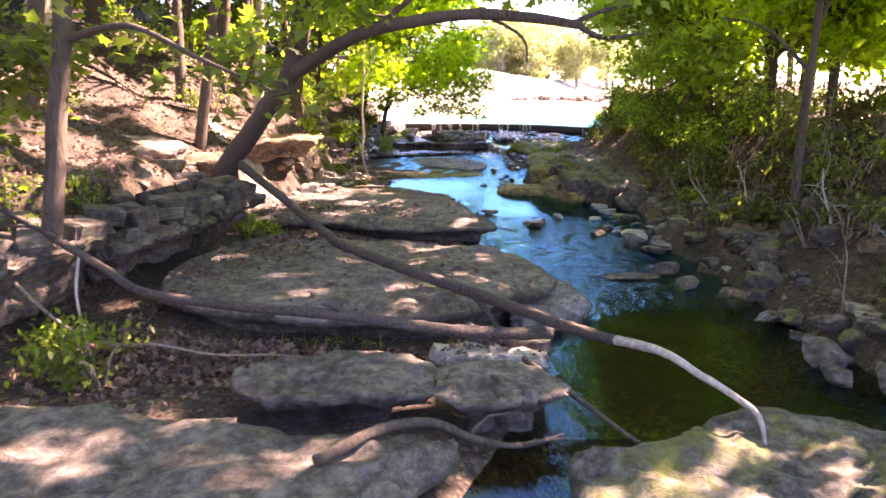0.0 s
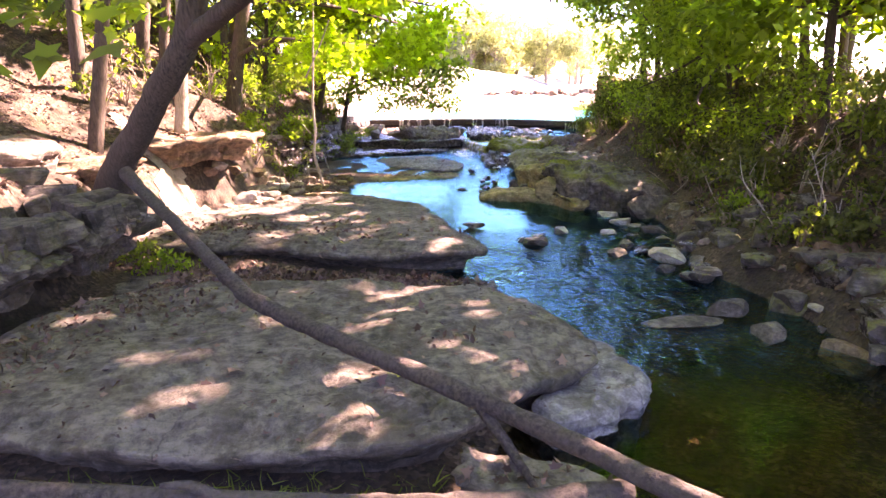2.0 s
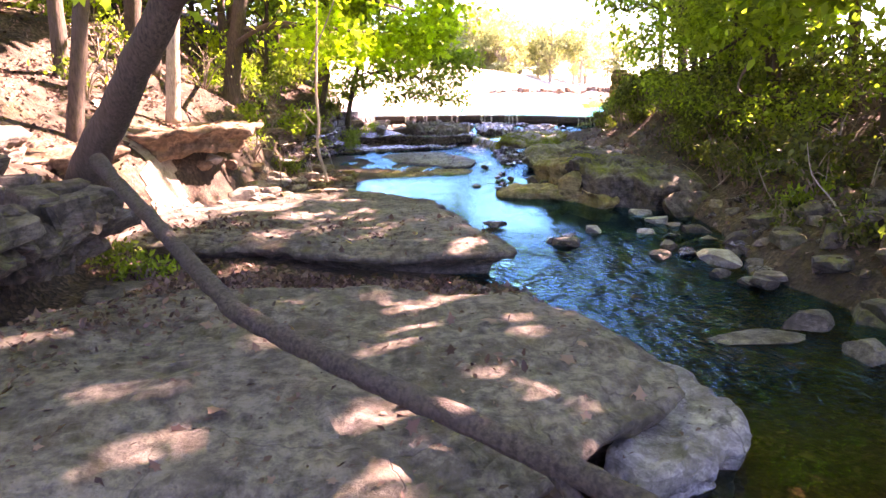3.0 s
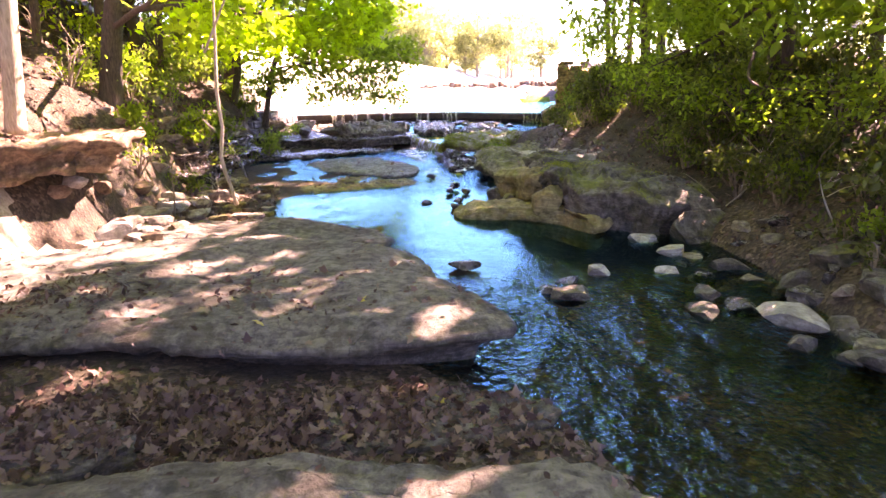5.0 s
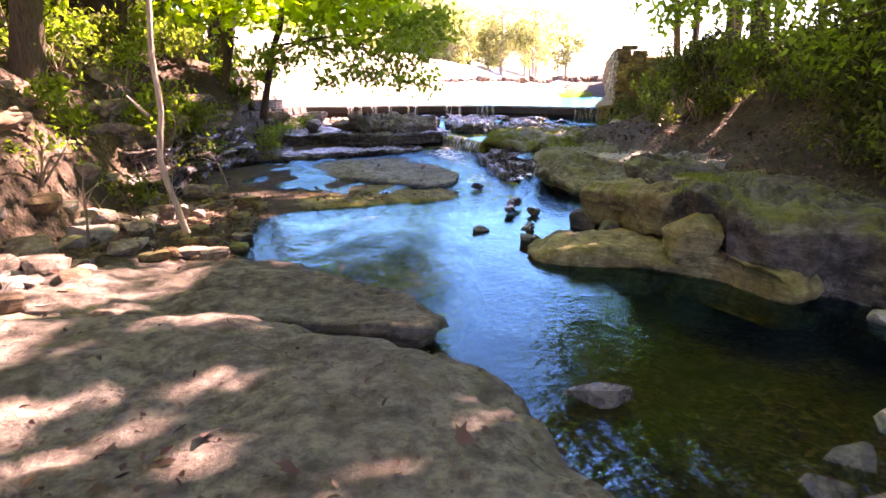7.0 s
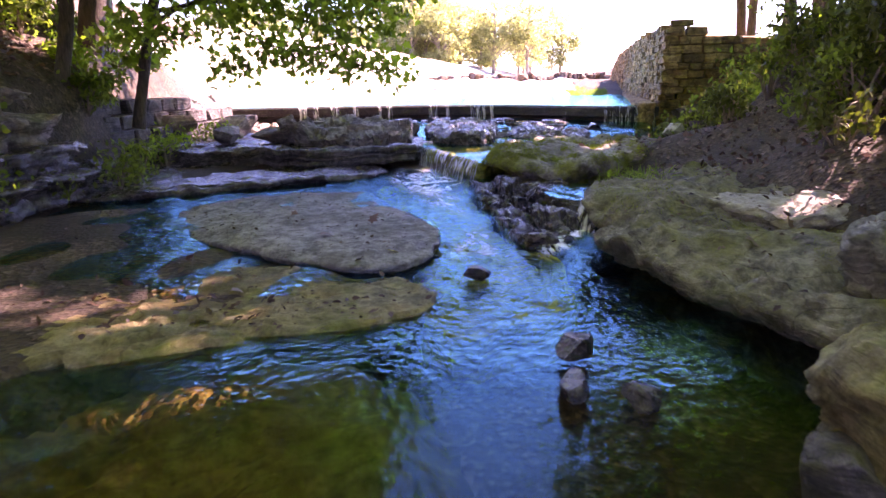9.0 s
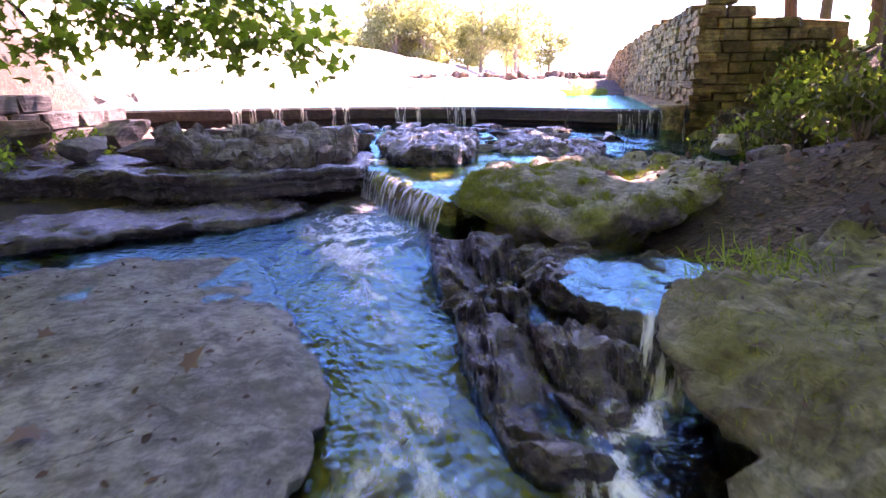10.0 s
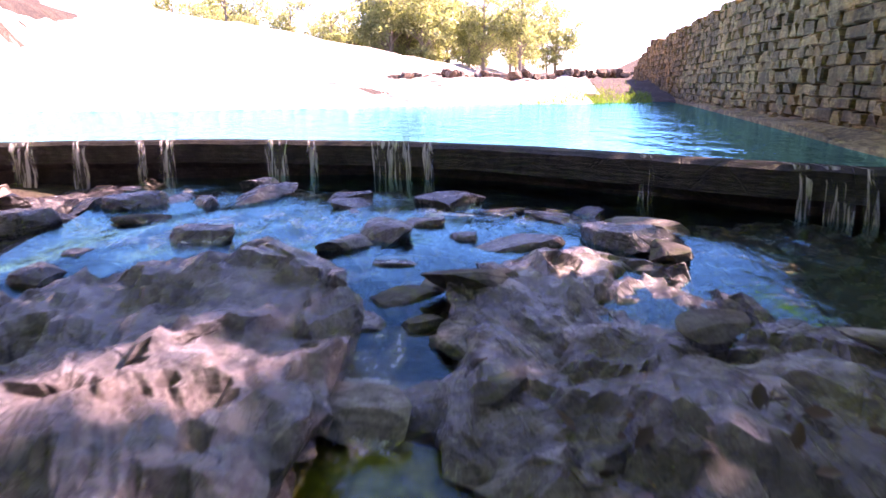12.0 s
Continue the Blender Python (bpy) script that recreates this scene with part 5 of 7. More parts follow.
rnd = random.Random(57)
for i in range(30):
    x, y = rnd.uniform(0.2, 5.6), rnd.uniform(28.7, 32.6)
    if y > crest_y(x) - 0.5 or (1.8 < x < 2.4 and y < 30):
        continue
    k = rnd.uniform(0.12, 0.3)
    top = 0.72 if y < 30.5 else 0.62
    boulder("rock", (x, y, top + rnd.uniform(-0.03, 0.08)), (k * 1.4, k, k * rnd.uniform(0.25, 0.5)), (BLOCKS, BLOCKS_WET, BLOCKS, ROCK_MOSSY)[i % 4], "thin broken rock plate in the spillway", 840 + i % 15, rnd.uniform(0, 180), cuts=9, rough=0.05, tip=rnd.uniform(-16, 16), group="spillway plates", sub=3)

for i in range(26):
    x, y = rnd.uniform(3.25, 4.1), rnd.uniform(28.9, 31.0)
    k = rnd.uniform(0.08, 0.2)
    boulder("rock", (x, y, 0.58 + 0.1 * rnd.random()), (k * 1.4, k, k * 0.45), (BLOCKS_WET, BLOCKS, ROCK_WET, ROCK_MOSSY)[i % 4], "small broken stone in the spillway channel", 860 + i % 11, rnd.uniform(0, 180), cuts=9, rough=0.06, tip=rnd.uniform(-18, 18), group="channel stones", sub=3)

for i in range(60):
    x, y = rnd.uniform(-3.1, -1.5), rnd.uniform(17.0, 20.8)
    k = rnd.uniform(0.05, 0.15)
    boulder("stone", (x, y, on_ground(x, y) + k * 0.3), (k * 1.4, k, k * 0.7), (ROCK_BANK, ROCK_RED, ROCK_YELLOW)[i % 3], "loose stone among leaves on the pool margin", 680 + i % 12, rnd.uniform(0, 180), group="pool margin stones", sub=2, cuts=8)

# ---- fallen leaves ----


def settle(xs, ys, lift=0.012):
    """Where a leaf comes to rest: on the first dry thing below."""
    deps = bpy.context.evaluated_depsgraph_get()
    out = []
    for x, y in zip(xs, ys):
        hit, p, nrm, _, ob, _ = scene.ray_cast(deps, Vector((x, y, 6.0)), Vector((0, 0, -1)))
        if hit and abs(nrm.z) > 0.5 and not ob.name.startswith(("water", "foam", "trickle", "step")):
            out.append((p.x, p.y, p.z + lift))
    return out


bpy.context.view_layer.update()
rng = np.random.default_rng(21)
n = 5200
xs = np.concatenate([rng.uniform(-4.4, 1.2, n), rng.uniform(-9, -3.2, 15000), rng.uniform(4.0, 9.0, 3000)])
ys = np.concatenate([rng.uniform(4.5, 13.0, n), rng.uniform(4, 28, 15000), rng.uniform(5, 29, 3000)])
low = ground_height(xs, ys)
litter = []
for p in settle(xs, ys):
    on_soil = p[2] < on_ground(p[0], p[1]) + 0.06
    if on_soil or rng.random() < 0.06:
        litter.append(p)
tagged(leaf_cloud("leaf_litter", litter, 0.064, LEAF_DRY, shape=MAPLE, seed=6, lie=0.55, spread=0.5), "brown fallen leaves over soil and rock", "leaves", kind="stuff")
dark_litter = settle(rng.uniform(4.2, 9.0, 9000), rng.uniform(5, 29, 9000))
tagged(leaf_cloud("leaf_litter_damp", dark_litter, 0.062, LEAF_DARK, shape=OVAL, seed=16, lie=0.6, spread=0.5), "dark leaf litter on the shaded bank", "leaves", kind="stuff")
patch = []
for cx, cy, sx, sy, k in ((-2.4, 8.9, 0.4, 0.3, 300), (-2.9, 7.8, 0.25, 0.5, 260), (-1.2, 12.7, 0.2, 0.35, 120), (-0.6, 12.2, 0.2, 0.2, 50), (-2.6, 12.8, 0.5, 0.5, 300), (0.2, 7.8, 0.2, 0.12, 30), (-3.0, 12.4, 0.5, 0.4, 260), (-0.5, 21.3, 0.8, 0.3, 120), (0.2, 20.7, 0.7, 0.2, 60), (4.2, 21.0, 0.8, 0.8, 60), (-2.2, 18.6, 0.5, 0.8, 700), (-2.2, 20.0, 0.4, 0.5, 200), (-3.0, 6.2, 0.6, 0.4, 250), (-1.5, 11.0, 1.2, 0.15, 300)):
    patch += settle(rng.normal(cx, sx, k), rng.normal(cy, sy, k))
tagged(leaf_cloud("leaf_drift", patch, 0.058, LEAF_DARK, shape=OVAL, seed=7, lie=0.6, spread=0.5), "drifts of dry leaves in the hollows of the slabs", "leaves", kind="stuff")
hollow = []
for cx, cy, sx, sy, k in ((-1.2, 10.6, 1.4, 0.32, 3600), (-1.6, 6.05, 1.2, 0.25, 2200), (-1.6, 11.0, 1.2, 0.2, 900), (-2.6, 9.9, 0.7, 0.3, 700), (-2.4, 5.7, 0.8, 0.4, 900)):
    hollow += [p for p in settle(rng.normal(cx, sx, k), rng.normal(cy, sy, k)) if p[2] < 0.4]
tagged(leaf_cloud("leaf_bed", hollow, 0.066, LEAF_DRY, shape=MAPLE, seed=8, lie=0.5, spread=0.5), "thick bed of dry leaves between the slabs", "leaves", kind="stuff")
crumbs = settle(np.concatenate([rng.uniform(-4.4, 1.6, 2600), rng.uniform(-2.4, 1.4, 800), rng.uniform(3.0, 5.5, 700)]), np.concatenate([rng.uniform(6.4, 15.2, 2600), rng.uniform(20.4, 25, 800), rng.uniform(18.5, 24, 700)]), 0.006)
tagged(leaf_cloud("leaf_crumbs", crumbs, 0.036, LEAF_DARK, shape=OVAL, seed=9, lie=0.8, spread=0.6), "crumbs of dry leaves and bark on the slabs", "leaves", kind="stuff")
for i, (x, y) in enumerate(((0.28, 10.9), (-1.45, 12.15), (0.22, 12.1), (-0.55, 13.0), (-0.4, 12.6), (-1.0, 11.75), (0.5, 11.9), (-1.9, 12.4), (-0.9, 13.4), (0.1, 13.2), (-0.2, 12.2), (0.35, 8.6), (-0.6, 8.2), (-1.3, 7.4), (0.7, 7.9), (-0.1, 7.2), (0.9, 22.9), (0.1, 23.4), (0.5, 22.4), (-0.4, 22.6), (1.0, 21.8), (-0.1, 21.2), (3.5, 20.6), (4.6, 20.0), (3.9, 25.4))):
    spot = settle([x], [y], 0.015)
    if spot:
        tagged(leaf_cloud("fallen_leaf", spot, 0.11, LEAF_YELLOW if i % 5 == 0 else LEAF_DRY, shape=MAPLE, seed=60 + i, lie=0.75), "single curled autumn leaf on the rock", "leaf", "single leaves")

# ---- masonry pier at the dam's end ----


def chip_mesh(name, seed, mat):
    """A rough building stone of unit size, with chipped corners."""
    r = random.Random(seed)
    bm = bmesh.new()
    bmesh.ops.create_cube(bm, size=1.0)
    bmesh.ops.bevel(bm, geom=bm.edges[:], offset=0.09, segments=1, affect="EDGES")
    for v in bm.verts:
        v.co += Vector((r.uniform(-1, 1), r.uniform(-1, 1), r.uniform(-1, 1))) * 0.06
    me = bpy.data.meshes.new(name)
    bm.to_mesh(me)
    bm.free()
    me.materials.append(mat)
    return me


CHIPS = [chip_mesh("stone", s, MASONRY) for s in range(7)]
CHIPS_GREY = [chip_mesh("block", s + 20, BLOCKS_SHADED) for s in range(5)]
pier = tagged(empty("masonry_pier", (8.6, 32.0, 0.5)), "old ochre fieldstone masonry pier with a sloping ruined top", "wall")
PIER_A, PIER_B = Vector((7.75, 30.9)), Vector((17.95, 59.1))
PIER_LENGTH = 30.0


def pier_top(s):
    """Height of the ruined top at s metres behind the front corner."""
    return float(np.interp(s, [0, 1.0, 8.0, 21.0, 25.5, 28.5, 30.0], [2.7, 2.82, 2.96, 2.93, 2.7, 2.3, 1.5]))


def add_stone(meshes, parent, at, size, turn, r):
    ob = new("stone" if meshes is CHIPS else "block", r.choice(meshes))
    ob.parent = parent
    ob.matrix_parent_inverse = parent.matrix_basis.inverted()
    ob.matrix_basis = Matrix.Translation(at) @ Matrix.Rotation(turn, 4, "Z") @ Matrix.Diagonal((*size, 1))


def pier_core():
    d = (PIER_B - PIER_A).normalized()
    side = Vector((d.y, -d.x))
    verts, faces = [], []
    n = 40
    for i in range(n):
        s = 0.14 + i / (n - 1) * (PIER_LENGTH - 0.3)
        p = PIER_A + d * s
        zt = pier_top(s) - 0.12
        for off, z in ((0.1, 0.2), (0.2, zt), (2.4, zt - 0.15), (2.4, 0.2)):
            q = p + side * off
            verts.append((q.x, q.y, z))
    for i in range(n - 1):
        for k in range(4):
            j = (k + 1) % 4
            faces.append((i * 4 + k, i * 4 + j, (i + 1) * 4 + j, (i + 1) * 4 + k))
    faces += [(0, 1, 2, 3), tuple((n - 1) * 4 + k for k in (3, 2, 1, 0))]
    under_pier(to_object("core", verts, faces, MASONRY, pier, smooth=False))
    r = random.Random(12)
    ang = math.atan2(d.y, d.x)
    spots = []
    z = 0.42
    while z < 3.0:
        h = r.uniform(0.11, 0.19)
        s = -r.uniform(0, 0.2)
        while s < PIER_LENGTH:
            w = r.uniform(0.16, 0.44)
            if z + h * 0.4 < pier_top(s + w / 2) + r.uniform(-0.1, 0.06):
                q = PIER_A + d * (s + w / 2) + side * (0.07 + r.uniform(-0.03, 0.03) + 0.045 * (z - 0.4))
                spots.append((s, (q.x, q.y, z + h / 2 + r.uniform(-0.015, 0.015)), (w * r.uniform(0.88, 1.03), 0.3, h * r.uniform(0.82, 1.12)), ang + r.uniform(-0.07, 0.07)))
            s += w
        z += h
    z = 0.5
    while z < 2.95:
        h = r.uniform(0.13, 0.22)
        s = 0.1
        while s < 2.5:
            w = r.uniform(0.2, 0.5)
            if z + h * 0.4 < 2.8 - 0.3 * s + r.uniform(-0.05, 0.08):
                q = PIER_A + side * (s + w / 2) + d * (0.07 + r.uniform(-0.03, 0.03))
                spots.append((1.5, (q.x, q.y, z + h / 2), (w * 0.95, 0.3, h * 0.92), ang - math.pi / 2 + r.uniform(-0.05, 0.05)))
            s += w
        z += h
    rest = bmesh.new()
    for s, at, size, turn in spots:
        if s < 3.6:
            add_stone(CHIPS, pier, at, size, turn, r)
        else:
            m = Matrix.Translation(at) @ Matrix.Rotation(turn, 4, "Z") @ Matrix.Diagonal((*size, 1))
            first = len(rest.verts)
            rest.from_mesh(r.choice(CHIPS))
            rest.verts.ensure_lookup_table()
            for v in rest.verts[first:]:
                v.co = m @ v.co
    far_stones = part("masonry_rest", rest, MASONRY, pier)
    tagged(under_pier(far_stones), kind="stuff")


def under_pier(ob):
    ob.matrix_parent_inverse = pier.matrix_basis.inverted()
    return ob


pier_core()
slab("concrete_footing", [(7.25, 31.2), (7.65, 30.9), (9.3, 34.5), (13.2, 45), (12.9, 45.2), (8.6, 34.6)], 1.12, 0.4, MASONRY, "worn stone footing along the pier base", 131, under=0.0, edge=0.06, rough=0.01, wobble=0.03, category="footing")

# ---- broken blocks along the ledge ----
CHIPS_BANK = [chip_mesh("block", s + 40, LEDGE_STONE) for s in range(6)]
LEDGE_LINE = [(-4.15, 5.4), (-3.85, 6.5), (-3.6, 7.6), (-3.4, 8.6), (-3.12, 9.35), (-3.02, 10.1), (-3.2, 10.7)]
r = random.Random(27)
for course, back in ((0, 0.05), (1, 0.35), (1, 0.9)):
    t = r.uniform(0, 0.2)
    while t < len(LEDGE_LINE) - 1.01:
        k = int(t)
        a, b = Vector(LEDGE_LINE[k]), Vector(LEDGE_LINE[k + 1])
        p = a.lerp(b, t - k) + Vector((-back + r.uniform(-0.06, 0.06), 0))
        w, h = r.uniform(0.2, 0.62), r.uniform(0.13, 0.3)
        ob = new("ledge_block", r.choice(CHIPS_BANK))
        ob.matrix_world = pose(p.x - 0.12, p.y, 1.12 + course * 0.1 + h * 0.35, r.uniform(-16, 16), r.uniform(-14, 14), r.uniform(20, 150)) @ Matrix.Diagonal((w, r.uniform(0.22, 0.5), h, 1))
        tagged(ob, "angular brown block broken from the bank ledge", "rock", "ledge blocks")
        t += w * r.uniform(0.8, 1.9) * (1.0 + course * 0.6)

# ---- stacked block wall on the wooded side ----
block_wall = tagged(empty("block_wall", (-2.6, 28.5, 0.5)), "old grey stacked stone block wall under the trees", "wall")
r = random.Random(31)
for course in range(4):
    s = r.uniform(-0.2, 0)
    while s < 6.0:
        w = r.uniform(0.45, 0.8)
        t = s + w / 2
        at = (-3.5 + 0.28 * t - 0.08 * course, 25.6 + 0.96 * t, 0.45 + course * 0.24)
        if course < 4 - 0.4 * max(0, t - 2.5):
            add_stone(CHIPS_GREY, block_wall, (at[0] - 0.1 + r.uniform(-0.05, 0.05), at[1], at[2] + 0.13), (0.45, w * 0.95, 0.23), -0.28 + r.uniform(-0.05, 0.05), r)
        s += w

# ---- far stone row and grass at the gravel bar ----
r = random.Random(77)
for i in range(70):
    x = 4.5 + i * 0.24 + r.uniform(-0.1, 0.1)
    y = 58.5 + (x - 4.5) * 0.22 + r.uniform(-0.4, 0.4)
    boulder("stone", (x, y, on_ground(x, y) + 0.26), (r.uniform(0.26, 0.46), r.uniform(0.2, 0.3), r.uniform(0.26, 0.42)), ROCK_RED if i % 3 else ROCK_BANK, "rubble stone in a low row behind the gravel bar", 300 + i % 9, r.uniform(0, 180), cuts=6, group="far stone row", sub=2)
rng = np.random.default_rng(3)
gy = 43.4 + rng.gamma(2.0, 0.4, 5000)
gx = 7.75 + 0.362 * (gy - 30.9) - 0.8 - rng.uniform(0, 3.6, 5000)
leaf_cloud("grass", np.stack([gx, gy, ground_full(gx, gy) + 0.03], 1), 0.14, GRASS, shape=BLADE, seed=4, lie=0.0)
tagged(bpy.data.objects["grass"], "bright green grass tuft at the pond edge", "grass", kind="stuff")

lawn = sheet("lawn", np.arange(10.4, 70, 0.8), np.arange(-30, 40, 0.8), lambda x, y: ground_full(x, y) + 0.04 + 0.03 * uneven(5 * x, 5 * y), LAWN)
tagged(lawn, "sunlit mown grass above the bank", "grass", kind="structure")

# ---- fallen logs ----
log = tagged(empty("fallen_log", (-3.0, 10.3, 1.3)), "long bare fallen log slanting from the bank into the stream", "log")


def under(root, ob):
    ob.matrix_parent_inverse = root.matrix_basis.inverted()
    return ob


under(log, stem("log", [(-3.2, 10.48, 1.58), (-3.0, 10.2, 1.5), (-2.15, 9.09, 1.19), (-1.5, 8.22, 0.95), (-1.28, 7.96, 0.88), (-0.5, 7.3, 0.76), (0.32, 6.63, 0.66), (1.1, 5.78, 0.62), (1.5, 5.35, 0.63)],
                [0.085, 0.07, 0.06, 0.062, 0.063, 0.064, 0.062, 0.056, 0.046], DRIFTWOOD, log, sides=14, gnarl=0.2, seed=1, step=0.06))
under(log, stem("bare_tip", [(1.45, 5.42, 0.62), (1.81, 5.08, 0.64), (2.05, 4.95, 0.52), (2.35, 4.85, 0.35), (2.5, 4.72, 0.24), (2.52, 4.6, 0.05)], [0.05, 0.038, 0.033, 0.03, 0.026, 0.012], DRIFT_PALE, log, sides=10, gnarl=0.2, seed=2, step=0.06))
under(log, stem("stub", [(0.35, 6.58, 0.62), (0.48, 6.36, 0.5), (0.62, 6.12, 0.34)], [0.04, 0.032, 0.02], DRIFTWOOD, log, sides=8, seed=3))
stick = tagged(empty("stick", (0.8, 5.35, 0.34)), "thin dark stick half sunk in the pool", "stick")
under(stick, stem("stem", [(0.72, 5.45, 0.42), (1.0, 5.15, 0.3), (1.25, 4.98, 0.16), (1.65, 4.68, -0.05)], [0.03, 0.03, 0.026, 0.02], BARK, stick, sides=8, seed=4, gnarl=0.2))
sunk = tagged(empty("fallen_branch", (-0.6, 3.9, 0.4)), "dark crooked branch sunk in the shaded front pool", "branch")
under(sunk, stem("stem", [(-0.8, 3.7, 0.47), (-0.45, 4.1, 0.46), (-0.1, 4.36, 0.38), (0.25, 4.44, 0.2), (0.6, 4.52, 0.1), (0.98, 4.76, 0.06)], [0.042, 0.04, 0.034, 0.03, 0.022, 0.01], BARK, sunk, sides=9, gnarl=0.25, seed=91, step=0.06))
under(sunk, stem("twig", [(0.6, 4.52, 0.1), (0.8, 4.5, 0.16), (1.1, 4.56, 0.12)], [0.018, 0.014, 0.006], BARK, sunk, sides=6, seed=92))
under(sunk, stem("twig", [(0.2, 4.43, 0.22), (0.35, 4.6, 0.3), (0.6, 4.66, 0.3)], [0.02, 0.014, 0.006], BARK, sunk, sides=6, seed=93))
log2 = tagged(empty("fallen_branch", (-4.2, 6.4, 1.1)), "thin bent fallen branch lying across the slabs", "branch")
under(log2, stem("stem", [(-4.7, 6.9, 1.5), (-3.9, 6.35, 1.33), (-3.2, 5.95, 1.12), (-2.7, 5.65, 0.98), (-1.9, 5.5, 0.9), (-0.85, 5.45, 0.82), (-0.2, 5.6, 0.66), (0.5, 5.8, 0.52), (1.05, 5.92, 0.48)],
                 [0.03, 0.035, 0.04, 0.04, 0.045, 0.05, 0.055, 0.06, 0.055], DRIFTWOOD, log2, sides=10, gnarl=0.2, seed=5, step=0.07))
under(log2, stem("twig", [(-0.85, 5.45, 0.84), (-0.95, 5.42, 0.92), (-1.05, 5.38, 0.95)], [0.03, 0.022, 0.01], DRIFTWOOD, log2, sides=7, seed=6))
under(log2, stem("twig", [(-3.5, 6.1, 1.2), (-3.4, 5.8, 0.9), (-3.25, 5.6, 0.55), (-3.15, 5.5, 0.35)], [0.016, 0.014, 0.011, 0.008], DRIFT_PALE, log2, sides=6, seed=7))
under(log2, stem("twig", [(-4.6, 6.4, 1.15), (-4.0, 5.95, 0.9), (-3.5, 5.72, 0.62), (-3.1, 5.6, 0.5), (-2.6, 5.66, 0.46), (-2.1, 5.58, 0.4), (-1.5, 5.66, 0.36), (-0.7, 5.6, 0.3)], [0.02, 0.018, 0.016, 0.014, 0.013, 0.012, 0.01, 0.006], TWIG, log2, sides=6, seed=8))

# ---- trees ----


def tree(name, trunk, radii, bark, crown=(), crown_r=(), leaves=0, leaf=LEAF, size=0.13, limbs=(), label="", seed=1, shape=OVAL, twig=0.28, group="", lie=0.55):
    root = tagged(empty(name, trunk[0]), label, "tree", group)
    main = under(root, stem("trunk", trunk, radii, bark, root, sides=12, gnarl=0.14, seed=seed, step=0.18))
    for i, (path, rr) in enumerate(limbs):
        stem("limb", path, rr, bark, main, sides=8, gnarl=0.15, seed=seed + i, step=0.12)
    if leaves:
        under(root, leaf_cloud("crown", clumped(crown, crown_r, leaves, seed, twig), size, leaf, root, shape, seed, lie))
    return root


def auto_tree(name, base, height, r, bark, leaf, seed, leaves, size, label, spread=2.6, low=0.45, lean=(0, 0), group="", crown_n=9, shape=OVAL):
    """A woodland tree: a slightly bent trunk, limbs that reach the leaf masses, and an open crown."""
    rd = random.Random(seed)
    bx, by, bz = base
    top = Vector((bx + lean[0], by + lean[1], bz + height))
    trunk = [Vector((bx, by, bz - 0.3))]
    for f in (0.25, 0.5, 0.75):
        trunk.append(Vector((bx + lean[0] * f + rd.uniform(-0.15, 0.15), by + lean[1] * f + rd.uniform(-0.15, 0.15), bz + height * f)))
    trunk.append(top)
    radii = [r * 1.25, r * 0.9, r * 0.7, r * 0.45, r * 0.12]
    limbs, cs, rs = [], [], []
    for i in range(crown_n):
        f = rd.uniform(low, 1.0)
        a = rd.uniform(0, 6.283) + i * 2.4
        reach = spread * rd.uniform(0.35, 1.0) * (1.15 - 0.6 * abs(f - 0.62))
        start = trunk[0].lerp(top, max(0.2, f - 0.18))
        start = Vector((bx + lean[0] * max(0.2, f - 0.18), by + lean[1] * max(0.2, f - 0.18), start.z))
        end = Vector((bx + lean[0] * f + math.cos(a) * reach, by + lean[1] * f + math.sin(a) * reach, bz + height * f + 0.3))
        limbs.append(([start, start.lerp(end, 0.5) + Vector((0, 0, 0.15)), end], [r * 0.38, r * 0.22, r * 0.06]))
        cs.append(end)
        rs.append(spread * rd.uniform(0.3, 0.52))
    return tree(name, trunk, radii, bark, cs, rs, leaves, leaf, size, limbs, label, seed, shape, twig=spread * 0.1, group=group)


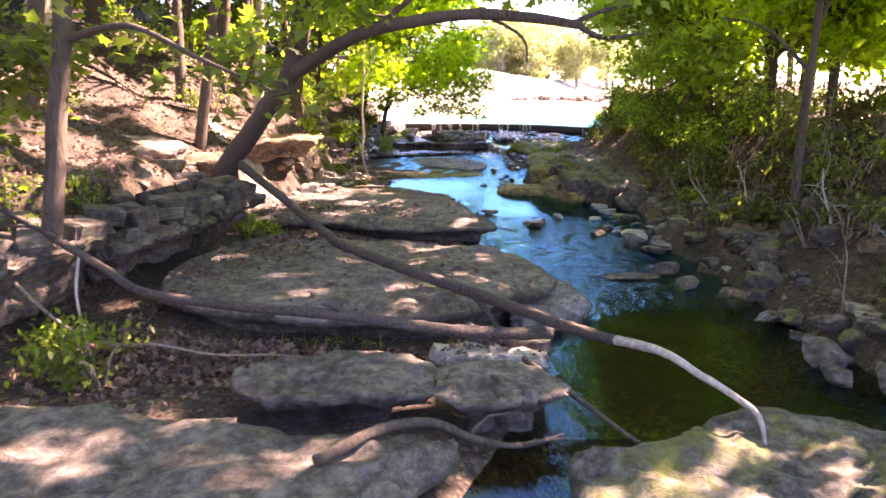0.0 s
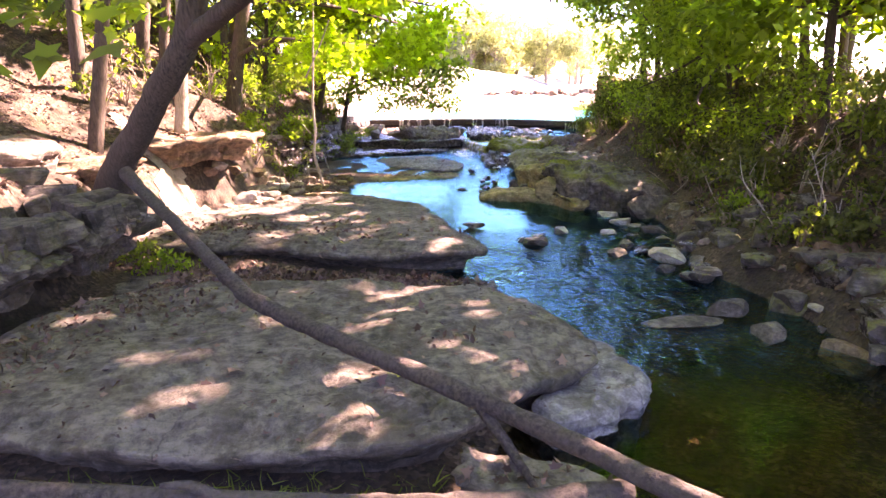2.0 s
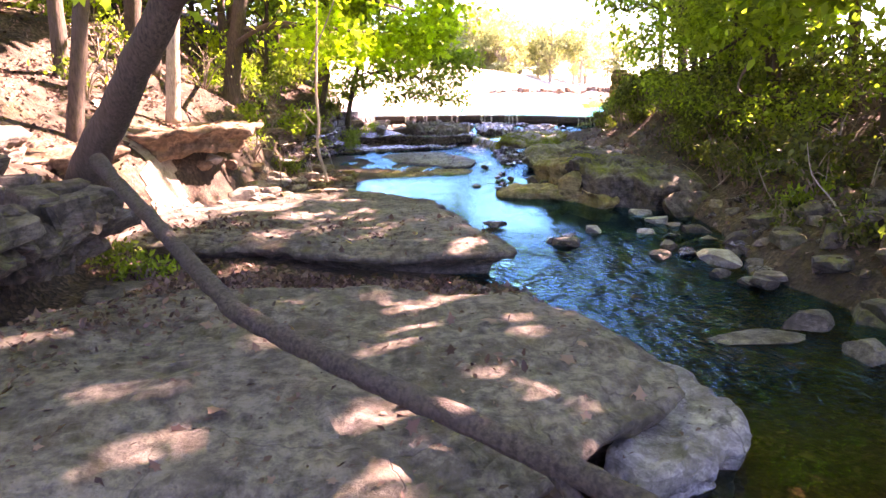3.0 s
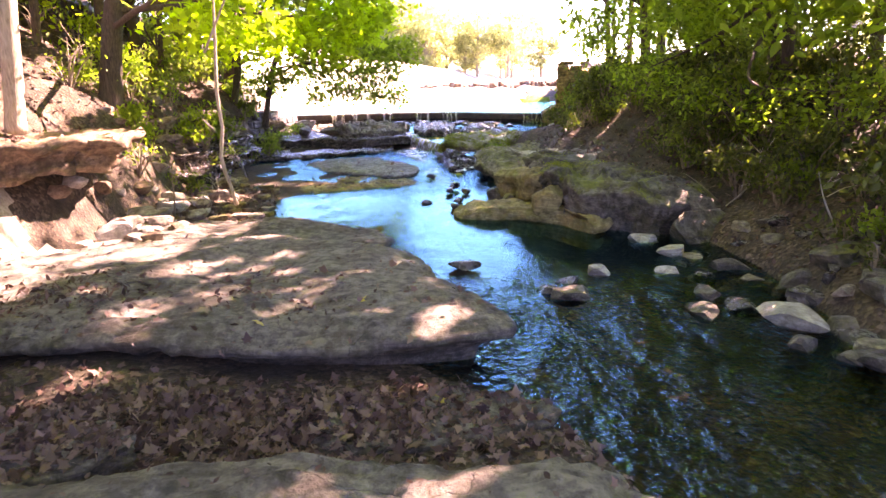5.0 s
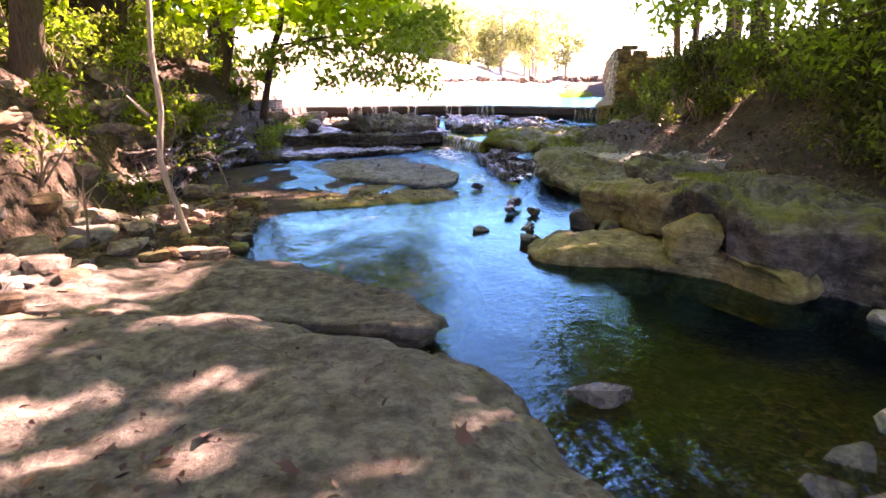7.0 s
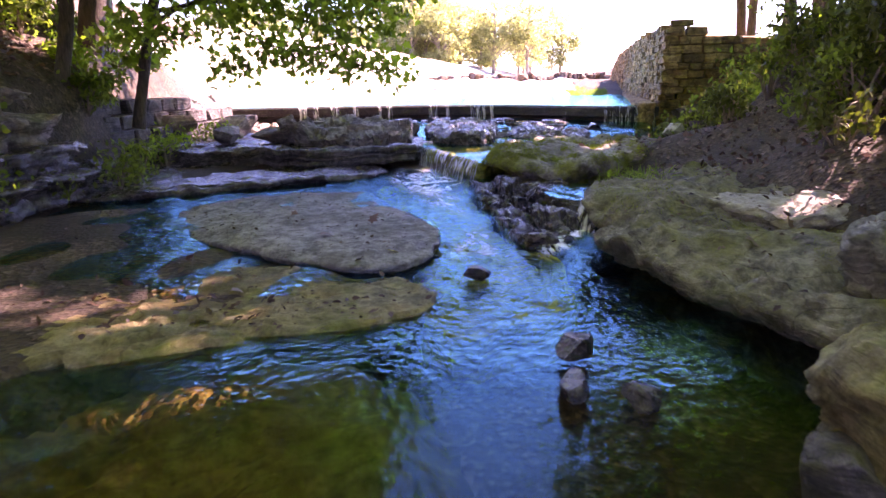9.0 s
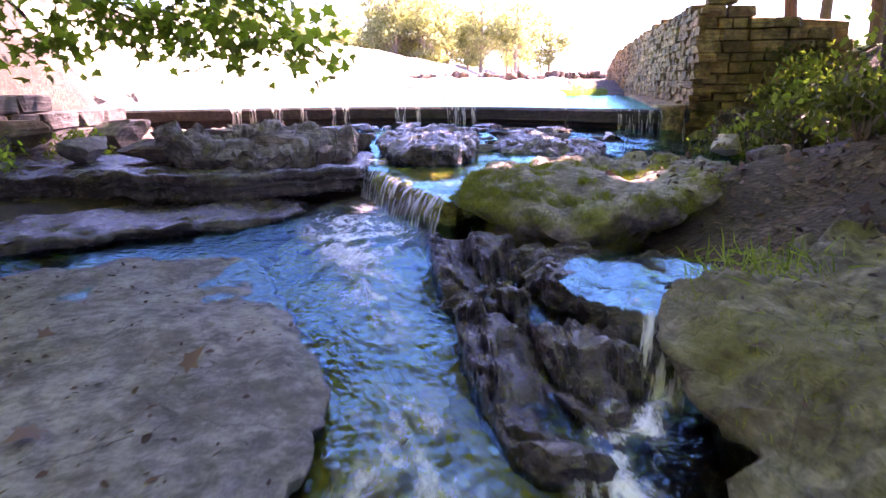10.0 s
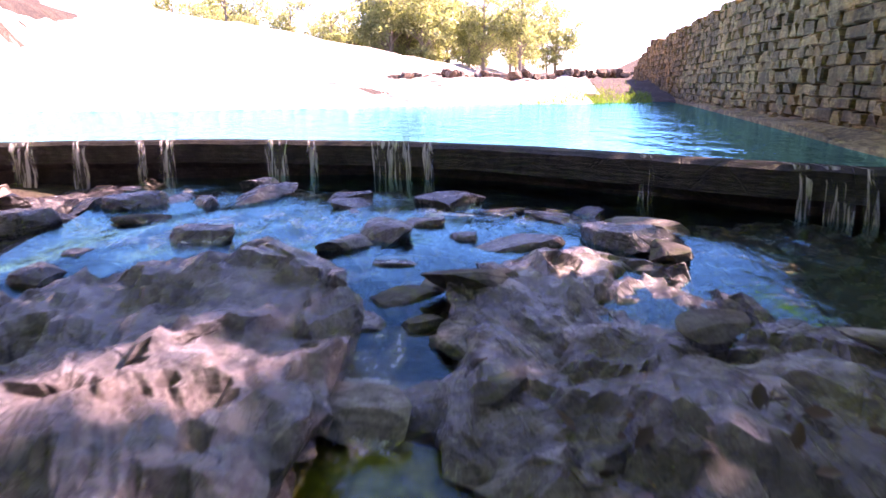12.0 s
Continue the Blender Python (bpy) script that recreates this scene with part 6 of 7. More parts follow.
# the leaning tree on the ledge, its long limb over the stream
tree("leaning_tree", [(-3.95, 11.75, 1.0), (-3.75, 11.45, 1.45), (-3.22, 11.0, 2.0), (-2.8, 10.6, 2.45), (-2.25, 10.15, 3.1), (-2.0, 10.0, 4.4), (-2.2, 10.2, 6.5), (-2.0, 10.3, 8.5)], [0.3, 0.19, 0.165, 0.155, 0.14, 0.11, 0.08, 0.04], BARK,
     [(-2.5, 10.5, 7.5), (-1.0, 9.5, 7.0), (-3.5, 11.5, 8.0), (-1.5, 12.0, 8.2), (-2.5, 9.0, 6.2), (0.4, 8.6, 5.6), (-1.0, 13.4, 7.4), (0.2, 8.3, 4.2), (1.0, 8.0, 4.1), (-0.9, 8.9, 4.0), (-1.9, 9.6, 3.9), (1.9, 8.0, 3.9), (-3.2, 10.8, 3.6), (-2.9, 11.4, 3.3)], [1.3, 1.1, 1.2, 1.1, 1.0, 0.8, 1.0, 0.55, 0.5, 0.5, 0.6, 0.4, 0.6, 0.5], 10500, LEAF, 0.15,
     [([(-2.3, 10.2, 2.95), (-1.75, 9.65, 3.2), (-1.04, 8.8, 3.45), (-0.3, 8.3, 3.56), (0.34, 8.0, 3.6), (1.01, 7.9, 3.55), (1.57, 7.9, 3.47)], [0.11, 0.095, 0.085, 0.075, 0.068, 0.06, 0.05]),
      ([(1.55, 7.9, 3.48), (1.7, 7.9, 3.38), (1.9, 7.88, 3.33), (2.3, 7.85, 3.38)], [0.045, 0.035, 0.028, 0.012]), ([(1.5, 7.9, 3.49), (1.8, 7.95, 3.62), (2.2, 8.0, 3.7)], [0.035, 0.025, 0.012]),
      ([(0.5, 8.0, 3.58), (0.85, 7.95, 3.4), (0.97, 7.95, 3.25), (0.98, 7.9, 3.05)], [0.022, 0.018, 0.014, 0.008]), ([(-0.9, 8.7, 3.47), (-0.5, 8.5, 3.75), (0.0, 8.3, 4.1)], [0.045, 0.035, 0.02]),
      ([(-2.0, 10.0, 4.4), (-1.0, 9.6, 5.4), (0.3, 8.7, 5.6)], [0.07, 0.05, 0.02]), ([(-2.1, 10.1, 5.6), (-3.0, 11, 7), (-3.5, 11.5, 8.0)], [0.06, 0.045, 0.02])],
     "leaning dark-barked tree with a long limb over the stream", 3, MAPLE)
# the near leafy tree at the ledge whose spray hangs by the path
tree("bank_tree", [(-4.2, 6.6, 0.9), (-3.96, 6.5, 1.4), (-3.76, 6.5, 2.5), (-3.56, 6.5, 3.6), (-3.5, 6.6, 6.0), (-3.6, 6.8, 8.5)], [0.13, 0.1, 0.09, 0.085, 0.06, 0.03], BARK,
     [(-3.0, 7.2, 3.2), (-2.2, 6.3, 3.2), (-1.7, 5.5, 2.75), (-1.3, 5.1, 2.7), (-2.6, 5.4, 3.0), (-4.6, 7.5, 3.0), (-3.6, 6.6, 6.5), (-2.6, 6.0, 6.2), (-4.5, 7.5, 7.2), (-3.8, 5.6, 3.2), (-4.4, 6.2, 2.4)], [0.55, 0.55, 0.42, 0.34, 0.5, 0.7, 1.1, 1.0, 1.1, 0.6, 0.45], 6200, LEAF_OLIVE, 0.13,
     [([(-3.6, 6.5, 3.2), (-2.8, 6.1, 3.3), (-2.0, 5.6, 3.0), (-1.3, 5.1, 2.75)], [0.035, 0.028, 0.018, 0.007]), ([(-3.7, 6.5, 2.8), (-4.3, 7.2, 3.1), (-4.7, 7.6, 3.2)], [0.03, 0.022, 0.01]), ([(-3.55, 6.5, 5), (-3.0, 6.2, 6.0), (-2.6, 6, 6.4)], [0.04, 0.03, 0.015])],
     "young maple on the ledge with broad hanging leaves", 5, MAPLE, twig=0.16, lie=0.7)
# sapling and the bright maple behind it
tree("sapling", [(-1.98, 17.5, 0.4), (-2.04, 17.45, 0.7), (-2.13, 17.4, 1.15), (-2.07, 17.4, 1.6), (-2.1, 17.4, 2.1), (-2.05, 17.4, 2.9), (-1.95, 17.3, 4.4)], [0.036, 0.03, 0.028, 0.028, 0.026, 0.022, 0.01], BARK_PALE,
     [(-2.2, 17.2, 4.2), (-1.6, 16.8, 3.8), (-2.8, 17.6, 3.9)], [0.7, 0.6, 0.6], 900, LEAF_BRIGHT, 0.12, [([(-2.17, 17.35, 1.55), (-2.3, 17.2, 1.75)], [0.02, 0.008]), ([(-2.2, 17.3, 2.7), (-1.8, 17.0, 3.4), (-1.6, 16.8, 3.8)], [0.02, 0.015, 0.008])], "thin pale crooked sapling on the sunny bank", 8, MAPLE)
tree("maple", [(-4.6, 20.5, 1.6), (-4.4, 20.4, 3.0), (-4.0, 20.2, 4.6), (-3.6, 20.2, 6.6), (-3.5, 20.4, 9.0)], [0.24, 0.19, 0.15, 0.11, 0.04], BARK,
     [(-2.3, 18.2, 3.4), (-1.4, 19.6, 3.3), (-0.6, 21.0, 3.5), (0.2, 22.6, 3.5), (-2.8, 20.6, 3.3), (-1.8, 22.2, 3.2), (-0.6, 24.0, 3.2), (0.8, 21.0, 4.4), (-0.8, 19.0, 4.6), (-2.4, 16.8, 4.6), (-3.4, 18.6, 4.4), (0.4, 24.6, 4.2), (-1.2, 22.0, 5.2), (-3.0, 21.0, 6.8), (-3.5, 19.0, 6.6), (-1.5, 20.5, 6.4), (-4.5, 21.5, 7.8), (-1.5, 24.0, 5.4), (-2.5, 23.0, 6.6), (-0.3, 22.5, 6.8), (-2.8, 18.0, 5.6), (-2.0, 25.5, 5.0), (-0.5, 26.0, 5.4), (-2.0, 27.4, 6.4), (-0.4, 28.2, 7.0), (0.4, 26.6, 6.4), (-1.4, 25.0, 7.6), (0.6, 24.8, 6.6), (-3.0, 28.6, 7.0), (0.2, 23.6, 8.0)],
     [0.8, 0.8, 0.8, 0.75, 0.8, 0.75, 0.7, 0.9, 0.95, 0.8, 0.8, 0.8, 0.9, 1.3, 1.2, 1.2, 1.3, 1.0, 1.1, 1.1, 1.0, 1.0, 1.0, 1.2, 1.2, 1.0, 1.3, 1.0, 1.2, 1.2], 40000, LEAF_BRIGHT, 0.15,
     [([(-4.2, 20.3, 3.6), (-2.8, 20.6, 3.7), (-1.4, 21.2, 3.6), (0.2, 22.6, 3.6)], [0.07, 0.055, 0.04, 0.015]), ([(-4.3, 20.3, 3.3), (-3.2, 19.0, 3.6), (-2.3, 18.2, 3.5)], [0.06, 0.04, 0.015]), ([(-4.0, 20.2, 4.6), (-2, 21.6, 4.6), (0.4, 24.4, 4.2)], [0.07, 0.05, 0.015]),
      ([(-4.0, 20.2, 4.6), (-2.0, 19.6, 4.8), (0.8, 21, 4.5)], [0.06, 0.045, 0.015])], "broad maple with sunlit yellow-green leaves over the pool", 11, MAPLE)
# trees by the falls
tree("slender_tree", [(-2.5, 27.4, 1.0), (-2.4, 27.5, 1.6), (-2.2, 27.5, 2.5), (-1.9, 27.4, 3.5), (-1.8, 27.4, 5.5)], [0.1, 0.085, 0.08, 0.07, 0.03], BARK,
     [(1.5, 26.6, 1.8), (1.05, 26.5, 1.95), (0.45, 26.6, 1.95), (-0.2, 26.8, 2.05), (-0.9, 26.7, 2.0), (1.25, 26.3, 2.45), (0.5, 26.2, 2.5), (-0.4, 26.2, 2.6), (1.4, 25.8, 3.1), (0.3, 25.6, 3.2), (-1.3, 27.0, 2.7), (0.8, 27.2, 3.0), (-2.0, 26.6, 2.4), (-2.6, 28.0, 2.2)],
     [0.3, 0.36, 0.4, 0.42, 0.42, 0.4, 0.5, 0.5, 0.6, 0.6, 0.6, 0.6, 0.5, 0.5], 3900, LEAF, 0.115,
     [([(-2.15, 27.5, 2.7), (-1.0, 27.0, 2.8), (0.2, 26.7, 2.5), (1.0, 26.6, 2.15), (1.55, 26.6, 1.8)], [0.035, 0.028, 0.018, 0.011, 0.004]), ([(-2.2, 27.5, 2.5), (-1.2, 26.6, 2.8), (0.2, 25.9, 2.9), (1.2, 25.6, 3.1)], [0.035, 0.025, 0.016, 0.006]), ([(-1.2, 27.0, 2.75), (-0.6, 26.8, 2.3), (0.2, 26.6, 2.0)], [0.02, 0.013, 0.005])],
     "slender tree whose leafy sprays hang before the falls", 13, MAPLE, twig=0.17, lie=0.45)
tree("slender_tree", [(-3.3, 26.5, 1.3), (-3.15, 26.7, 2.1), (-3.0, 26.7, 3.2), (-3.0, 26.6, 6.0)], [0.12, 0.1, 0.09, 0.04], BARK, [(-2.6, 26.2, 4.8), (-3.4, 27.0, 5.5), (-1.8, 25.6, 4.4), (-3.2, 25.4, 5.0), (-0.8, 28.2, 3.8), (0.1, 29.4, 4.1), (-1.6, 29.0, 3.9), (0.6, 28.4, 4.5), (-0.5, 30.6, 4.7), (-2.0, 30.6, 4.7), (-1.2, 27.6, 4.6)], [0.9, 1.0, 0.8, 0.9, 0.6, 0.6, 0.7, 0.6, 0.8, 0.9, 0.8], 5200, LEAF, 0.14,
     [([(-3.0, 26.7, 3.4), (-1.8, 28.2, 4.0), (-0.2, 29.2, 4.3), (0.5, 28.8, 4.5)], [0.05, 0.035, 0.02, 0.008]), ([(-3.0, 26.7, 3.2), (-2.4, 26.0, 4.2), (-1.8, 25.6, 4.4)], [0.05, 0.03, 0.012])], "slender dark tree on the stone bank", 14, MAPLE)
# added tree: its high unseen crown keeps sun off the slope and block wall
auto_tree("overhanging_tree", (-3.9, 29.2, 1.5), 11, 0.2, BARK, LEAF, 33, 7000, 0.2, "tall leaning tree added to shade the wooded bank", spread=3.6, low=0.42, lean=(2.6, -0.6), crown_n=16)
tree("canopy_tree", [(-4.6, 32.4, 1.8), (-4.2, 32.2, 4.5), (-3.4, 31.8, 7.5), (-2.6, 31.5, 11.0)], [0.26, 0.2, 0.15, 0.05], BARK,
     [(-2.6, 31.0, 5.6), (-1.4, 32.0, 6.2), (-0.4, 30.6, 6.4), (0.6, 31.4, 6.8), (1.0, 33.2, 7.4), (-0.2, 33.6, 7.6), (-1.6, 34.0, 7.2), (-3.2, 33.4, 7.6), (0.9, 32.2, 8.8), (-0.6, 31.8, 9.2), (-2.2, 31.6, 9.6), (-3.8, 31.2, 9.4), (0.3, 34.4, 9.8), (-1.4, 33.6, 11.0), (-3.0, 32.6, 11.4), (0.2, 31.8, 11.2), (-4.8, 33.4, 9.0), (-5.2, 31.6, 7.4)],
     [1.0, 1.0, 0.9, 0.9, 0.9, 1.0, 1.1, 1.1, 1.1, 1.2, 1.2, 1.2, 1.1, 1.3, 1.3, 1.2, 1.3, 1.3], 15000, LEAF_BRIGHT, 0.2,
     [([(-4.2, 32.2, 4.5), (-2.4, 31.8, 6.0), (-0.4, 31.2, 6.6), (0.7, 31.6, 6.9)], [0.1, 0.07, 0.045, 0.015]), ([(-3.6, 31.9, 7.0), (-1.8, 32.8, 7.8), (0.2, 33.8, 8.2)], [0.09, 0.06, 0.02]), ([(-3.2, 31.7, 8.5), (-1.4, 32.0, 9.6), (0.3, 32.0, 10.8)], [0.07, 0.05, 0.02])],
     "tall maple whose high boughs reach over the dam", 17, MAPLE)
# pale trunk above the gully
auto_tree("pale_tree", (-4.7, 16.8, 1.95), 8.0, 0.11, BARK_PALE, LEAF, 15, 1700, 0.16, "pale-barked tree at the head of the gully", spread=2.0, low=0.6, lean=(0.5, 0.2))
# the woods on the slope
WOODS = [(-7.5, 12.5, 11, 0.2), (-8.5, 17.0, 12, 0.22), (-6.4, 19.5, 10, 0.16), (-7.2, 23.0, 11, 0.2), (-10.5, 14.5, 12, 0.24), (-11.5, 20.5, 12, 0.24), (-10, 26.5, 12, 0.22), (-9.0, 8.5, 11, 0.2), (-14, 17, 13, 0.25), (-15, 24, 13, 0.25), (-13, 10, 12, 0.22), (-6.3, 16.2, 9, 0.12), (-9.5, 22.5, 10, 0.14), (-12.5, 28, 11, 0.2), (-17, 13, 13, 0.24), (-18, 21, 13, 0.24), (-6.5, 3.5, 11, 0.2), (-10, 3, 12, 0.2), (-5.4, 25.6, 9, 0.13), (-5.2, 29.6, 9, 0.14), (-7.2, 31.0, 10, 0.18), (-5.2, 22.6, 8, 0.11), (-8.5, 28.5, 11, 0.18), (-6.2, 33.5, 9, 0.14)]
for i, (x, y, h, rad) in enumerate(WOODS):
    auto_tree("woodland_tree", (x, y, on_ground(x, y)), h, rad, BARK if i % 4 else BARK_PALE, LEAF, 40 + i, 7500 if y > 22 else 6500, 0.28, "tall woodland tree on the leafy slope", spread=3.0, low=0.38, lean=(random.Random(i).uniform(-0.3, 1.4), random.Random(i + 9).uniform(-0.6, 0.6)), group="slope woods")
# young growth under the woods
for i, (x, y, h) in enumerate(((-6.8, 25.0, 6.5), (-8.6, 25.8, 7), (-6.0, 21.2, 6), (-5.4, 27.6, 6), (-7.6, 20.6, 7), (-4.6, 24.2, 5.5), (-6.6, 29.4, 6.5), (-4.9, 31.4, 5.5), (-7.8, 33.0, 7))):
    auto_tree("young_tree", (x, y, on_ground(x, y)), h, 0.07, BARK, (LEAF_OLIVE, LEAF)[i % 2], 140 + i, 3200, 0.19, "young leafy tree under the slope woods", spread=1.9, low=0.12, lean=(0.3, 0.1), group="young growth", crown_n=12)
# right bank
tree("bank_tree", [(5.3, 9.6, 0.3), (5.22, 9.6, 1.2), (5.2, 9.6, 2.4), (5.25, 9.65, 4.0), (5.3, 9.7, 7.0)], [0.075, 0.062, 0.058, 0.05, 0.02], BARK, [(5.2, 9.8, 5.0), (4.6, 9.6, 4.4), (6.0, 10.2, 5.2), (5.4, 9.4, 6.4), (4.2, 10.4, 3.6), (4.6, 9.8, 6.0)], [0.9, 0.7, 0.9, 0.9, 0.6, 0.8], 2000, LEAF, 0.13,
     [([(5.2, 9.6, 3), (4.6, 9.8, 3.6), (4.2, 10.4, 3.8)], [0.035, 0.025, 0.01]), ([(5.25, 9.65, 3.6), (5.8, 10.0, 4.6), (6.1, 10.2, 5.3)], [0.035, 0.025, 0.01])], "slim straight tree on the muddy bank", 16)
tree("bank_maple", [(7.0, 17.2, 1.8), (6.7, 17.0, 2.8), (6.3, 16.8, 4.2), (6.1, 16.6, 6.0), (6.2, 16.6, 8.0)], [0.1, 0.08, 0.07, 0.05, 0.02], BARK,
     [(5.3, 16.6, 2.0), (5.7, 15.2, 1.8), (5.1, 18.0, 2.3), (5.9, 14.0, 1.9), (5.4, 17.4, 3.1), (6.2, 15.5, 3.2), (5.2, 19.4, 2.7), (6.1, 13.0, 2.5), (5.0, 16.0, 3.8), (6.4, 18.6, 3.4), (5.8, 16.8, 5.2), (5.0, 17.6, 5.4), (6.8, 15.6, 6.0), (5.6, 18.4, 6.6), (6.2, 16.4, 7.6)],
     [0.55, 0.6, 0.55, 0.55, 0.7, 0.7, 0.6, 0.6, 0.7, 0.8, 0.9, 0.8, 0.9, 0.9, 1.0], 10500, LEAF, 0.09,
     [([(6.6, 16.95, 3.0), (6.0, 16.4, 2.6), (5.5, 15.6, 2.1), (5.8, 14.2, 2.0)], [0.04, 0.03, 0.02, 0.008]), ([(6.5, 16.9, 3.4), (5.7, 17.2, 2.8), (5.1, 18.0, 2.4)], [0.04, 0.025, 0.008]), ([(6.3, 16.8, 4.2), (5.6, 16.6, 4.4), (5.0, 16.0, 4.0)], [0.035, 0.025, 0.008])],
     "leafy maple drooping from the bank over the boulders", 18, OVAL, twig=0.2, lie=0.6)
# high boughs that close over both banks
HIGH = [(-5.6, 6.0, 13, -0.6), (-5.2, 14.0, 13, 2.2), (-5.8, 19.0, 14, 2.6), (-5.6, 24.0, 14, 2.8), (-6.2, 10.0, 14, 2.4), (8.2, 8.4, 13, -1.2), (8.8, 12.6, 14, -1.2), (9.0, 16.8, 14, -1.0), (9.6, 21.4, 14, -1.0), (8.0, 4.0, 13, -1.4), (-5.4, 1.0, 13, 2.0), (11.4, 26.6, 14, -1.4), (12.8, 30.6, 15, -1.2), (9.8, 24.4, 13, -1.0)]
for i, (x, y, h, reach) in enumerate(HIGH):
    auto_tree("tall_tree", (x, y, on_ground(x, y)), h, 0.1 if x < 0 else 0.08, BARK, (LEAF, LEAF_BRIGHT)[i % 2], 170 + i, 8500, 0.28, "tall tree whose crown closes over the creek", spread=4.0, low=0.5, lean=(reach, 0.2), group="tall trees", crown_n=18)
RIGHT = [(6.6, 13.4, 10, 0.12), (7.8, 16.0, 7, 0.14), (6.9, 18.8, 6, 0.12), (8.6, 20.6, 7, 0.16), (7.6, 23.4, 9, 0.14), (9.2, 25.6, 14, 0.16), (9.5, 17.5, 8, 0.14), (10.6, 29.4, 16, 0.18), (8.2, 11.2, 11, 0.12), (10.8, 22.0, 10, 0.15), (12.6, 32.5, 18, 0.2), (7.2, 9.0, 9, 0.1), (8.7, 27.8, 9, 0.1), (12.5, 26.0, 15, 0.16), (7.4, 5.5, 9, 0.12), (14.5, 36.5, 18, 0.2), (9.5, 13.8, 11, 0.14), (15.5, 30, 13, 0.2), (10.2, 31.8, 16, 0.16), (12.4, 35.0, 18, 0.18), (6.6, 16.4, 10, 0.13), (7.0, 12.0, 11, 0.12), (8.6, 9.6, 8, 0.1), (9.6, 7.2, 8, 0.1), (9.0, 12.4, 8, 0.1), (10.8, 9.4, 8, 0.1)]
for i, (x, y, h, rad) in enumerate(RIGHT):
    auto_tree("bank_tree", (x, y, on_ground(x, y)), h * (1.25 if h < 10 else 1.0), rad * 0.62, BARK, (LEAF, LEAF_BRIGHT)[i % 2], 80 + i, 10500 if h < 13 else 10000, 0.19 if h < 13 else 0.23, "slim tree in the thicket on the bank", spread=2.3 if h < 13 else 3.2, low=0.12 if h < 13 else 0.25, lean=(random.Random(i).uniform(-1.0, 0.2), 0.2), group="bank thicket", crown_n=17)


def shrub(at, radius, seed, leaf, count, size=0.09, label="tangled green shrub on the bank"):
    rd = random.Random(seed)
    root = tagged(empty("shrub", at), label, "shrub", "bank shrubs")
    cs = []
    for i in range(7):
        a = rd.uniform(0, 6.28)
        e = Vector(at) + Vector((math.cos(a) * radius * rd.uniform(0.2, 0.9), math.sin(a) * radius * rd.uniform(0.2, 0.9), radius * rd.uniform(0.3, 1.2)))
        under(root, stem("stem", [Vector(at) - Vector((0, 0, 0.1)), Vector(at).lerp(e, 0.5) + Vector((rd.uniform(-0.1, 0.1), rd.uniform(-0.1, 0.1), 0.1)), e], [0.018, 0.012, 0.005], TWIG, root, sides=5, seed=seed))
        cs.append(e)
    under(root, leaf_cloud("foliage", clumped(cs, [radius * 0.45] * 7, count, seed, 0.12 * radius + 0.05), size, leaf, root, OVAL, seed, 0.35))
    return root


SHRUBS = [(5.0, 12.2, 0.8), (5.3, 13.4, 0.9), (5.6, 15.6, 1.0), (6.2, 16.8, 1.1), (6.6, 19.5, 1.0), (6.4, 21.5, 0.9), (6.8, 23.6, 0.9), (7.4, 25.2, 0.8), (5.6, 10.8, 0.7), (6.4, 11.8, 0.9), (7.2, 14.6, 1.1), (7.5, 17.8, 1.1), (8.0, 29.2, 0.7), (8.6, 26.8, 0.8), (6.2, 22.6, 0.8), (6.6, 24.6, 0.6), (7.2, 26.4, 0.7), (7.9, 27.6, 0.8), (8.4, 24.0, 1.0), (8.8, 29.6, 0.9), (9.6, 27.6, 1.0), (8.2, 20.6, 1.0), (7.0, 16.4, 1.0), (8.6, 18.6, 1.1), (4.8, 10.2, 0.5), (5.1, 11.4, 0.6), (5.7, 9.0, 0.6), (6.2, 9.8, 0.8), (5.0, 7.4, 0.5), (5.6, 6.2, 0.7), (6.6, 8.2, 0.9), (7.0, 10.6, 0.9), (5.2, 8.2, 0.6), (6.0, 7.0, 0.7), (9.4, 30.2, 0.8), (6.9, 20.4, 0.8), (5.8, 18.2, 0.7), (7.8, 22.2, 0.9)]
for i, (x, y, rad) in enumerate(SHRUBS):
    if x < 6.0 and i % 3:
        continue
    shrub((x, y, on_ground(x, y)), rad * (0.8 if y < 23 else 0.65), 200 + i, (LEAF_SHADE, LEAF_OLIVE)[i % 2], int(700 * rad + 150), 0.1)
for i, (x, y, rad) in enumerate([(-3.4, 5.5, 0.38), (-3.0, 5.3, 0.3), (-3.7, 5.9, 0.3), (-4.6, 8.2, 0.4), (-3.1, 10.9, 0.25), (-3.5, 11.2, 0.22), (-4.8, 7.0, 0.5), (-3.2, 19.8, 0.4), (-3.6, 18.2, 0.5), (-2.9, 24.6, 0.4), (-4.0, 22.4, 0.6), (-4.8, 19.2, 0.7), (-2.6, 28.8, 0.4), (-2.35, 26.6, 0.45), (-2.2, 27.6, 0.4), (-2.3, 25.6, 0.4), (-3.0, 23.6, 0.5), (-3.2, 21.6, 0.5), (-1.9, 29.6, 0.4)]):
    z = 1.15 if i in (3, 6) else on_ground(x, y)
    shrub((x, y, z), rad, 240 + i, (LEAF, LEAF_OLIVE)[i % 2], int(500 * rad + 120), 0.075, "low leafy undergrowth at the rock ledge")

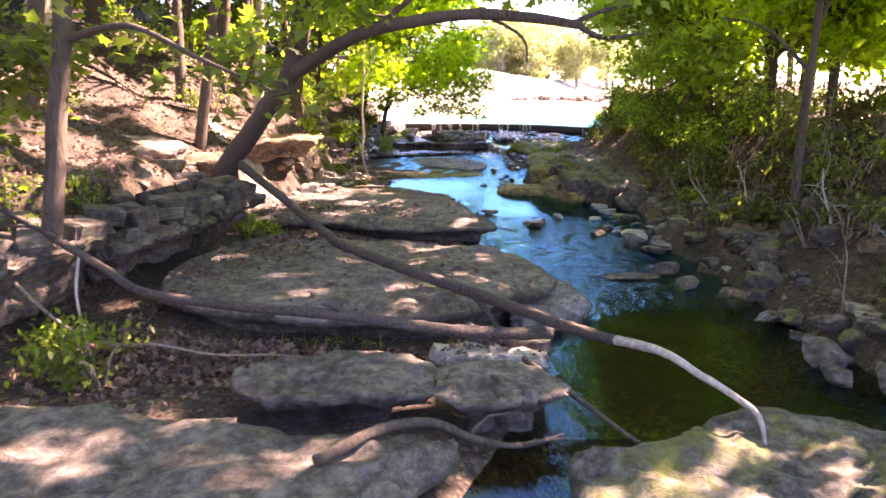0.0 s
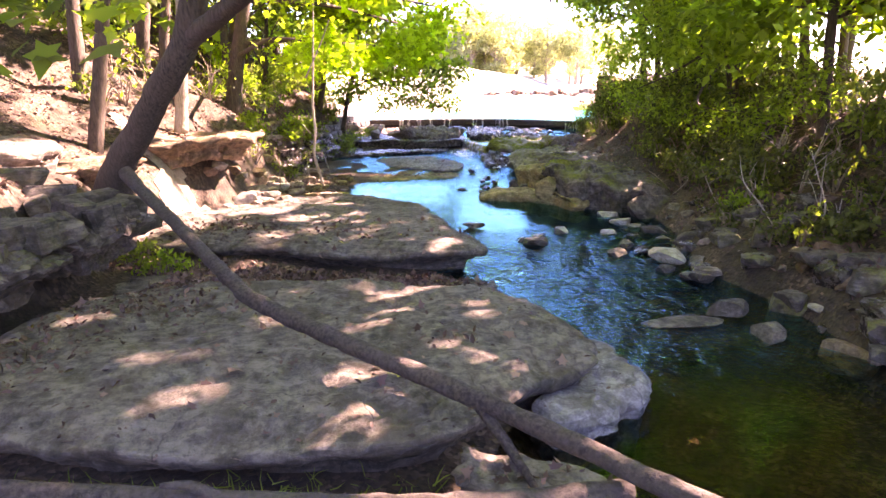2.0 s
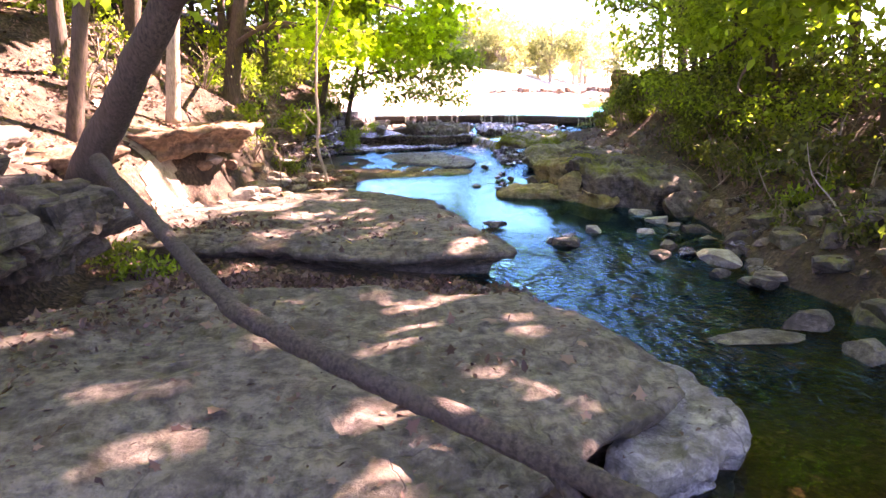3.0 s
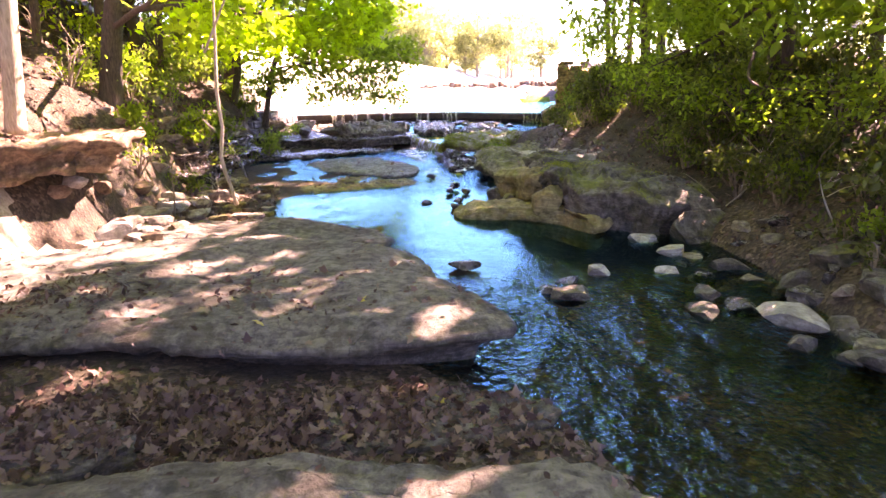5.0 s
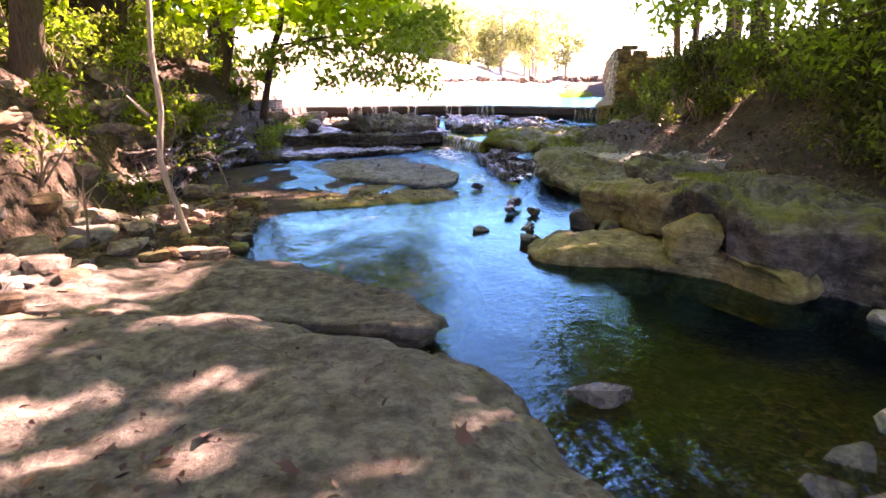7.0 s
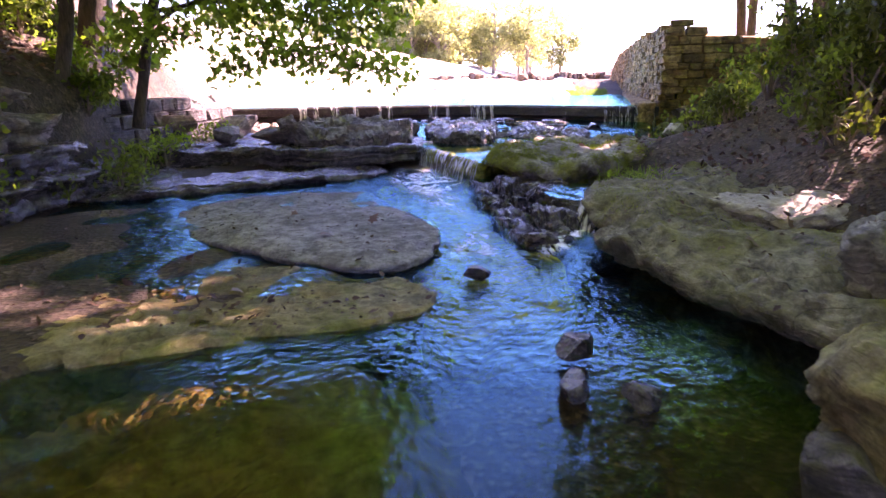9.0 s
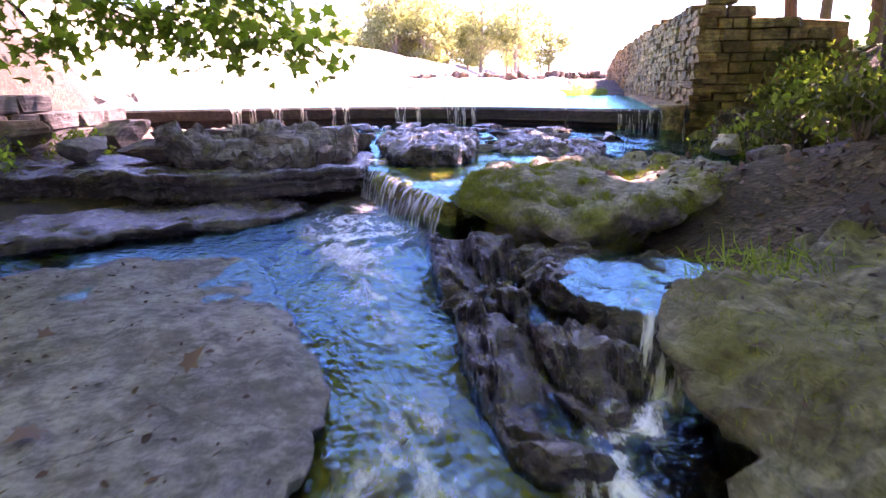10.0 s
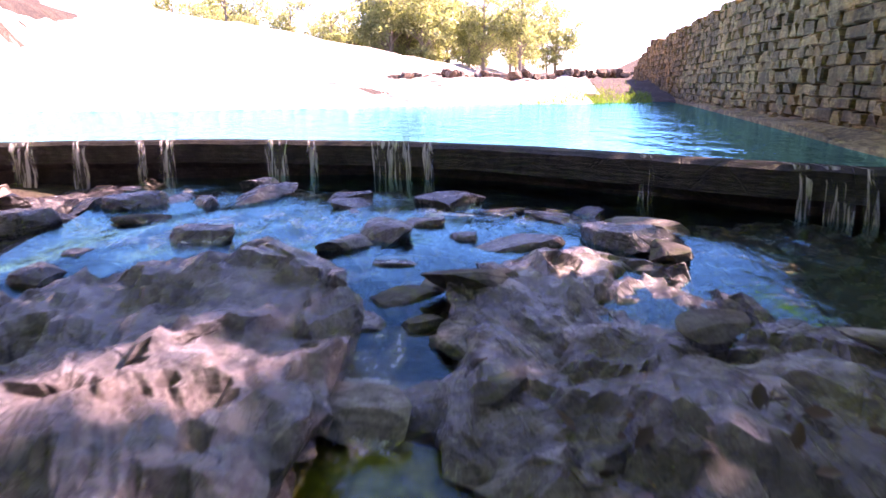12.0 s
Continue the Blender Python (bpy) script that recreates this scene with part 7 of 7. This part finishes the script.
for i in range(18):
    rd = random.Random(760 + i)
    x, y = rd.uniform(-4.9, -3.0), rd.uniform(19.5, 30.5)
    shrub((x, y, max(on_ground(x, y), 1.0)), rd.uniform(0.4, 0.75), 300 + i, (LEAF_OLIVE, LEAF)[i % 2], 560, 0.1, "dark undergrowth along the stone bank")
for i in range(26):
    rd = random.Random(700 + i)
    x, y = rd.uniform(-9.5, -4.6), rd.uniform(15.5, 33)
    shrub((x, y, on_ground(x, y)), rd.uniform(0.5, 1.0), 260 + i, (LEAF, LEAF_BRIGHT, LEAF_OLIVE)[i % 3], 700, 0.11, "leafy undergrowth on the wooded slope")
for i in range(26):
    rd = random.Random(1700 + i)
    y = rd.uniform(8.5, 29.5)
    x = float(np.interp(y, YS, WATER_R)) + rd.uniform(0.6, 2.6) + (2.0 if 14.5 < y < 25.5 else 0.0)
    shrub((x, y, on_ground(x, y)), rd.uniform(0.3, 0.65), 1300 + i, (LEAF_SHADE, LEAF_OLIVE, LEAF_SHADE, LEAF)[i % 4], 220, 0.085, "low tangled undergrowth on the muddy bank")


for i in range(22):
    rd = random.Random(1900 + i)
    y = rd.uniform(6.0, 15.5)
    x = float(np.interp(y, YS, WATER_R)) + rd.uniform(0.45, 1.5)
    shrub((x, y, on_ground(x, y)), rd.uniform(0.22, 0.45), 1500 + i, LEAF_SHADE if i % 4 else LEAF_OLIVE, 130, 0.075, "straggling plants on the dark muddy bank")
for i in range(40):
    rd = random.Random(1800 + i)
    y = rd.uniform(19.5, 29.5)
    x = rd.uniform(5.6, 7.6) + (0.7 if y > 25 else 0.0)
    shrub((x, y, on_ground(x, y)), rd.uniform(0.3, 0.6), 1400 + i, LEAF_SHADE if i % 3 else LEAF_OLIVE, 330, 0.085, "dark low undergrowth above the boulder slabs")


for i in range(46):
    rd = random.Random(2100 + i)
    x, y = rd.uniform(5.0, 8.0), rd.uniform(11.0, 23.0)
    shrub((x, y, on_ground(x, y)), rd.uniform(0.3, 0.6), 1600 + i, LEAF_SHADE if i % 5 else LEAF_OLIVE, 380, 0.08, "dim straggling shrub on the shaded slope")


def tufts(name, spots, size, mat, label, seed, lie=0.0, category="moss"):
    return tagged(leaf_cloud(name, spots, size, mat, shape=BLADE, seed=seed, lie=lie), label, category, kind="stuff")


def on_faces(ob_name, count, seed, want):
    """Random spots on those faces of a rock that want(centre, normal) picks."""
    me = bpy.data.objects[ob_name].data
    rng = np.random.default_rng(seed)
    pick = [(f.center.copy(), f.normal.copy(), f.area) for f in me.polygons if want(f.center, f.normal)]
    if not pick:
        return []
    area = np.array([a for _, _, a in pick])
    out = []
    for k in rng.choice(len(pick), count, p=area / area.sum()):
        c, nrm, a = pick[k]
        out.append(c + nrm * 0.01 + Vector(rng.normal(0, a ** 0.5 * 0.4, 3)))
    return out


tufts("moss_fringe", on_faces("mossy_rock", 36000, 3, lambda c, n: n.z < 0.8 and n.z > -0.3 and c.y < 25.8 and nz(c.x, c.y, c.z, 1.8, 2) > -0.12), 0.036, MOSS_TUFT, "shaggy green moss hanging on the rock", 11)
slabs = [o.name for o in bpy.data.objects if o.name.startswith("boulder_slab")]
for k, nm in enumerate(slabs):
    tufts("moss_patch", on_faces(nm, 5000, 20 + k, lambda c, n: n.z > 0.3 and nz(c.x, c.y, 0, 1.1, 6) > 0.12), 0.035, MOSS_TUFT, "mossy patches on the boulder slab", 12 + k)
gx, gy = np.random.default_rng(9).normal(3.5, 0.18, 170), np.random.default_rng(10).normal(22.7, 0.13, 170)
tufts("grass_tuft", [(x, y, 0.7) for x, y in zip(gx, gy)], 0.11, GRASS, "bright grass tuft on the rock edge", 15, category="grass")
edge_spots = [(-3.1 + 3.2 * k / 500 + random.Random(k).gauss(0, 0.04), 6.5 + random.Random(k + 1).gauss(0, 0.06), 0.16) for k in range(500) if nz(k * 0.02, 0, 0, 3, 1) > 0.0]
tufts("edge_plants", edge_spots, 0.12, GRASS, "small green plants along the slab's edge", 16, category="plant")
# distant trees, their haze painted in as pale leaf colour
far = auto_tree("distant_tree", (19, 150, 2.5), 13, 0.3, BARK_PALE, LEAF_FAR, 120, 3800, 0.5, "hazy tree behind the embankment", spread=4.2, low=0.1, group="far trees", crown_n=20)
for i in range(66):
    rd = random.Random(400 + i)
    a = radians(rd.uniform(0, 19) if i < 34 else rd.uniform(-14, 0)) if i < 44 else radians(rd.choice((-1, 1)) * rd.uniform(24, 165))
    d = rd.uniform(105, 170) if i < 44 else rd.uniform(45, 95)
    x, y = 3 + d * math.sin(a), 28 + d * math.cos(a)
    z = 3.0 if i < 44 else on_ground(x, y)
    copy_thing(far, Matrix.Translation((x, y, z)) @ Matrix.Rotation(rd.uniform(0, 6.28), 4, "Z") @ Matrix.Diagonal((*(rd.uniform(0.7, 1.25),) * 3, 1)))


def dead_branch(a, b, r0, seed, mat=TWIG):
    """A bare crooked branch with side twigs."""
    rd = random.Random(seed)
    a, b = Vector(a), Vector(b)
    root = tagged(empty("dead_branch", a), "bare dry branch caught on the bank", "branch", "dead branches")
    mids = [a.lerp(b, f) + Vector((rd.uniform(-1, 1), rd.uniform(-1, 1), rd.uniform(-0.6, 1))) * 0.07 * (b - a).length for f in (0.33, 0.66)]
    main = under(root, stem("stem", [a, *mids, b], [r0, r0 * 0.8, r0 * 0.6, r0 * 0.25], mat, root, sides=6, gnarl=0.2, seed=seed))
    for k in range(3):
        s = a.lerp(b, rd.uniform(0.3, 0.8))
        e = s + Vector((rd.uniform(-1, 1), rd.uniform(-1, 1), rd.uniform(-0.1, 1))).normalized() * 0.35 * (b - a).length
        stem("twig", [s, s.lerp(e, 0.5) + Vector((0, 0, 0.03)), e], [r0 * 0.45, r0 * 0.3, r0 * 0.12], mat, main, sides=5, seed=seed + k)
    return root


for i in range(52):
    rd = random.Random(820 + i)
    if i < 13:
        x, y = rd.uniform(-3.3, -2.3), rd.uniform(15.8, 22)
    else:
        x, y = rd.uniform(4.5, 6.6), rd.uniform(6.5, 16)
    z = on_ground(x, y)
    dead_branch((x, y, z), (x + rd.uniform(-0.6, 0.5), y + rd.uniform(-0.6, 0.5), z + rd.uniform(0.3, 1.0)), rd.uniform(0.01, 0.022), 830 + i, TWIG if i % 2 else DRIFT_PALE)
